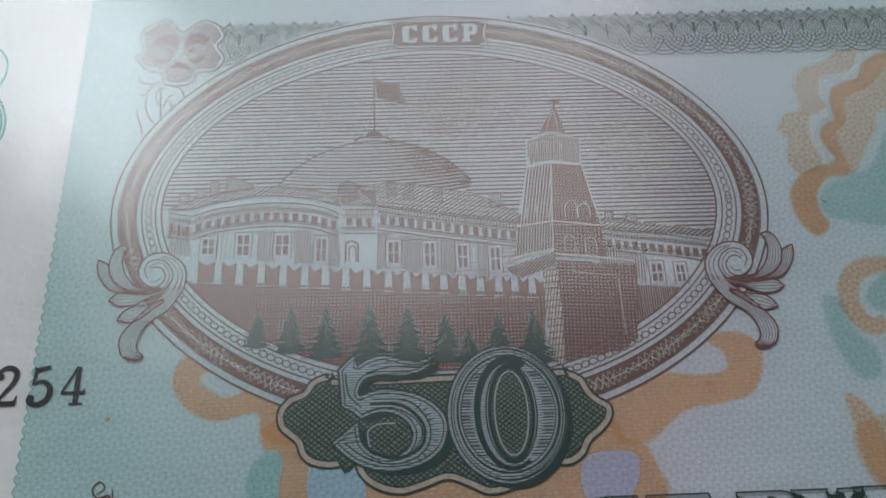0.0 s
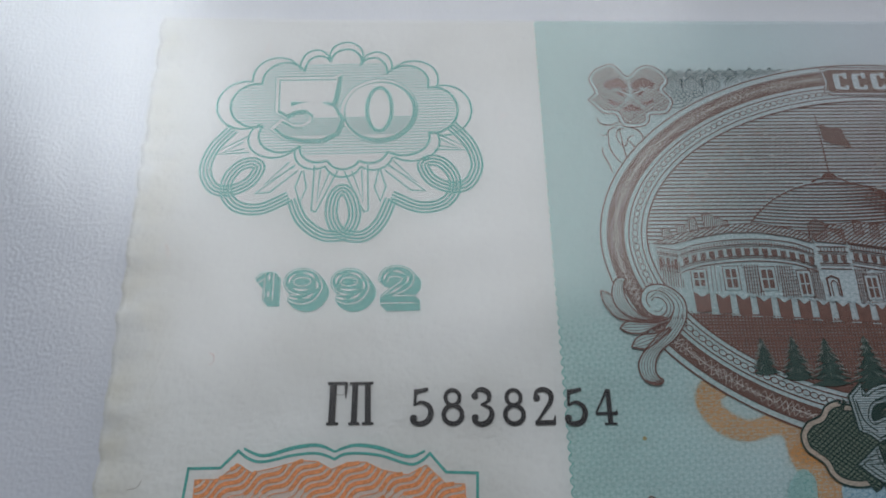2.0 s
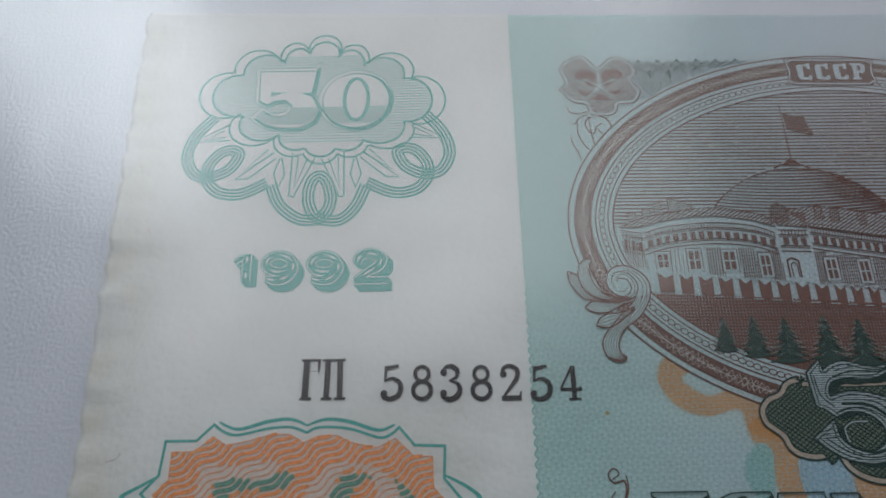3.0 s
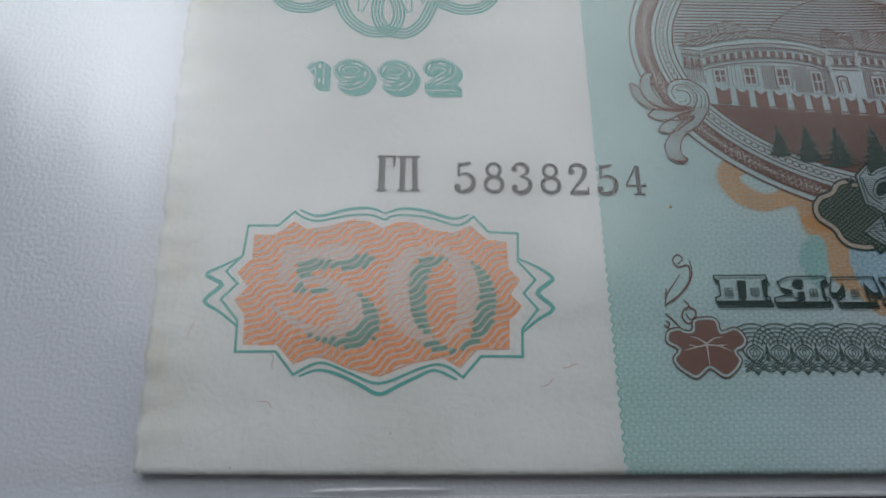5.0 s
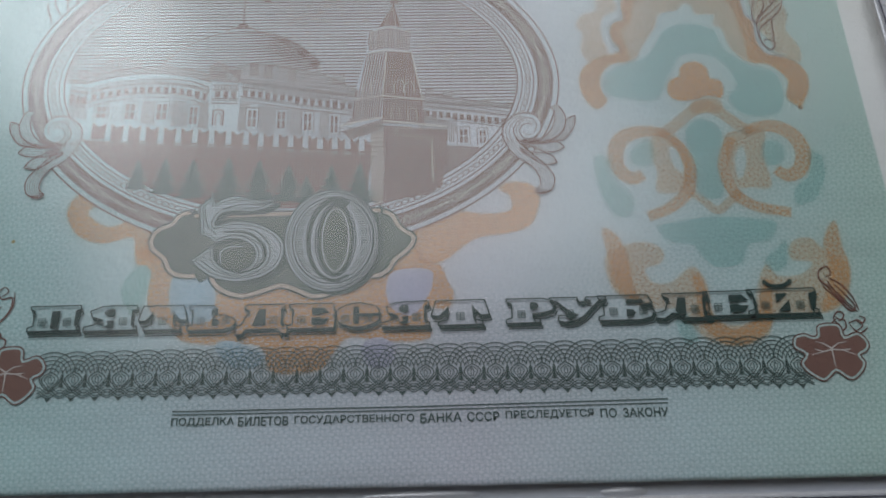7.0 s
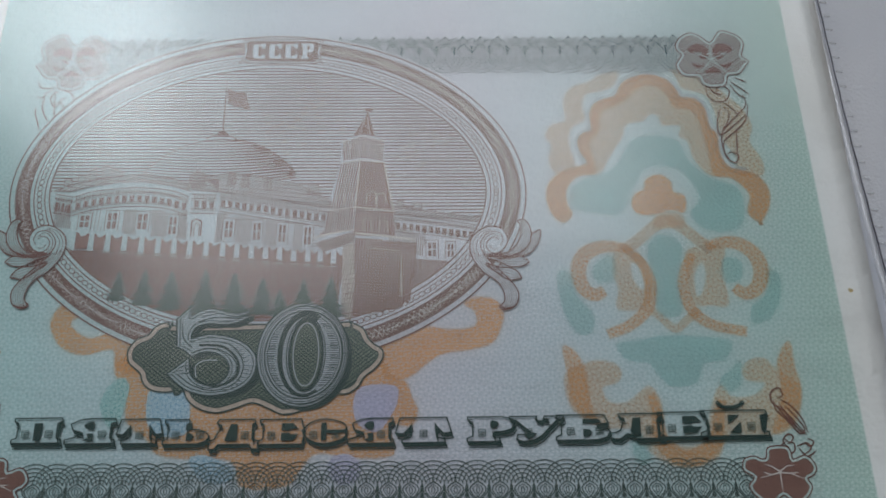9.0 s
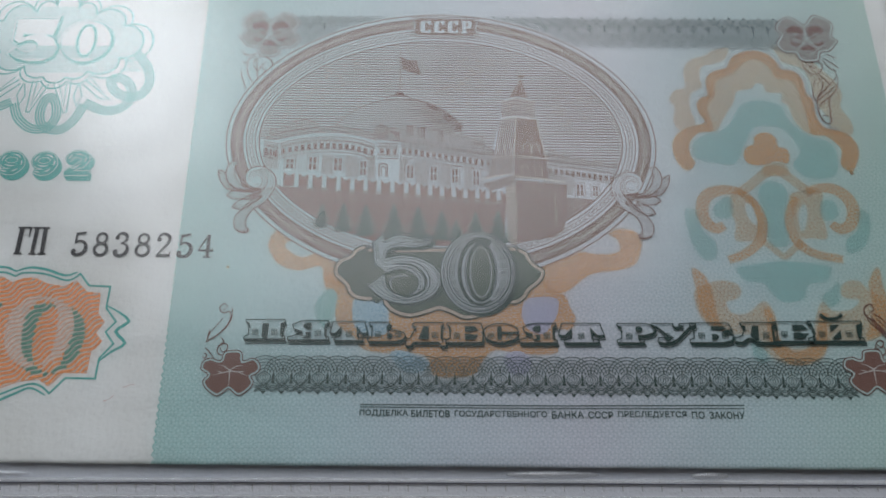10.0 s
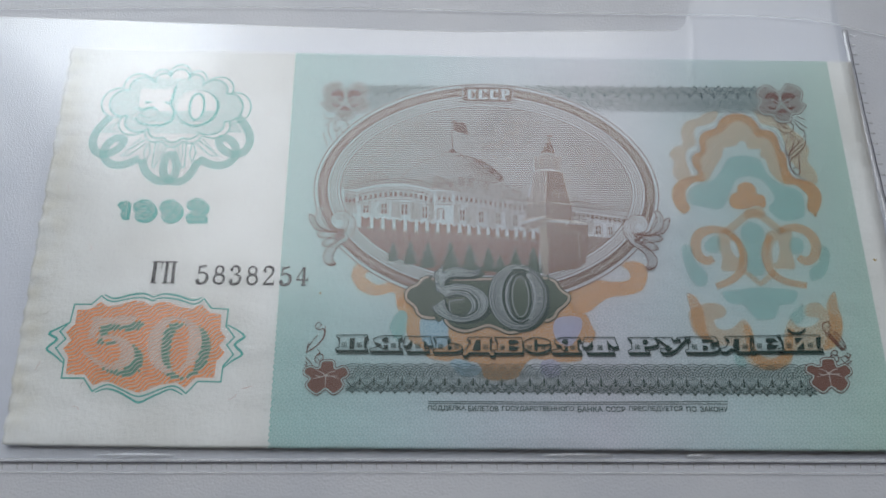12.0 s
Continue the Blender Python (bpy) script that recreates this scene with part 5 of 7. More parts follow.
def big_figures(parent):
    five = list([(67.53, 23.84), (66.74, 24.19), (66.47, 27.17), (67.68, 28.31), (67.92, 27.35)])
    five += catmull([(68.01, 27.4), (68.85, 27.93), (70.17, 28.17), (71.94, 27.72), (73.2, 27.67), (74.01, 27.97)], 4)
    five += catmull([(73.99, 27.35), (72.43, 26.61), (69.83, 26.66), (68.53, 26.34), (68.02, 25.43), (68.12, 24.92)], 4)
    five += catmull([(68.3, 24.95), (69.82, 25.36), (71.89, 25.14), (73.67, 24.43), (74.91, 23.24), (75.13, 21.89), (74.54, 20.45), (72.99, 19.43), (70.76, 19.04), (68.76, 19.37), (67.29, 20.16), (66.02, 21.3)], 4)
    five += catmull([(68.03, 22.83), (68.27, 21.26), (69.3, 20.3), (70.77, 19.99), (72.03, 20.59), (72.47, 21.81), (71.94, 22.86), (70.81, 23.53), (69.54, 23.63), (68.31, 23.18)], 4)
    zero, zc = [(80.02, 23.18)][0], [(80.38, 23.17)][0]
    out, hole = arc(*zero, 4.75, 5.45, n=48), arc(*zc, 1.75, 3.75, n=36)
    shadow = Print(10)
    shadow.fill([(x + 0.5, y - 0.45) for x, y in out])
    shadow.fill([(x + 0.65, y - 0.45) for x, y in five])
    shadow.stroke(five, 0.35, closed=True)
    shadow.stroke(out, 0.35, closed=True)
    shadow.part("figure_shadow", GREEN, parent, "dark green shadow of the large figures")
    for pts, holes, nm in ((five, (), "figure_five"), (out, [hole], "figure_zero")):
        fig = Print(11).fill(pts, holes).part(nm, FIGURE, parent, "pale large figure with green engraved contours")
        d = Print(12)
        ring = five if nm == "figure_five" else out
        orient = sum(a[0] * b[1] - b[0] * a[1] for a, b in zip(ring, ring[1:] + ring[:1]))
        for off, w in ((0.26, 0.10),) if nm == "figure_five" else ((0.26, 0.10), (0.46, 0.07)):
            d.stroke(beside(ring + ring[:1], off if orient > 0 else -off), w)
        hatch(d, [ring], 0.21, 0.05, 0.0, holes)
        if nm == "figure_zero":
            for r, w in ((0.965, 0.1), (0.86, 0.16), (0.80, 0.09)):
                d.stroke(arc(zero[0] + 0.1, zero[1], 4.75 * r, 5.45 * r, n=48), w, closed=True)
            d.stroke(arc(zc[0] - 0.1, zc[1], 2.65, 4.35, 60, 300, 40), 0.75, 0.3)
            d.stroke(arc(zc[0], zc[1], 2.05, 3.95, n=40), 0.12, closed=True)
            for k in range(26):
                y = zero[1] - 3.3 + k * 0.26
                s = math.sqrt(max(0.0, 1 - ((y - zero[1]) / 4.5) ** 2))
                d.stroke([(zero[0] - 3.7 * s, y), (zero[0] - 3.7 * s + 0.75, y)], 0.09)
                d.stroke([(zero[0] + 3.75 * s, y), (zero[0] + 3.75 * s - 0.8, y)], 0.09)
        else:
            for pts2, w in (([(68.67, 26.8), (70.63, 27.29), (72.96, 27.2), (74.37, 27.62)], 0.12), ([(68.99, 27.36), (71.1, 27.75), (73.43, 27.56)], 0.07), ([(66.99, 26.87), (67.29, 25.09), (68.3, 24.04)], 0.12), ([(68.85, 25.49), (68.99, 26.32), (71.08, 26.24), (73.41, 26.71)], 0.35), ([(69.22, 24.64), (71.97, 24.45), (73.54, 23.02), (73.81, 21.45), (73.01, 20.16), (70.99, 19.5), (68.76, 20.02), (66.96, 21.27)], 0.12), ([(68.99, 24.29), (71.51, 24.1), (73.08, 22.81), (73.36, 21.47), (72.7, 20.48), (70.99, 19.93), (68.99, 20.53)], 0.28), ([(68.3, 23.45), (70.59, 23.95), (72.63, 22.97), (73.18, 21.6), (72.34, 20.32)], 0.1), ([(66.51, 21.5), (68.76, 21.86)], 0.08), ([(66.78, 21.23), (68.76, 21.42)], 0.08), ([(66.32, 21.73), (68.53, 22.23)], 0.08)):
                d.stroke(catmull(pts2, 6), w)
            for k in range(12):
                a = radians(-50 + k * 9)
                c = [(70.57, 21.88)][0]
                d.stroke([(c[0] + 3.2 * math.cos(a), c[1] + 2.4 * math.sin(a)), (c[0] + 3.9 * math.cos(a), c[1] + 2.9 * math.sin(a))], 0.09)
        d.part("contours", GREEN, fig)
    Print(11).fill(hole).part("zero_ground", GREEN_MID, parent)
    core = Print(12)
    hatch(core, [hole], 0.31, 0.11, 38, (), 0.04, 5)
    hatch(core, [hole], 0.31, 0.11, -38, (), 0.04, 6)
    core.stroke(hole, 0.3, closed=True)
    core.part("zero_net", GREEN, parent)
    Print(13).stroke(arc(*zc, 1.35, 3.35, n=32), 0.1, closed=True).part("inner_ring", FIGURE, parent)
    Print(11).stroke(catmull([(68.99, 20.88), (68.85, 22.08), (69.67, 22.63), (71.03, 22.67)], 5), 0.1).part("inner_line", FIGURE, parent)


ORANGE_EDGE = ink("cartouche_edge_tint", (0.50, 0.43, 0.37))
GREEN_MID = ink("mid_green_ink", (0.20, 0.25, 0.20))
FIGURE = PAPER


# ---- coloured underprint: soft ornaments in orange, teal, blue and lilac ----
def underprint(parent):
    def area(pts, mat, name, layer=1, holes=()):
        Print(layer).soft_fill(catmull(pts, 4, True), 0.2, [catmull(h, 4, True) for h in holes]).part(name, mat, parent)

    def band(pts, w, mat, name, layer=1, w1=None, mid=None):
        line = catmull(pts, 8)
        n = len(line) - 1
        wide = [(w + ((w if w1 is None else w1) - w) * i / n) for i in range(n + 1)]
        if mid is not None:
            wide = [a + (mid - a) * math.sin(math.pi * i / n) ** 1.2 for i, a in enumerate(wide)]
        left, right = [], []
        for i, (x, y) in enumerate(line):
            a, b = line[max(i - 1, 0)], line[min(i + 1, n)]
            t = Vector((b[0] - a[0], b[1] - a[1])).normalized()
            left.append((x - t.y * wide[i] / 2, y + t.x * wide[i] / 2))
            right.append((x + t.y * wide[i] / 2, y - t.x * wide[i] / 2))
        Print(layer).soft_fill(left + right[::-1], 0.16).part(name, mat, parent)

    def soft(pts, mat, name, layer=1):
        """An area with a wide fading rim; over other tints it lies on clear paper."""
        ring = catmull(pts, 6, True)
        if layer > 2:
            Print(layer).fill(ring).part("clear_ground", LIGHT, parent)
        Print(layer + 1).soft_fill(ring, 0.28 if layer == 1 else 0.18).part(name, mat, parent)

    # below the oval
    area([(52.74, 26.7), (53.3, 28.64), (55.06, 29.58), (57.41, 28.21), (60.64, 27.16), (63.53, 26.12), (63.08, 24.21), (63.31, 21.7), (61.51, 21.43), (60.2, 22.39), (59.73, 23.98), (56.72, 23.42), (54.15, 24.42)], ORANGE_TINT, "orange_curl", holes=[[(54.96, 26.84), (56.54, 27.71), (59.18, 26.22), (57.12, 25.31)]])
    area([(88.32, 26.5), (95.43, 25.68), (98.24, 26.07), (98.19, 27.57), (97.11, 28.44), (98.4, 29.21), (100.58, 28.82), (101.41, 27.16), (100.3, 24.29), (97.79, 23.39), (94.39, 22.84), (90.97, 20.43), (88.55, 21.11)], ORANGE_TINT, "orange_curl")
    area([(60.2, 22.39), (63.44, 23.57), (68.48, 21.58), (74.57, 21.43), (82.48, 21.25), (88.2, 22.2), (89.2, 20.9), (90.96, 20.12), (91.53, 18.58), (92.2, 17.06), (91.45, 15.58), (89.37, 15.63), (89.73, 12.81), (85.51, 12.51), (81.98, 12.99), (80.37, 11.48), (79.24, 9.97), (76.25, 9.59), (74.2, 10.09), (73.21, 12.39), (69.1, 12.6), (65.66, 13.14), (64.35, 14.74), (62.31, 16.26), (61.54, 19.28)], ORANGE_TINT, "orange_ornament", 2)
    soft([(59.26, 18.12), (59.84, 19.93), (61.13, 21.01), (62.05, 20.19), (61.96, 18.66), (61.66, 16.87), (60.59, 15.71)], TEAL_TINT, "teal_patch", 3)
    soft([(64.13, 19.22), (65.1, 19.93), (67.39, 20), (68.35, 19.12), (68.67, 17.18), (68.45, 15.23), (66.29, 14.87), (64.4, 16.21)], BLUE_TINT, "blue_patch", 3)
    soft([(85.69, 18.96), (86.84, 19.79), (89.74, 19.72), (90.08, 18.31), (89.39, 16.7), (88, 15.07), (86.22, 15.71), (85.51, 17.21)], LILAC_TINT, "lilac_patch", 3)
    soft([(68.99, 12.48), (70.25, 13.03), (72.64, 12.23), (73.85, 11.34), (72.74, 10.23), (70.4, 10.57)], BLUE_TINT, "blue_patch", 3)
    soft([(83.16, 12.27), (84.92, 12.93), (86.38, 11.91), (85.79, 10.22), (83.76, 10.26)], LILAC_TINT, "lilac_patch", 3)
    # large ornament at the side: teal halo, pale arch, scalloped orange arch
    for pts in ([(115.7, 45.76), (116.92, 47.63), (119.37, 48.34), (122.31, 47.5), (123.13, 45.2), (125.32, 42.91), (128.12, 41.73), (128.8, 39.89), (128.33, 37.04), (125.92, 36.19), (123.75, 36.8), (122.71, 38.6), (123.95, 40.38), (122.12, 43.73), (118.52, 44.19), (116.68, 41.65), (114.88, 38.58), (112.27, 38.65), (109.6, 39.43), (109.4, 41.46), (111.06, 42.89), (114.15, 43.93)], [(117.52, 34.71), (119.44, 36.06), (121.34, 34.41), (120.43, 30.68), (120.61, 27.49), (119.41, 26.54), (117.83, 27.29), (117.65, 30.75)], [(113.19, 23.79), (115.7, 24.24), (118.85, 24.68), (122.51, 24.4), (125.21, 23.89), (124.47, 22.01), (122.06, 21.44), (121.18, 19.6), (118.58, 19.17), (117.17, 20.43), (116.3, 21.7), (114.09, 22.06)], [(107.4, 31.8), (109.0, 31.6), (109.4, 29.2), (111.0, 27.0), (110.6, 25.0), (108.8, 25.2), (107.6, 28.2)], [(130.12, 31.8), (131.52, 31.09), (131.16, 28.42), (129.78, 26.35), (127.81, 25.75), (128.02, 27.7), (129.65, 29.12)], [(113.04, 33.72), (113.79, 33.01), (113.34, 30.72), (111.58, 30.76), (111.21, 32.12)], [(125.63, 33.14), (127.32, 32.89), (127.45, 31.05), (125.92, 30.21), (125.2, 31.24)], [(113.94, 14.77), (115.04, 14.15), (115.66, 12.1), (114.58, 11.44), (113.8, 12.72)], [(124.72, 20.88), (125.9, 21.79), (125.7, 19.49), (124.34, 18.55), (123.31, 19.67)]):
        soft(pts, TEAL_SHEET, "teal_shade", 1)
    area([(108.13, 43.56), (107.19, 45.07), (107.63, 47.18), (106.93, 48.42), (107.87, 49.95), (109.42, 50.53), (109.36, 53.06), (110.49, 54.87), (112.65, 55.63), (114.15, 56.65), (116.27, 56.92), (115.5, 54.99), (113.89, 54.22), (112.12, 53.79), (111.61, 52.05), (111.8, 50.47), (110.12, 49.35), (109.78, 47.05), (110.27, 45.15), (109.84, 44.03)], ORANGE_PALE, "pale_arch")
    area([(122.46, 57.25), (124.74, 56.54), (127.2, 55.25), (128.95, 53.2), (130.41, 51.57), (131.17, 49.2), (130.58, 47.29), (131.66, 44.99), (131.44, 42.98), (128.71, 43.34), (128.72, 45.44), (127.41, 47.75), (127.08, 50.87), (126.23, 53.42), (123.61, 54.46), (123.1, 55.76)], ORANGE_PALE, "pale_arch")
    rim = [(108.39, 37.53), (107.25, 38.63), (106.68, 40.44), (106.96, 42.26), (108.13, 43.56), (109.66, 44.26), (111.59, 44.89), (110.92, 46.26), (110.72, 47.79), (111.5, 48.77), (112.42, 49.21), (112.35, 51.24), (113.19, 52.72), (114.84, 53.4), (115.63, 53.7), (116.5, 55.28), (118.14, 56.22), (120.05, 56.41), (121.84, 55.71), (122.9, 54.31), (123.32, 53.34), (124.93, 53.06), (125.97, 51.68), (126.23, 49.33), (126.97, 48.38), (126.98, 45.86), (127.84, 44.11), (129.73, 43.46), (131.13, 42.69), (131.86, 41.2), (131.68, 39.46), (130.97, 38.04), (130.3, 37.21)]
    inner = [(129.08, 38.45), (129.62, 40.45), (128.8, 41.86), (127.63, 42.78), (125.36, 43.13), (123.81, 45.26), (123.44, 47.39), (122.47, 48.18), (122.77, 49.41), (120.69, 49.62), (120.37, 50.8), (119.45, 51.06), (118.58, 50.14), (116.56, 49.73), (115.96, 48.04), (115.15, 46.91), (113.94, 45.05), (112.9, 43.44), (110.63, 43.27), (109.4, 42.2), (108.96, 41.04), (109.1, 39.66), (109.52, 38.57)]
    band(rim[6:28], 0.95, HALO, "pale_outline", 1)
    area(rim + inner, ORANGE_PALE, "orange_arch", 2)
    core = [(130.3, 37.21), (129.08, 38.45), (129.62, 40.45), (128.8, 41.86), (127.63, 42.78), (125.89, 43.11), (125.64, 45.89), (125.37, 47.65), (124.94, 50.29), (124.03, 51.57), (122.29, 51.86), (121.57, 53.7), (119.99, 54.87), (118.21, 54.43), (116.49, 52.72), (114.89, 51.96), (113.72, 51.21), (113.34, 48.88), (112.12, 47.53), (112.34, 45.7), (112.52, 43.6), (110.63, 43.27), (109.4, 42.2), (108.96, 41.04), (109.1, 39.66), (109.52, 38.57)]
    area(rim + core, ORANGE_MID, "orange_arch", 3)
    area([(116.24, 40.2), (116.81, 41.13), (117.71, 41.48), (117.98, 42.57), (119.07, 43.28), (120.18, 43.18), (120.99, 42.28), (121.1, 41.17), (122.17, 40.78), (122.39, 39.55), (121.92, 38.55), (120.46, 38.87), (119.09, 38.41), (117.14, 38.38), (116.31, 39.12)], ORANGE_TINT, "orange_trefoil", 2)
    band([(114.68, 34.09), (116.58, 35.43), (118.45, 36.93), (119.98, 37.74), (121.66, 36.71), (123.2, 35.27), (124.63, 34.12)], 1.35, ORANGE_PALE, "pale_chevron", 1)
    area([(118.89, 38.34), (121.4, 38.57), (121.98, 37.13), (120.5, 36.74), (118.43, 36.79)], ORANGE_PALE, "pale_stem", 2)
    area([(113.85, 34.11), (116, 34.34), (117.32, 32.11), (117.27, 28.75), (116.25, 27.59), (114.22, 27.38), (113.47, 27.92), (113.88, 29.83), (113.43, 31.52)], ORANGE_PALE, "pale_leaf", 1, [[(115.48, 32.7), (116.45, 32.27), (116.83, 30.23), (116.38, 29.71), (115.63, 30.8)]])
    area([(121.52, 33.92), (124.08, 34.69), (125.94, 34.3), (125.38, 31.57), (125.66, 28.55), (125.19, 27.64), (123.66, 27.81), (122.12, 27.98), (121.56, 30.65)], ORANGE_PALE, "pale_leaf", 1, [[(123.25, 32.65), (122.29, 31.31), (122.2, 28.97), (122.88, 29.28), (123.49, 31.28)]])
    for hook, tail in (([(112.35, 29.67), (111.28, 29.16), (110.11, 29.99), (109.65, 31.75), (110.34, 33.64), (111.98, 34.57), (114.11, 34.66), (115.77, 34.06)], [(115.74, 33.79), (116.84, 32.39), (117.38, 30.08), (116.74, 27.58), (114.78, 25.8), (112.32, 24.83)]), ([(126.37, 29.87), (127.5, 29.04), (128.89, 29.81), (129.59, 31.67), (129.04, 33.6), (127.44, 34.82), (125.4, 34.94), (123.91, 34.42)], [(122.38, 33.63), (121.38, 32.01), (120.95, 29.86), (121.58, 27.33), (123.46, 25.73), (127.04, 24.87)])):
        band(hook, 1.25, ORANGE_MID, "orange_scroll", 2, 0.9, 1.75)
        band(tail, 0.9, ORANGE_MID, "orange_scroll", 3, 1.1, 1.35)
    band([(117.06, 27.57), (118.33, 26.37), (119.55, 25.3), (120.79, 26.18), (122.21, 27.32)], 0.9, ORANGE_PALE, "pale_chevron", 2)
    # crown at the foot
    area([(107.48, 20.66), (109.6, 21.73), (110.85, 22.08), (112.65, 21.78), (113.44, 20.65), (112.71, 19.61), (111.34, 19.22), (111.9, 17.8), (113.82, 17.76), (116, 19.35), (117.05, 18.11), (117.29, 16.77), (117.29, 14.99), (118.25, 13.44), (120.23, 13.27), (121.57, 14.3), (122.06, 16.66), (123.44, 19.36), (124.57, 18.11), (126.88, 18.24), (128.11, 19.44), (126.35, 19.72), (125.91, 20.72), (126.77, 21.83), (128.39, 22.04), (129.57, 20.76), (131.69, 18.86), (130.82, 15.56), (128.79, 14.25), (125.7, 14.2), (123.64, 14.25), (122.4, 12.06), (119.91, 11.09), (117.05, 11.5), (115.21, 13.16), (114.43, 14.93), (111.01, 15.13), (108.47, 16.5), (107.5, 18.21)], ORANGE_PALE, "pale_crown", 2)
    area([(107.39, 23.61), (108.69, 23.14), (109.52, 21.61), (109.81, 19.68), (109.96, 17.55), (110.48, 15.74), (108.89, 16.49), (107.86, 18.2), (107.73, 20.66)], ORANGE_MID, "orange_horn", 3)
    area([(131.4, 23.74), (130.43, 23.13), (129.62, 21.38), (129.76, 19.52), (129.31, 17.1), (128.11, 14.44), (130.03, 15.17), (131.34, 17.05), (131.81, 19.17), (131.5, 21.03)], ORANGE_MID, "orange_horn", 3)
    band([(116.2, 18.49), (116.65, 16.49), (116.69, 14.12), (118.1, 12.34), (120.06, 12.12), (122.14, 13.41), (122.9, 15.93), (123.44, 17.84)], 0.9, ORANGE_MID, "orange_bowl", 3, 0.9, 1.7)


# ---- lace borders, clovers and sprigs ----
def lace(parent, a, b, c, d, n, keep, mat, fine, label):
    """A lace border of n fans between the scalloped line a-b and the pointed line c-d."""
    pr, knot = Print(6), Print(5)

    def at(u, v):
        t = u / n
        top = (a[0] + (b[0] - a[0]) * t, a[1] + (b[1] - a[1]) * t)
        low = (c[0] + (d[0] - c[0]) * t, c[1] + (d[1] - c[1]) * t)
        return (low[0] + (top[0] - low[0]) * v, low[1] + (top[1] - low[1]) * v)

    for i in range(n):
        m = i + 0.5
        # overlapping fans of arcs along the scalloped side
        for r, hgt in ((1.05, 0.50), (0.86, 0.41), (0.67, 0.32), (0.50, 0.23), (0.33, 0.14)):
            keep_runs(pr, [at(m + r * math.cos(t), 0.50 + hgt * math.sin(t)) for t in (math.pi * (k / 16 * 0.92 + 0.04) for k in range(17))], 0.085, keep)
        # drops, each with a second line and a heart
        for s in (1, -1):
            for wd, y0, y1, w in ((0.36, 0.13, 0.56, 0.10), (0.22, 0.22, 0.50, 0.075)):
                keep_runs(pr, [at(m + s * wd * math.sin(math.pi * t ** 1.5), y0 + (y1 - y0) * t) for t in (k / 9 for k in range(10))], w, keep)
            # crossing waves along the pointed side
            for y0, amp, w in ((0.10, 0.07, 0.075), (0.17, 0.07, 0.065), (0.05, 0.06, 0.075)):
                keep_runs(pr, [at(i + t, y0 + s * amp * math.cos(2 * math.pi * t)) for t in (k / 10 for k in range(11))], w, keep)
            keep_runs(pr, [at(m + s * 0.5, 0.52), at(m + s * 0.42, 0.34), at(m + s * 0.10, 0.16)], 0.11, keep)
        keep_runs(pr, [at(m + 0.07 * math.cos(t), 0.38 + 0.07 * math.sin(t)) for t in (k * 0.7 for k in range(10))], 0.07, keep)
        tip = [at(m - 0.14, 0.0), at(m + 0.14, 0.0), at(m, -0.09)]
        web = [at(m + 0.5 + x, y) for x, y in ((-0.08, 0.47), (0.08, 0.47), (0.03, 0.34), (0.11, 0.25), (0.0, 0.20), (-0.11, 0.25), (-0.03, 0.34))]
        if all(keep(p) for p in tip):
            knot.fill(tip)
        if i < n - 1 and all(keep(p) for p in web):
            knot.fill(web)
    pr.part("lace_border", mat, parent, label)
    knot.part("lace_knots", mat, parent, "solid knots of the lace border")


def pale_clover(parent, flip):
    """Five-lobed clover at the head: double outline, netted leaves and dark hearts."""
    def f(pts):
        return [(178.05 - x, y - 1.0) for x, y in pts] if flip else pts

    edge = catmull([(46.34, 61.53), (46.9, 62.53), (48.4, 63.29), (49.27, 63.11), (50.41, 61.68), (51.56, 62.66), (52.66, 63.09), (53.82, 62.56), (54.57, 61.5), (54.52, 60.68), (54.01, 59.97), (54.76, 58.8), (54.71, 58.01), (53.95, 57.06), (52.32, 56.94), (52.11, 56.17), (51.35, 55.56), (49.71, 55.57), (49.13, 55.98), (48.75, 57.09), (47.47, 57.28), (46.4, 58.51), (46.07, 58.99), (46.82, 59.69), (46.55, 60.64)], 3, True)
    inner = inset_ring(edge, 0.42)
    under = Print(8).stroke(f(edge), 0.13, closed=True).part("clover_outline", BROWN, parent, "brown outline of a pale clover")
    Print(7).fill(f(edge)).part("clover_ground", LIGHT, under)
    Print(9).stroke(f(inner), 0.11, closed=True).part("clover_edge", BROWN, under)
    net, spot = Print(8), Print(10)
    heart = inset_ring(edge, 0.5)
    for ang in (35, -35):
        hatch(net, [f(heart)], 0.30, 0.10, ang, (), 0.03, 4)
    net.part("clover_net", BROWN_SOFT, under)
    cx = 50.5
    for s in (1, -1):
        def m(pts):
            return f([(cx + s * (x - cx), y) for x, y in pts])
        spot.fill(m(catmull([(47.84, 60.58), (48.32, 61.3), (49.43, 61.46), (50.22, 60.67), (49.95, 60.01), (49.25, 60.38), (48.44, 60.08)], 4, True)))
        spot.fill(m(arc(49.62, 59.68, 0.58, 0.38, n=14)[:-1]))
        spot.fill(m(catmull([(48.15, 58.95), (48.35, 58.35), (48.95, 58.1), (49.55, 58.55), (48.95, 58.5)], 4, True)))
    spot.fill(f([(49.5, 57.75), (50.5, 58.3), (51.5, 57.7), (51.3, 57.4), (49.7, 57.45)]))
    spot.part("clover_hearts", BROWN, under)
    vein = Print(11)
    for p, q in (((50.5, 59.3), (48.4, 60.4)), ((50.5, 59.3), (52.6, 60.4)), ((50.5, 59.3), (48.9, 57.5)), ((50.5, 59.3), (52.0, 57.5)), ((50.5, 59.1), (50.5, 61.3))):
        vein.stroke(f([p, q]), 0.18, 0.05)
    vein.part("clover_veins", LIGHT, under)


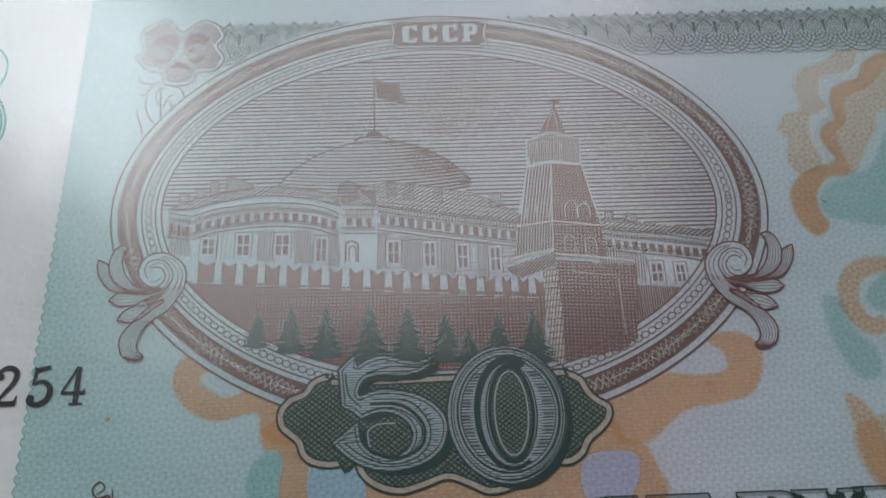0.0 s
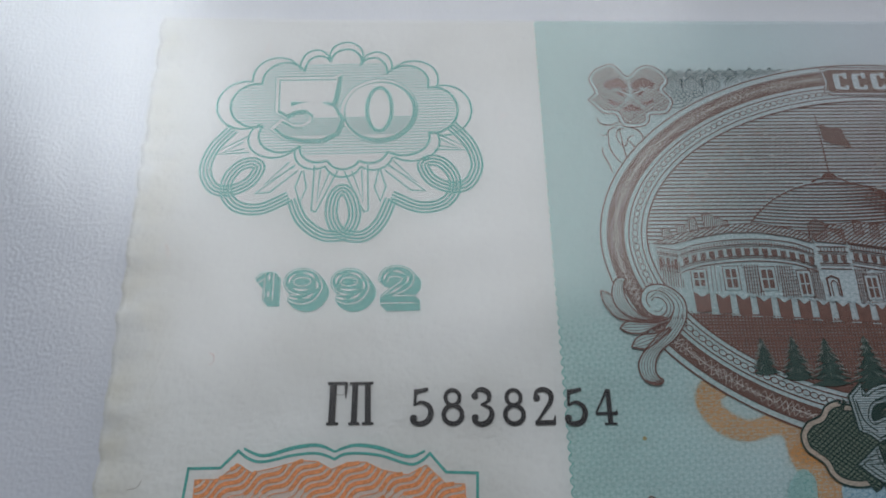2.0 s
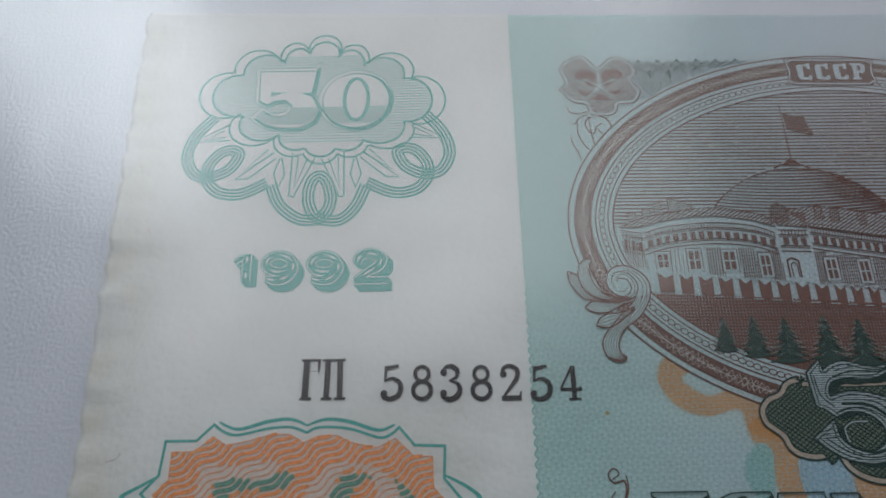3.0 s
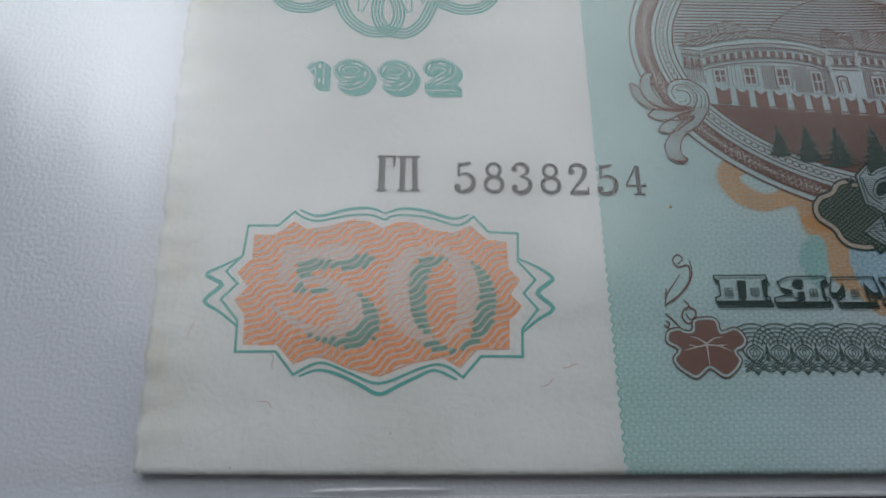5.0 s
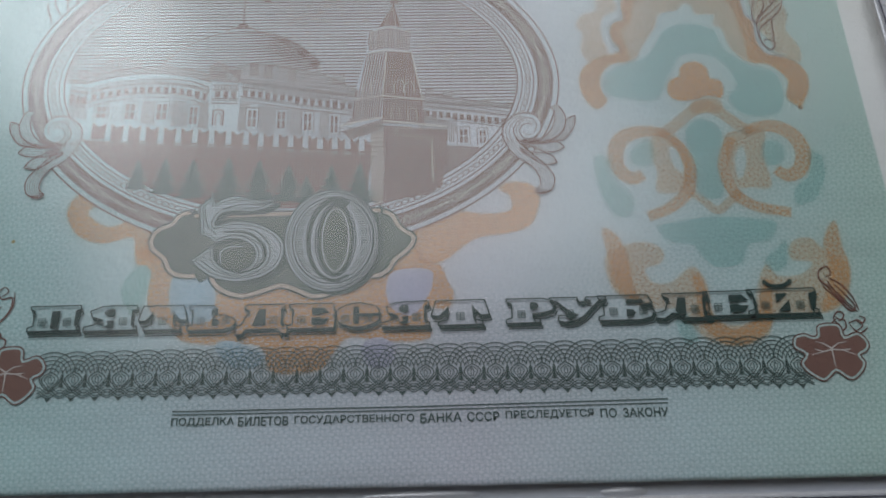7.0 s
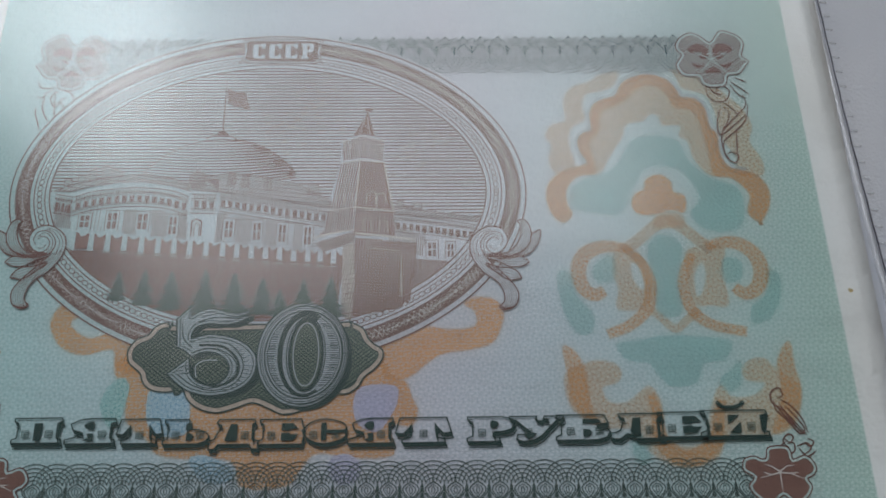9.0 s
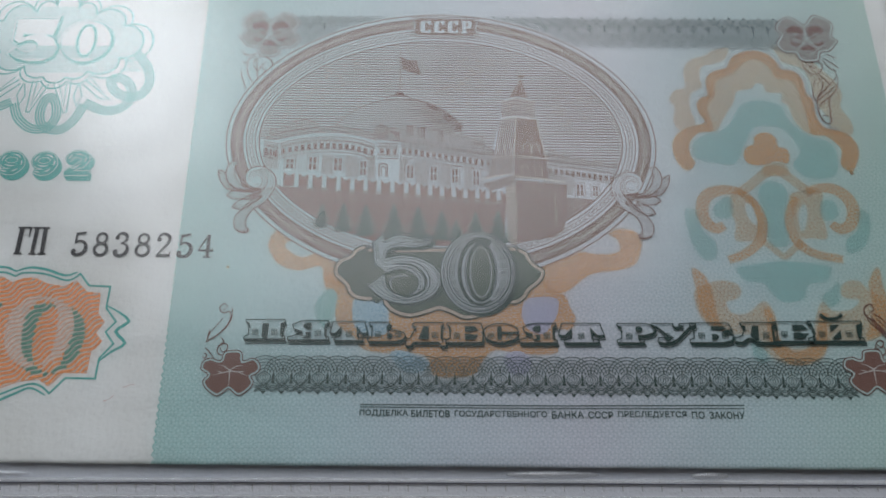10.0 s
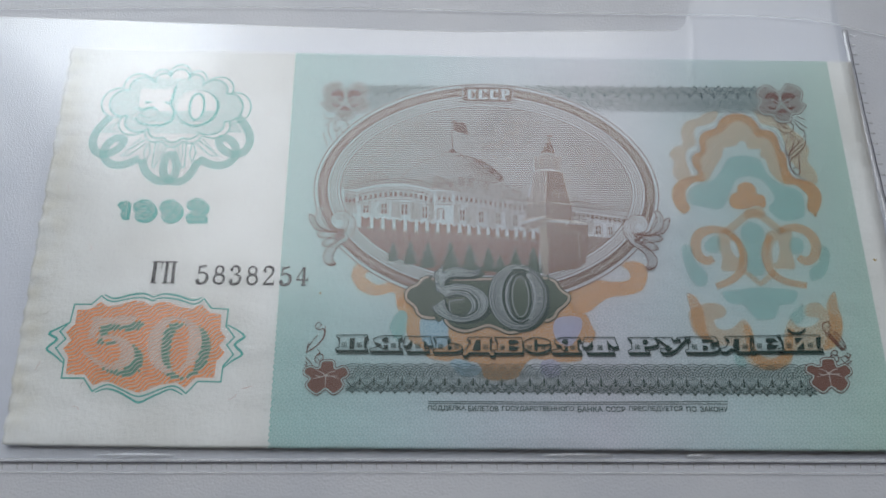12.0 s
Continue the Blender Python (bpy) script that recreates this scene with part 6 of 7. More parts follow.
def dark_clover(parent, dx, dy):
    """Four-leaf clover with a stem leaf at the foot: brown leaves in a pale edge."""
    def f(pts):
        return [(x + dx, y + dy) for x, y in pts]

    edge = catmull([(48.21, 11.84), (48.37, 12.65), (49.04, 12.96), (50.27, 12.94), (50.73, 12.49), (50.88, 11.67), (52.03, 12.03), (52.75, 11.58), (53.06, 10.77), (52.67, 10.13), (52.0, 9.77), (52.35, 9.08), (51.98, 8.3), (51.23, 7.64), (50.62, 7.44), (50.03, 7.77), (49.37, 8.25), (48.63, 7.69), (48.03, 7.39), (47.32, 7.72), (46.48, 8.41), (46.16, 9.21), (46.72, 9.99), (45.88, 10.54), (45.73, 11.08), (46.04, 11.77), (46.98, 12.02), (47.69, 11.74)], 3, True)
    under = Print(8).stroke(f(edge), 0.12, closed=True).part("clover_outline", BROWN, parent, "brown outline of a dark clover")
    Print(7).fill(f(edge)).part("clover_ground", LIGHT, under)
    leaf = inset_ring(edge, 0.27)
    Print(9).fill(f(leaf)).part("clover_leaves", BRICK_DARK, under, "reddish brown netted leaves")
    net = Print(10)
    hatch(net, [f(inset_ring(edge, 0.42))], 0.27, 0.06, 55, (), 0.04, 8)
    net.part("clover_net", BROWN_SOFT, under)
    vein = Print(11)
    for pts in ([(49.35, 10.5), (48.6, 11.0), (47.9, 11.2)], [(49.35, 10.5), (50.1, 11.0), (50.9, 11.1)], [(49.35, 10.4), (48.5, 10.2), (47.3, 9.9)], [(49.35, 10.4), (50.4, 10.3), (51.6, 9.8)], [(49.35, 10.4), (49.36, 9.4), (49.37, 8.6)], [(48.5, 10.2), (47.7, 10.45)], [(50.4, 10.3), (51.2, 10.4)]):
        vein.stroke(f(pts), 0.16, 0.05)
    vein.part("clover_veins", LIGHT_THIN, under)


BRICK_DARK = ink("dark_brick_ink", (0.235, 0.135, 0.112))
GREEN_LACE = ink("lace_green_ink", (0.075, 0.115, 0.108))
BLUE_LACE = ink("lace_blue_green_ink", (0.07, 0.13, 0.145))


def sprig(parent, lines, mat):
    pr = Print(6)
    for pts in lines:
        pr.stroke(catmull(pts, 6), 0.08, mid=0.15)
    pr.part("sprig", mat, parent, "curled brown sprig beside a clover")


# ---- the value in words ----
def glyph(ch):
    """Outline, dark counters and lit windows of a wide slab letter, in a cell one wide and one high."""
    foot_l, foot_r = [(0, 0), (0, 0.14), (0.1, 0.22), (0.1, 0.8), (0.02, 0.88), (0.02, 1)], [(0.98, 1), (1, 0.86), (0.9, 0.78), (0.9, 0.22), (1, 0.14), (1, 0)]
    low_bowl = [(0.5, 0.78), (0.5, 0.60), (0.75, 0.58), (0.94, 0.46), (1, 0.3), (0.93, 0.1), (0.75, 0)]
    lower = [(0.5, 0.44), (0.62, 0.42), (0.67, 0.29), (0.61, 0.15), (0.5, 0.13)]
    return {
        "П": (foot_l + foot_r, [[(0.43, 0.8), (0.60, 0.8), (0.57, 0.10), (0.43, 0.10)], [(0.92, 0.74), (1.0, 0.66), (0.96, 0.2), (0.91, 0.22)]], (0.26, 0.74)),
        "Я": ([(0, 0), (0, 0.16), (0.2, 0.26), (0.34, 0.44), (0.14, 0.56), (0.1, 0.8), (0.3, 0.97), (0.5, 1)] + foot_r, [catmull([(0.36, 0.72), (0.44, 0.86), (0.56, 0.86), (0.56, 0.58), (0.44, 0.58)], 3, True), [(0.42, 0.40), (0.56, 0.42), (0.56, 0.10), (0.34, 0.12), (0.46, 0.24)]], (0.73,)),
        "Т": ([(0.12, 0), (0.12, 0.14), (0.27, 0.22), (0.29, 0.70), (0.14, 0.36), (0, 0.40), (0.08, 1), (0.92, 1), (1, 0.40), (0.86, 0.36), (0.71, 0.70), (0.73, 0.22), (0.88, 0.14), (0.88, 0)], [[(0.20, 0.42), (0.30, 0.82), (0.30, 0.24)], [(0.70, 0.82), (0.82, 0.44), (0.72, 0.24)]], (0.5,)),
        "Ь": (foot_l + [(0.54, 1), (0.57, 0.88)] + low_bowl, [[(0.5, 0.8), (0.62, 0.86), (0.62, 0.62), (0.5, 0.60)], lower], (0.27, 0.8)),
        "Д": ([(0.02, -0.2), (0, 0.14), (0.12, 0.2), (0.26, 0.76), (0.16, 0.86), (0.2, 1), (0.92, 1), (0.94, 0.86), (0.88, 0.8), (0.88, 0.2), (1, 0.14), (1, -0.2), (0.88, -0.18), (0.82, 0), (0.2, 0), (0.14, -0.18)], [[(0.44, 0.82), (0.58, 0.82), (0.58, 0.14), (0.32, 0.14)]], (0.73,)),
        "Е": (foot_l + [(0.94, 1), (1, 0.62), (0.96, 0.5), (1, 0.36), (0.96, 0)], [[(0.5, 0.84), (0.76, 0.84), (0.88, 0.6), (0.72, 0.60), (0.66, 0.54), (0.5, 0.56)], [(0.5, 0.44), (0.66, 0.46), (0.72, 0.40), (0.88, 0.40), (0.76, 0.14), (0.5, 0.14)]], (0.28,)),
        "С": (catmull([(0.5, 1.0), (0.16, 0.84), (0.02, 0.5), (0.16, 0.16), (0.5, 0), (0.86, 0.14), (1, 0.34), (0.97, 0.5), (1, 0.7), (0.86, 0.88)], 4, True), [[(0.42, 0.84), (0.54, 0.86), (0.55, 0.56), (0.97, 0.56), (0.97, 0.44), (0.55, 0.42), (0.54, 0.12), (0.42, 0.14)]], (0.24, 0.76)),
        "Р": ([(0, 0), (0, 0.14), (0.12, 0.22), (0.12, 0.8), (0.02, 0.88), (0.02, 1), (0.74, 1), (0.95, 0.9), (1, 0.7), (0.93, 0.5), (0.75, 0.4), (0.54, 0.38), (0.54, 0.2), (0.68, 0.14), (0.68, 0)], [catmull([(0.5, 0.84), (0.62, 0.82), (0.67, 0.7), (0.61, 0.56), (0.5, 0.54)], 3, True)], (0.31,)),
        "У": ([(0.12, 0.08), (0.14, 0.28), (0.3, 0.28), (0.38, 0.36), (0.12, 0.84), (0, 0.88), (0, 1), (0.5, 1), (0.48, 0.86), (0.59, 0.64), (0.72, 0.86), (0.62, 0.9), (0.65, 1), (1, 1), (0.98, 0.88), (0.86, 0.82), (0.58, 0.22), (0.42, 0.04), (0.25, 0)], [[(0.5, 0.84), (0.59, 0.64), (0.7, 0.85)], [(0.26, 0.22), (0.42, 0.36), (0.5, 0.30), (0.36, 0.08)]], (0.34,)),
        "Б": (foot_l + [(0.9, 1), (0.97, 0.66), (0.84, 0.62)] + low_bowl[2:], [[(0.5, 0.84), (0.78, 0.84), (0.85, 0.68), (0.7, 0.66), (0.5, 0.66)], lower], (0.27, 0.8)),
        "Л": ([(0.05, 0.02), (0, 0.22), (0.14, 0.26), (0.22, 0.34), (0.3, 0.8), (0.2, 0.88), (0.2, 1)] + foot_r + [(0.5, 0), (0.46, 0.14), (0.34, 0.2), (0.2, 0)], [[(0.46, 0.84), (0.6, 0.84), (0.58, 0.10), (0.5, 0.12), (0.40, 0.30)]], (0.75,)),
        "Й": (foot_l + foot_r, [[(0.42, 0.82), (0.6, 0.82), (0.42, 0.46)], [(0.6, 0.56), (0.6, 0.12), (0.42, 0.12)], [(0.92, 0.74), (1.0, 0.66), (0.96, 0.2), (0.91, 0.22)]], (0.26, 0.75)),
    }[ch]


def value_words(parent):
    spec = list(zip("ПЯТЬДЕСЯТ", [(51.4, 14.45), (56.84, 14.33), (62.03, 14.26), (66.82, 14.15), (71.48, 14.05), (76.55, 13.99), (81.03, 14), (85.63, 13.96), (90.58, 13.96)], [(55.98, 17), (61.48, 16.87), (66.31, 16.76), (71.09, 16.65), (76.09, 16.59), (80.74, 16.55), (85.03, 16.51), (89.86, 16.51), (95.76, 16.5)]))
    spec += list(zip("РУБЛЕЙ", [(97.78, 13.97), (102.2, 13.92), (106.87, 13.99), (112.19, 14.04), (117.17, 14.16), (121.67, 14.18)], [(102.21, 16.47), (107.22, 16.47), (111.88, 16.54), (117.26, 16.59), (121.82, 16.67), (127.94, 16.77)]))
    for ch, (x0, y0), (x1, y1) in spec:
        w, h = (x1 - x0) * 1.10, y1 - y0 - 0.05
        x0, y0 = x0 - 0.10 * w - 0.15, y0 - 0.04

        def put(pts, dx=0.0, dy=0.0):
            return [(x0 + a * w + dx, y0 + b * h + dy) for a, b in pts]

        outline, counters, windows = glyph(ch)
        rim, dark, inside_dark, grid = Print(11), Print(12), Print(14), Print(14)
        ring = put(outline)
        turn = sum(a[0] * b[1] - b[0] * a[1] for a, b in zip(ring, ring[1:] + ring[:1]))
        for a, b in zip(ring, ring[1:] + ring[:1]):
            if turn < 0:
                a, b = b, a
            # the thickness of the letter shows on the sides that face down and to the right
            if (b[1] - a[1]) * 0.15 + (b[0] - a[0]) * 0.38 > 0.01:
                dark.fill([a, b, (b[0] + 0.15, b[1] - 0.38), (a[0] + 0.15, a[1] - 0.38)])
                rim.stroke([(a[0] + 0.2, a[1] - 0.55), (b[0] + 0.2, b[1] - 0.55)], 0.10)
        edge = Print(15).stroke(ring, 0.135, closed=True)
        for ring in counters:
            inside_dark.fill(put(ring))
        for wx in windows:
            cx, cy = x0 + wx * w, y0 + 0.36 * h
            for k in range(5):
                grid.stroke([(cx - 0.36, cy + 0.17 * (k - 2)), (cx + 0.36, cy + 0.17 * (k - 2))], 0.075)
            for k in (-0.36, 0.0, 0.36):
                grid.stroke([(cx + k, cy - 0.36), (cx + k, cy + 0.36)], 0.06)
        if ch == "Й":
            cap = put(catmull([(0.30, 1.30), (0.38, 1.14), (0.55, 1.14), (0.66, 1.30)], 5))
            edge.stroke(cap, 0.36)
            edge.stroke(arc(*cap[0], 0.16, 0.16, n=10), 0.16)
            edge.stroke(arc(*cap[-1], 0.16, 0.16, n=10), 0.16)
        letter = edge.part("letter", GREEN, parent, "slab letter with a dark green shadow")
        rim.part("shadow_line", GREEN, letter)
        dark.part("shadow", GREEN, letter)
        inside_dark.part("counter", GREEN, letter)
        grid.part("grid", GREEN_SOFT, letter)


def imprint(parent):
    (ax, ay), (bx, by) = [(65.45, 4.98), (111.7, 4.66)]
    rules = Print(6)
    for pts, w in (([(65.47, 6.38), (88.44, 6.21), (111.91, 6.28)], 0.09), ([(65.5, 6.07), (88.43, 5.89), (111.86, 5.91)], 0.09)):
        rules.stroke(pts, w)
    rules.part("double_rule", GREEN_SOFT, parent, "double dark green rule")
    words = "ПОДДЕЛКА БИЛЕТОВ ГОСУДАРСТВЕННОГО БАНКА СССР ПРЕСЛЕДУЕТСЯ ПО ЗАКОНУ".split()
    ends = [(65.46, 4.93), (71.32, 4.87), (71.69, 4.86), (76.35, 4.83), (76.92, 4.81), (88.05, 4.71), (88.62, 4.69), (92.46, 4.74), (92.99, 4.72), (95.99, 4.69), (96.57, 4.73), (104.79, 4.7), (105.42, 4.68), (106.95, 4.69), (107.53, 4.68), (111.75, 4.66)]
    for k, wd in enumerate(words):
        (x0, y0), (x1, y1) = ends[2 * k], ends[2 * k + 1]
        Print(6).words(wd, x0, y0, x1 - x0, 0.86, 0.012, (y1 - y0) / (x1 - x0)).part("word", GREEN_SOFT, parent)


underprint(note)
oval_frame(note)
view(note)
for i, ((x, y), (_, yb), w) in enumerate(zip([(59.51, 32.71), (62.35, 32.85), (65.29, 32.63), (69, 32.74), (72.22, 32.31), (75.32, 31.68), (77.21, 30.22), (79.76, 31.5), (82.75, 31.69)], [(59.78, 29.54), (62.49, 28.95), (65.38, 28.36), (68.99, 28.02), (72.13, 28), (75.17, 27.78), (77.08, 27.52), (79.51, 27.42), (82.4, 27.31)], (2.3, 2.9, 3.4, 3.6, 3.7, 3.2, 2.4, 3.0, 3.6))):
    pine(note, x, yb, y - yb, w * 1.18, 20 + i)
for flip in (False, True):
    volute(note, flip)
cartouche(note)
big_figures(note)
lace(note, (52.5, 12.35), (125.9, 12.0), (52.5, 7.98), (125.9, 7.28), 33, lambda p: True, GREEN_LACE, False, "dark green lace border below the words")
lace(note, (54.0, 57.75), (124.4, 56.6), (54.0, 62.35), (124.4, 61.55), 33, lambda p: not in_oval(p, -0.2), BLUE_LACE, True, "dark blue-green lace border at the head")
dark_clover(note, 0.0, 0.0)
dark_clover(note, 78.85, 0.12)
pale_clover(note, False)
pale_clover(note, True)
sprig(note, ([(47.67, 18.08), (48.25, 18.58), (47.78, 19.03), (47.3, 18.47), (47.74, 17.81), (48.69, 17.91), (48.63, 16.54), (47.59, 15.19), (46.48, 14.4), (46.09, 14.13), (46.41, 15.2), (47.2, 16.28), (47.82, 17.09)], [(48.87, 18.47), (48.91, 17.09), (48.17, 15.73), (46.73, 14.4)], [(46.37, 15.74), (46.15, 14.67)], [(45.74, 12.29), (46.06, 12.03), (46.26, 12.45), (45.93, 12.66)], [(46, 13.34), (46.55, 12.81), (47.22, 12.02)], [(47.89, 13.33), (48.18, 12.8), (48.72, 13.06), (48.7, 13.7), (47.95, 13.86), (47.5, 13.07), (47.93, 12.44), (48.97, 12.64), (49.23, 13.06)], [(47.79, 14.66), (48.24, 14.12), (47.92, 13.59)]), BROWN)
sprig(note, ([(128.71, 17.71), (128.77, 16.75), (129.66, 15.77), (130.81, 14.32), (131.38, 14.78), (130.66, 15.98), (129.79, 17.08)], [(129.14, 17.46), (129.95, 16), (130.95, 14.43)], [(129.24, 13.53), (128.53, 12.85), (129.12, 12.26), (130.01, 12.58), (130.04, 13.4), (129.44, 13.3)], [(130.33, 13.04), (131.34, 13.37), (131.69, 12.78), (130.88, 12.22)], [(129.03, 17.83), (129.69, 18.18), (129.41, 18.92), (128.54, 18.45), (128.53, 17.42), (129.68, 16.49), (130.64, 15.27), (131.5, 14.19)], [(129.42, 17.7), (130.39, 17.07), (131.32, 15.73), (131.65, 14.36)], [(128.9, 17.11), (129.84, 15.76), (131.32, 14.19)], [(129.18, 13.83), (129.69, 13.41), (130.1, 13.98), (129.55, 14.23), (129.01, 13.54), (129.58, 12.83)], [(131.16, 13.37), (131.68, 13.01), (132.07, 13.47), (131.54, 13.77)], [(130.48, 12.92), (131.19, 12.04), (132.18, 12.59)]), BROWN)
sprig(note, ([(46.69, 56.86), (47.06, 56.0), (48.06, 55.83), (48.84, 56.12)], [(46.82, 54.73), (47.54, 54.58), (47.85, 55.2), (48.88, 55.79)], [(47.76, 54.57), (47.68, 53.31), (48.19, 52.04), (48.68, 51.4)], [(46.99, 53.21), (46.97, 52.4), (47.48, 51.15), (47.69, 50.23)], [(48.46, 54.54), (48.83, 53.57), (49.39, 53.36), (49.69, 54.17), (50.35, 54.58)], [(49.71, 55.63), (50.73, 55.2), (51.23, 54.41), (51.08, 53.66)], [(48.91, 55.47), (49.23, 52.31), (49.53, 51.98)], [(49.71, 53.98), (50.21, 53.2), (50.15, 52.7)], [(48.48, 54.41), (48.78, 55.16), (49.46, 55.38)]), BROWN_SOFT)
sprig(note, ([(126.48, 54.66), (126.5, 53.45), (127.36, 52.56), (128.57, 52.77), (129.12, 53.87), (128.45, 54.65), (127.58, 54.1), (127.75, 53.22)], [(126.89, 54.77), (127.15, 53.88), (128.27, 53.44)], [(129.42, 55.2), (130.73, 54.08), (131.42, 53.42)], [(129.27, 54.87), (130.14, 53.43), (130.96, 52.98)], [(129.99, 55.76), (131.37, 55.08)], [(130.63, 53.42), (130.82, 52.1), (129.87, 51.01), (128.6, 49.72), (127.52, 48.32), (127.4, 46.18), (127.92, 45.11)], [(131.02, 52.1), (130.52, 50.14), (129.12, 48.63), (127.8, 47.57), (127.45, 46.5)], [(127.7, 51.57), (127.14, 49.73), (127.31, 48.21), (129.04, 49.39), (130.62, 50.79)], [(128.05, 51.9), (128.7, 51.02), (128.31, 49.72), (127.6, 48.86)], [(129.25, 48.85), (129.03, 46.7), (128.96, 45.64)], [(127.48, 46.71), (127.66, 45.33), (128.52, 44.58), (129.03, 45.43), (128.34, 45.96), (127.71, 45.65)], [(128.31, 52.34), (129.17, 51.56), (129.64, 50.8)]), BROWN)
value_words(note)
imprint(note)


def stains(parent):
    for (x, y), r, mat, nm in (([(47.77, 23.92)][0], 0.22, YELLOW, "stain"), ([(138.8, 29.23)][0], 0.28, YELLOW, "stain"), ([(96.66, 25.01)][0], 0.11, SPECK, "speck"), ([(109.54, 40.81)][0], 0.12, SPECK, "speck"), ([(124.85, 25.11)][0], 0.13, SPECK, "speck"), ([(21.26, 2.96)][0], 0.06, SPECK, "speck"), ([(7.99, 0.31)][0], 0.07, SPECK, "speck")):
        rnd = random.Random(int(x * 10))
        Print(4).fill([(x + r * rnd.uniform(0.7, 1.3) * math.cos(a), y + r * rnd.uniform(0.6, 1.1) * math.sin(a)) for a in (2 * math.pi * i / 10 for i in range(10))]).part(nm, mat, parent)


stains(note)


# ---- the clear pocket over the note ----
def seam_x(y):
    return 142.9 - 0.045 * (y - 30.0) + 0.0006 * (y - 40) ** 2


def mouth_y(x):
    """The front sheet's upper edge: it sinks slowly along the note and rises again past the crease."""
    t = min(1.0, max(0.0, (x - 111.0) / 4.0))
    return max(73.45, 76.65 - 0.0462 * x) + 8.0 * t * t * (3 - 2 * t)


def film_z(x, y):
    """The front sheet lies over the note and dips to the welds below and beside it."""
    d = min(1.0, max(0.0, (y + 2.3) / 2.6))
    e = min(1.0, max(0.0, (seam_x(y) - x) / 2.2))
    s = (d * (2 - d)) * (e * (2 - e))
    crease = 0.055 * math.exp(-((x - 113.6 + 0.0225 * (y - 72.5) ** 2) / 0.55) ** 2) * min(1.0, max(0.0, (y - 60) / 8))
    return -1.0 + 1.36 * s + crease


def tube(name, pts, r, mat, parent, label="", sides=8, flat=1.0):
    """A bead of plastic along a line of (x, y, z) in mm."""
    verts, faces = [], []
    q = [Vector(p) for p in pts]
    for i, p in enumerate(q):
        t = (q[min(i + 1, len(q) - 1)] - q[max(i - 1, 0)]).normalized()
        side = t.cross(Vector((0, 0, 1))).normalized()
        up = side.cross(t)
        for k in range(sides):
            a = 2 * math.pi * k / sides
            v = p + side * (r * math.cos(a)) + up * (r * flat * math.sin(a))
            verts.append(tuple(v / 1000))
    for i in range(len(q) - 1):
        for k in range(sides):
            a, b = i * sides + k, i * sides + (k + 1) % sides
            faces.append((a, b, b + sides, a + sides))
    faces.append(tuple(range(sides - 1, -1, -1)))
    faces.append(tuple(range(len(verts) - sides, len(verts))))
    return mesh_object(name, verts, faces, mat, parent, label, True)


def blister(name, c, rx, ry, h, mat, parent, label=""):
    """A long low bubble of film."""
    verts, faces, n, m = [], [], 28, 7
    for j in range(m):
        e = math.pi / 2 * j / (m - 1)
        for i in range(n):
            a = 2 * math.pi * i / n
            verts.append(((c[0] + rx * math.cos(e) * math.cos(a)) / 1000, (c[1] + ry * math.cos(e) * math.sin(a)) / 1000, (c[2] + h * math.sin(e)) / 1000))
    for j in range(m - 1):
        for i in range(n):
            a, b = j * n + i, j * n + (i + 1) % n
            faces.append((a, b, b + n, a + n))
    return mesh_object(name, verts, faces, mat, parent, label, True)


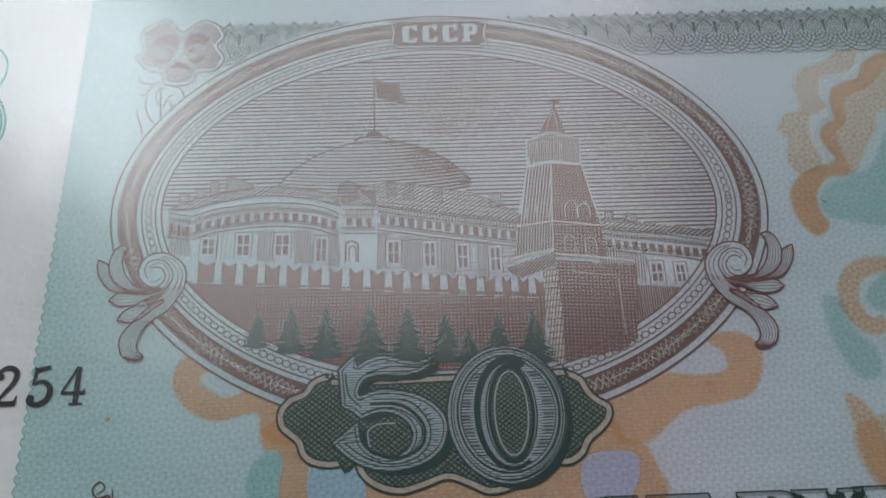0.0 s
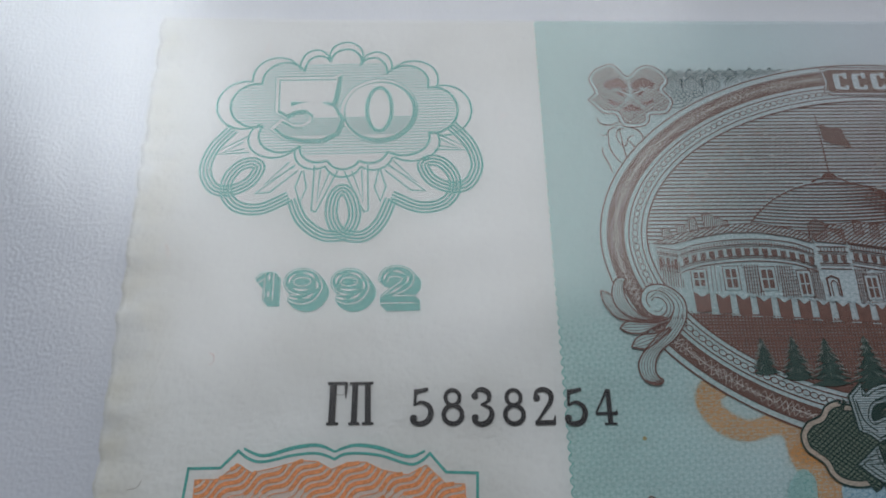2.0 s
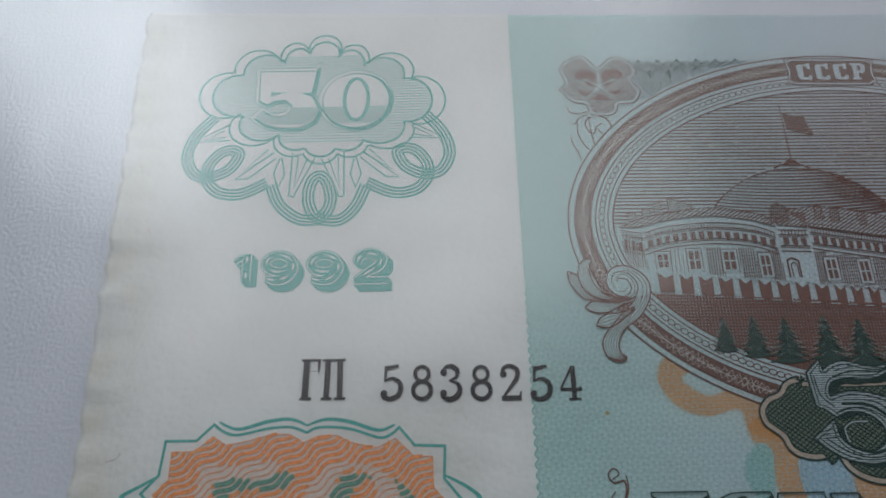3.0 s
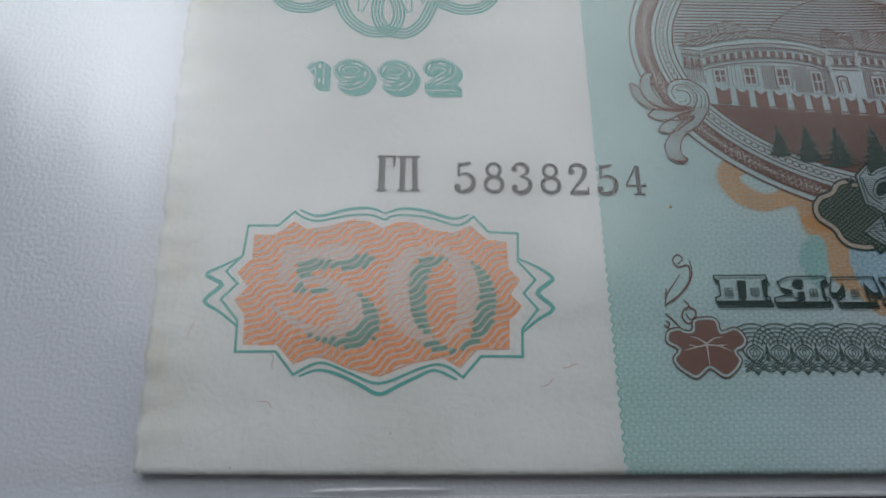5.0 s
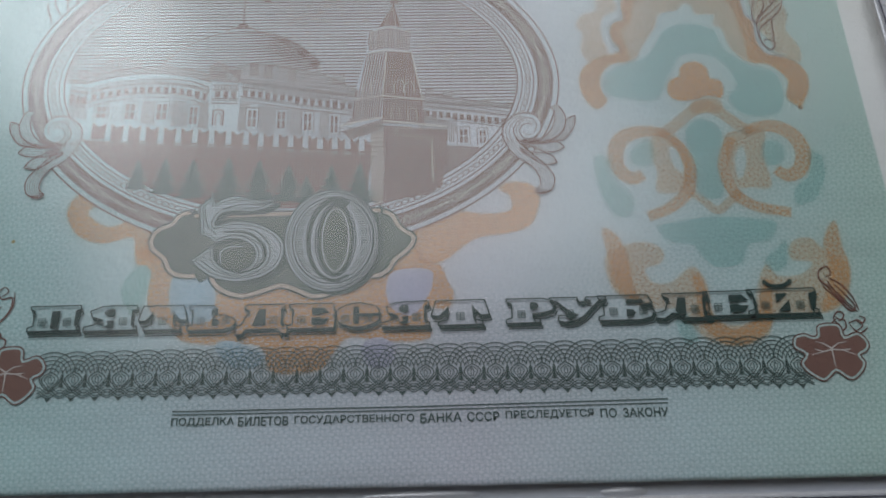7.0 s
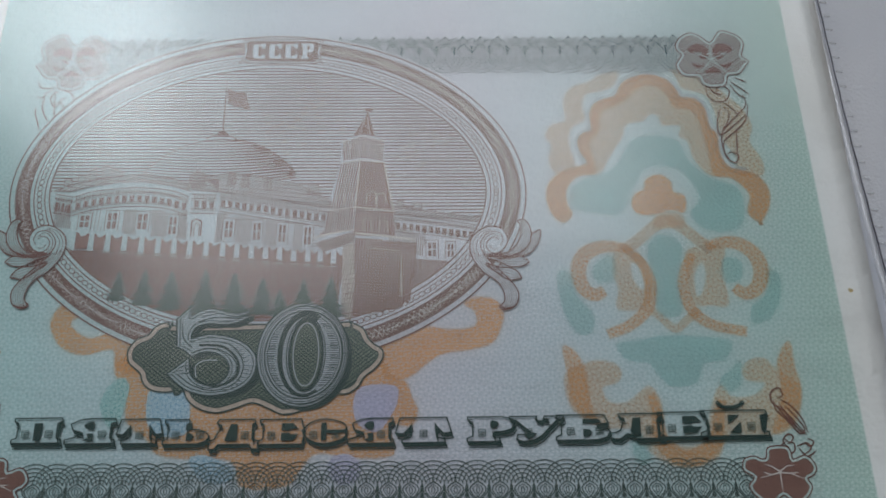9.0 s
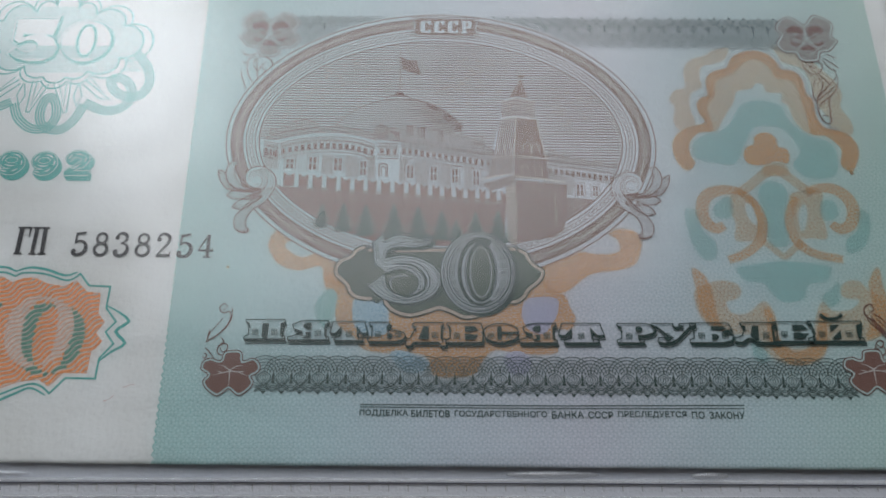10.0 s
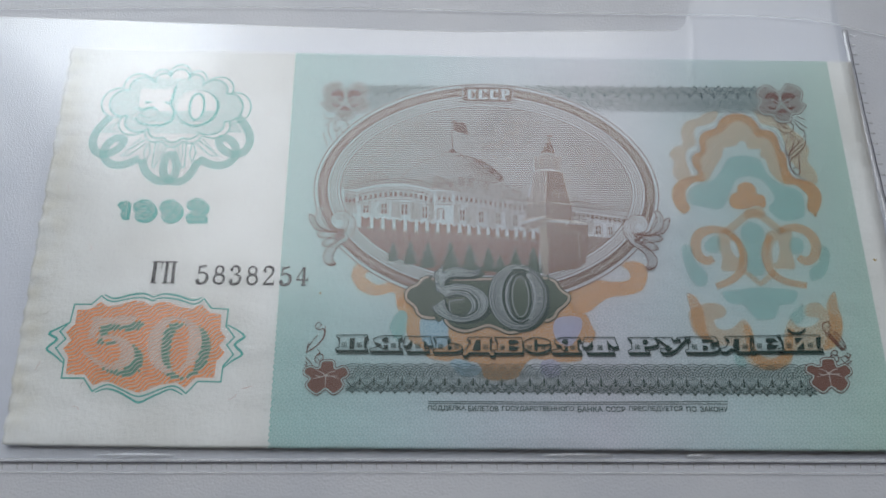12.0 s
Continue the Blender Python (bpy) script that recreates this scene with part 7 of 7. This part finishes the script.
def pocket():
    sleeve = tagged(new("plastic_sleeve"), "clear plastic album pocket with welded seams over the banknote", "plastic sleeve")
    ys = [-2.3 + 0.2 * i for i in range(18)] + [1.6 + 2.0 * i for i in range(30)] + [60.6 + 1.0 * i for i in range(19)] + [79.4]
    us = [-40 + 4.0 * i for i in range(37)] + [107.0 + 0.25 * i for i in range(40)] + [118 + 4 * i for i in range(5)] + [136.5 + 0.5 * i for i in range(9)]
    verts, faces = [], []
    for y in ys:
        for u in us:
            x = u + (seam_x(y) - 140.5) * max(0.0, (u - 60) / 80.5)
            yy = y if y < 66 else 66 + (y - 66) * (mouth_y(x) - 66) / 13.4
            verts.append((x / 1000, yy / 1000, film_z(x, yy) / 1000))
    w = len(us)
    for j in range(len(ys) - 1):
        for i in range(w - 1):
            a = j * w + i
            faces.append((a, a + 1, a + w + 1, a + w))
    ob = mesh_object("film", verts, faces, FILM, sleeve, "clear glossy plastic film", True)
    ob.visible_shadow = False
    # bottom weld: bead and pressed teeth; a dark tube imitates the groove's shade
    low = [(x, -2.05 - 0.004 * max(0, x - 60) + 0.004 * max(0, 20 - x) * 1.0, -0.72) for x in range(-40, 146, 3)]
    tube("weld_bead", [(x, y - 0.25, z + 0.12) for x, y, z in low], 0.22, CLEAR, sleeve, "glossy clear bottom weld", 10, 0.7)
    tube("weld_groove_shade", [(x, y - 0.60, z - 0.12) for x, y, z in low], 0.085, GROOVE_SHADE, sleeve, "dark line imitating the shade in the bottom weld's groove", 6)
    for k in range(80):
        x = -39 + 2.3 * k
        tube("weld_tooth", [(x, -2.75 - 0.003 * max(0, x), -0.95), (x + 0.05, -3.6, -1.0)], 0.08, CLEAR, sleeve, "", 5, 0.9)
    tube("lower_lip", [(x, y - 2.1, z - 0.2) for x, y, z in low], 0.12, CLEAR, sleeve, "clear lower lip of the weld", 6, 0.6)
    for cx, rx, cy in ((20.5, 6.2, -1.62), (88.5, 5.5, -1.75), (107, 2.2, -1.9)):
        blister("film_bubble", (cx, cy, -0.62), rx, 0.5, 0.42, BUBBLE, sleeve, "bright bubble in the film by the weld")
    # side weld, its groove's shade again drawn as a dark tube
    side = [(seam_x(y) + 0.03 * math.sin(y * 1.3), y, -0.72) for y in [-2.0 + 1.0 * i for i in range(77)]]
    tube("side_bead", side, 0.34, BUBBLE, sleeve, "glossy clear side weld", 10, 0.7)
    tube("side_groove_shade", [(x + 0.62, y, z - 0.05) for x, y, z in side], 0.09, GROOVE_SHADE, sleeve, "dark line imitating the shade in the side weld's groove", 6)
    for k in range(38):
        y = -1 + 2.0 * k
        tube("side_tooth", [(seam_x(y) + 0.9, y, -0.95), (seam_x(y) + 1.7, y - 0.1, -0.95)], 0.13, CLEAR, sleeve, "", 5, 0.9)
    # mouth of the pocket
    top = [(*p, 0.0) for p in catmull([(-60, 79.5), (-15, 80.4), (38, 80.6), (90, 79.2), (111, 78.7), (134, 77.7), (150, 73.8), (170, 70)], 8)]
    tube("mouth_edge", [(x, mouth_y(x), film_z(x, mouth_y(x))) for x in range(-40, 112)], 0.06, CLEAR, sleeve, "clear edge at the pocket's mouth", 8, 0.8)
    tube("mouth_fold", [(x, y - 0.6 - 0.004 * x, -0.75) for x, y, z in top], 0.12, CLEAR, sleeve, "faint fold below the pocket's mouth", 8, 0.4)


def clear_plastic():
    n = Nodes("clear_plastic")
    n.set(base_color=(0.88, 0.90, 0.94), roughness=0.12)
    n.bsdf.inputs["Alpha"].default_value = 0.26
    n.bsdf.inputs["Specular IOR Level"].default_value = 0.9
    n.bump(n.noise(0.8, 3.0), 0.5, 0.0003)
    return n.mat


CLEAR = clear_plastic()
BUBBLE = clear_plastic()
BUBBLE.name = "stretched_film"
BUBBLE.node_tree.nodes["Principled BSDF"].inputs["Roughness"].default_value = 0.3
BUBBLE.node_tree.nodes["Principled BSDF"].inputs["Metallic"].default_value = 0.5
# near-black colour standing in for shade inside the weld grooves
GROOVE_SHADE = plain("groove_shadow", (0.10, 0.10, 0.13), 0.35, 0.3, 0.3)
pocket()
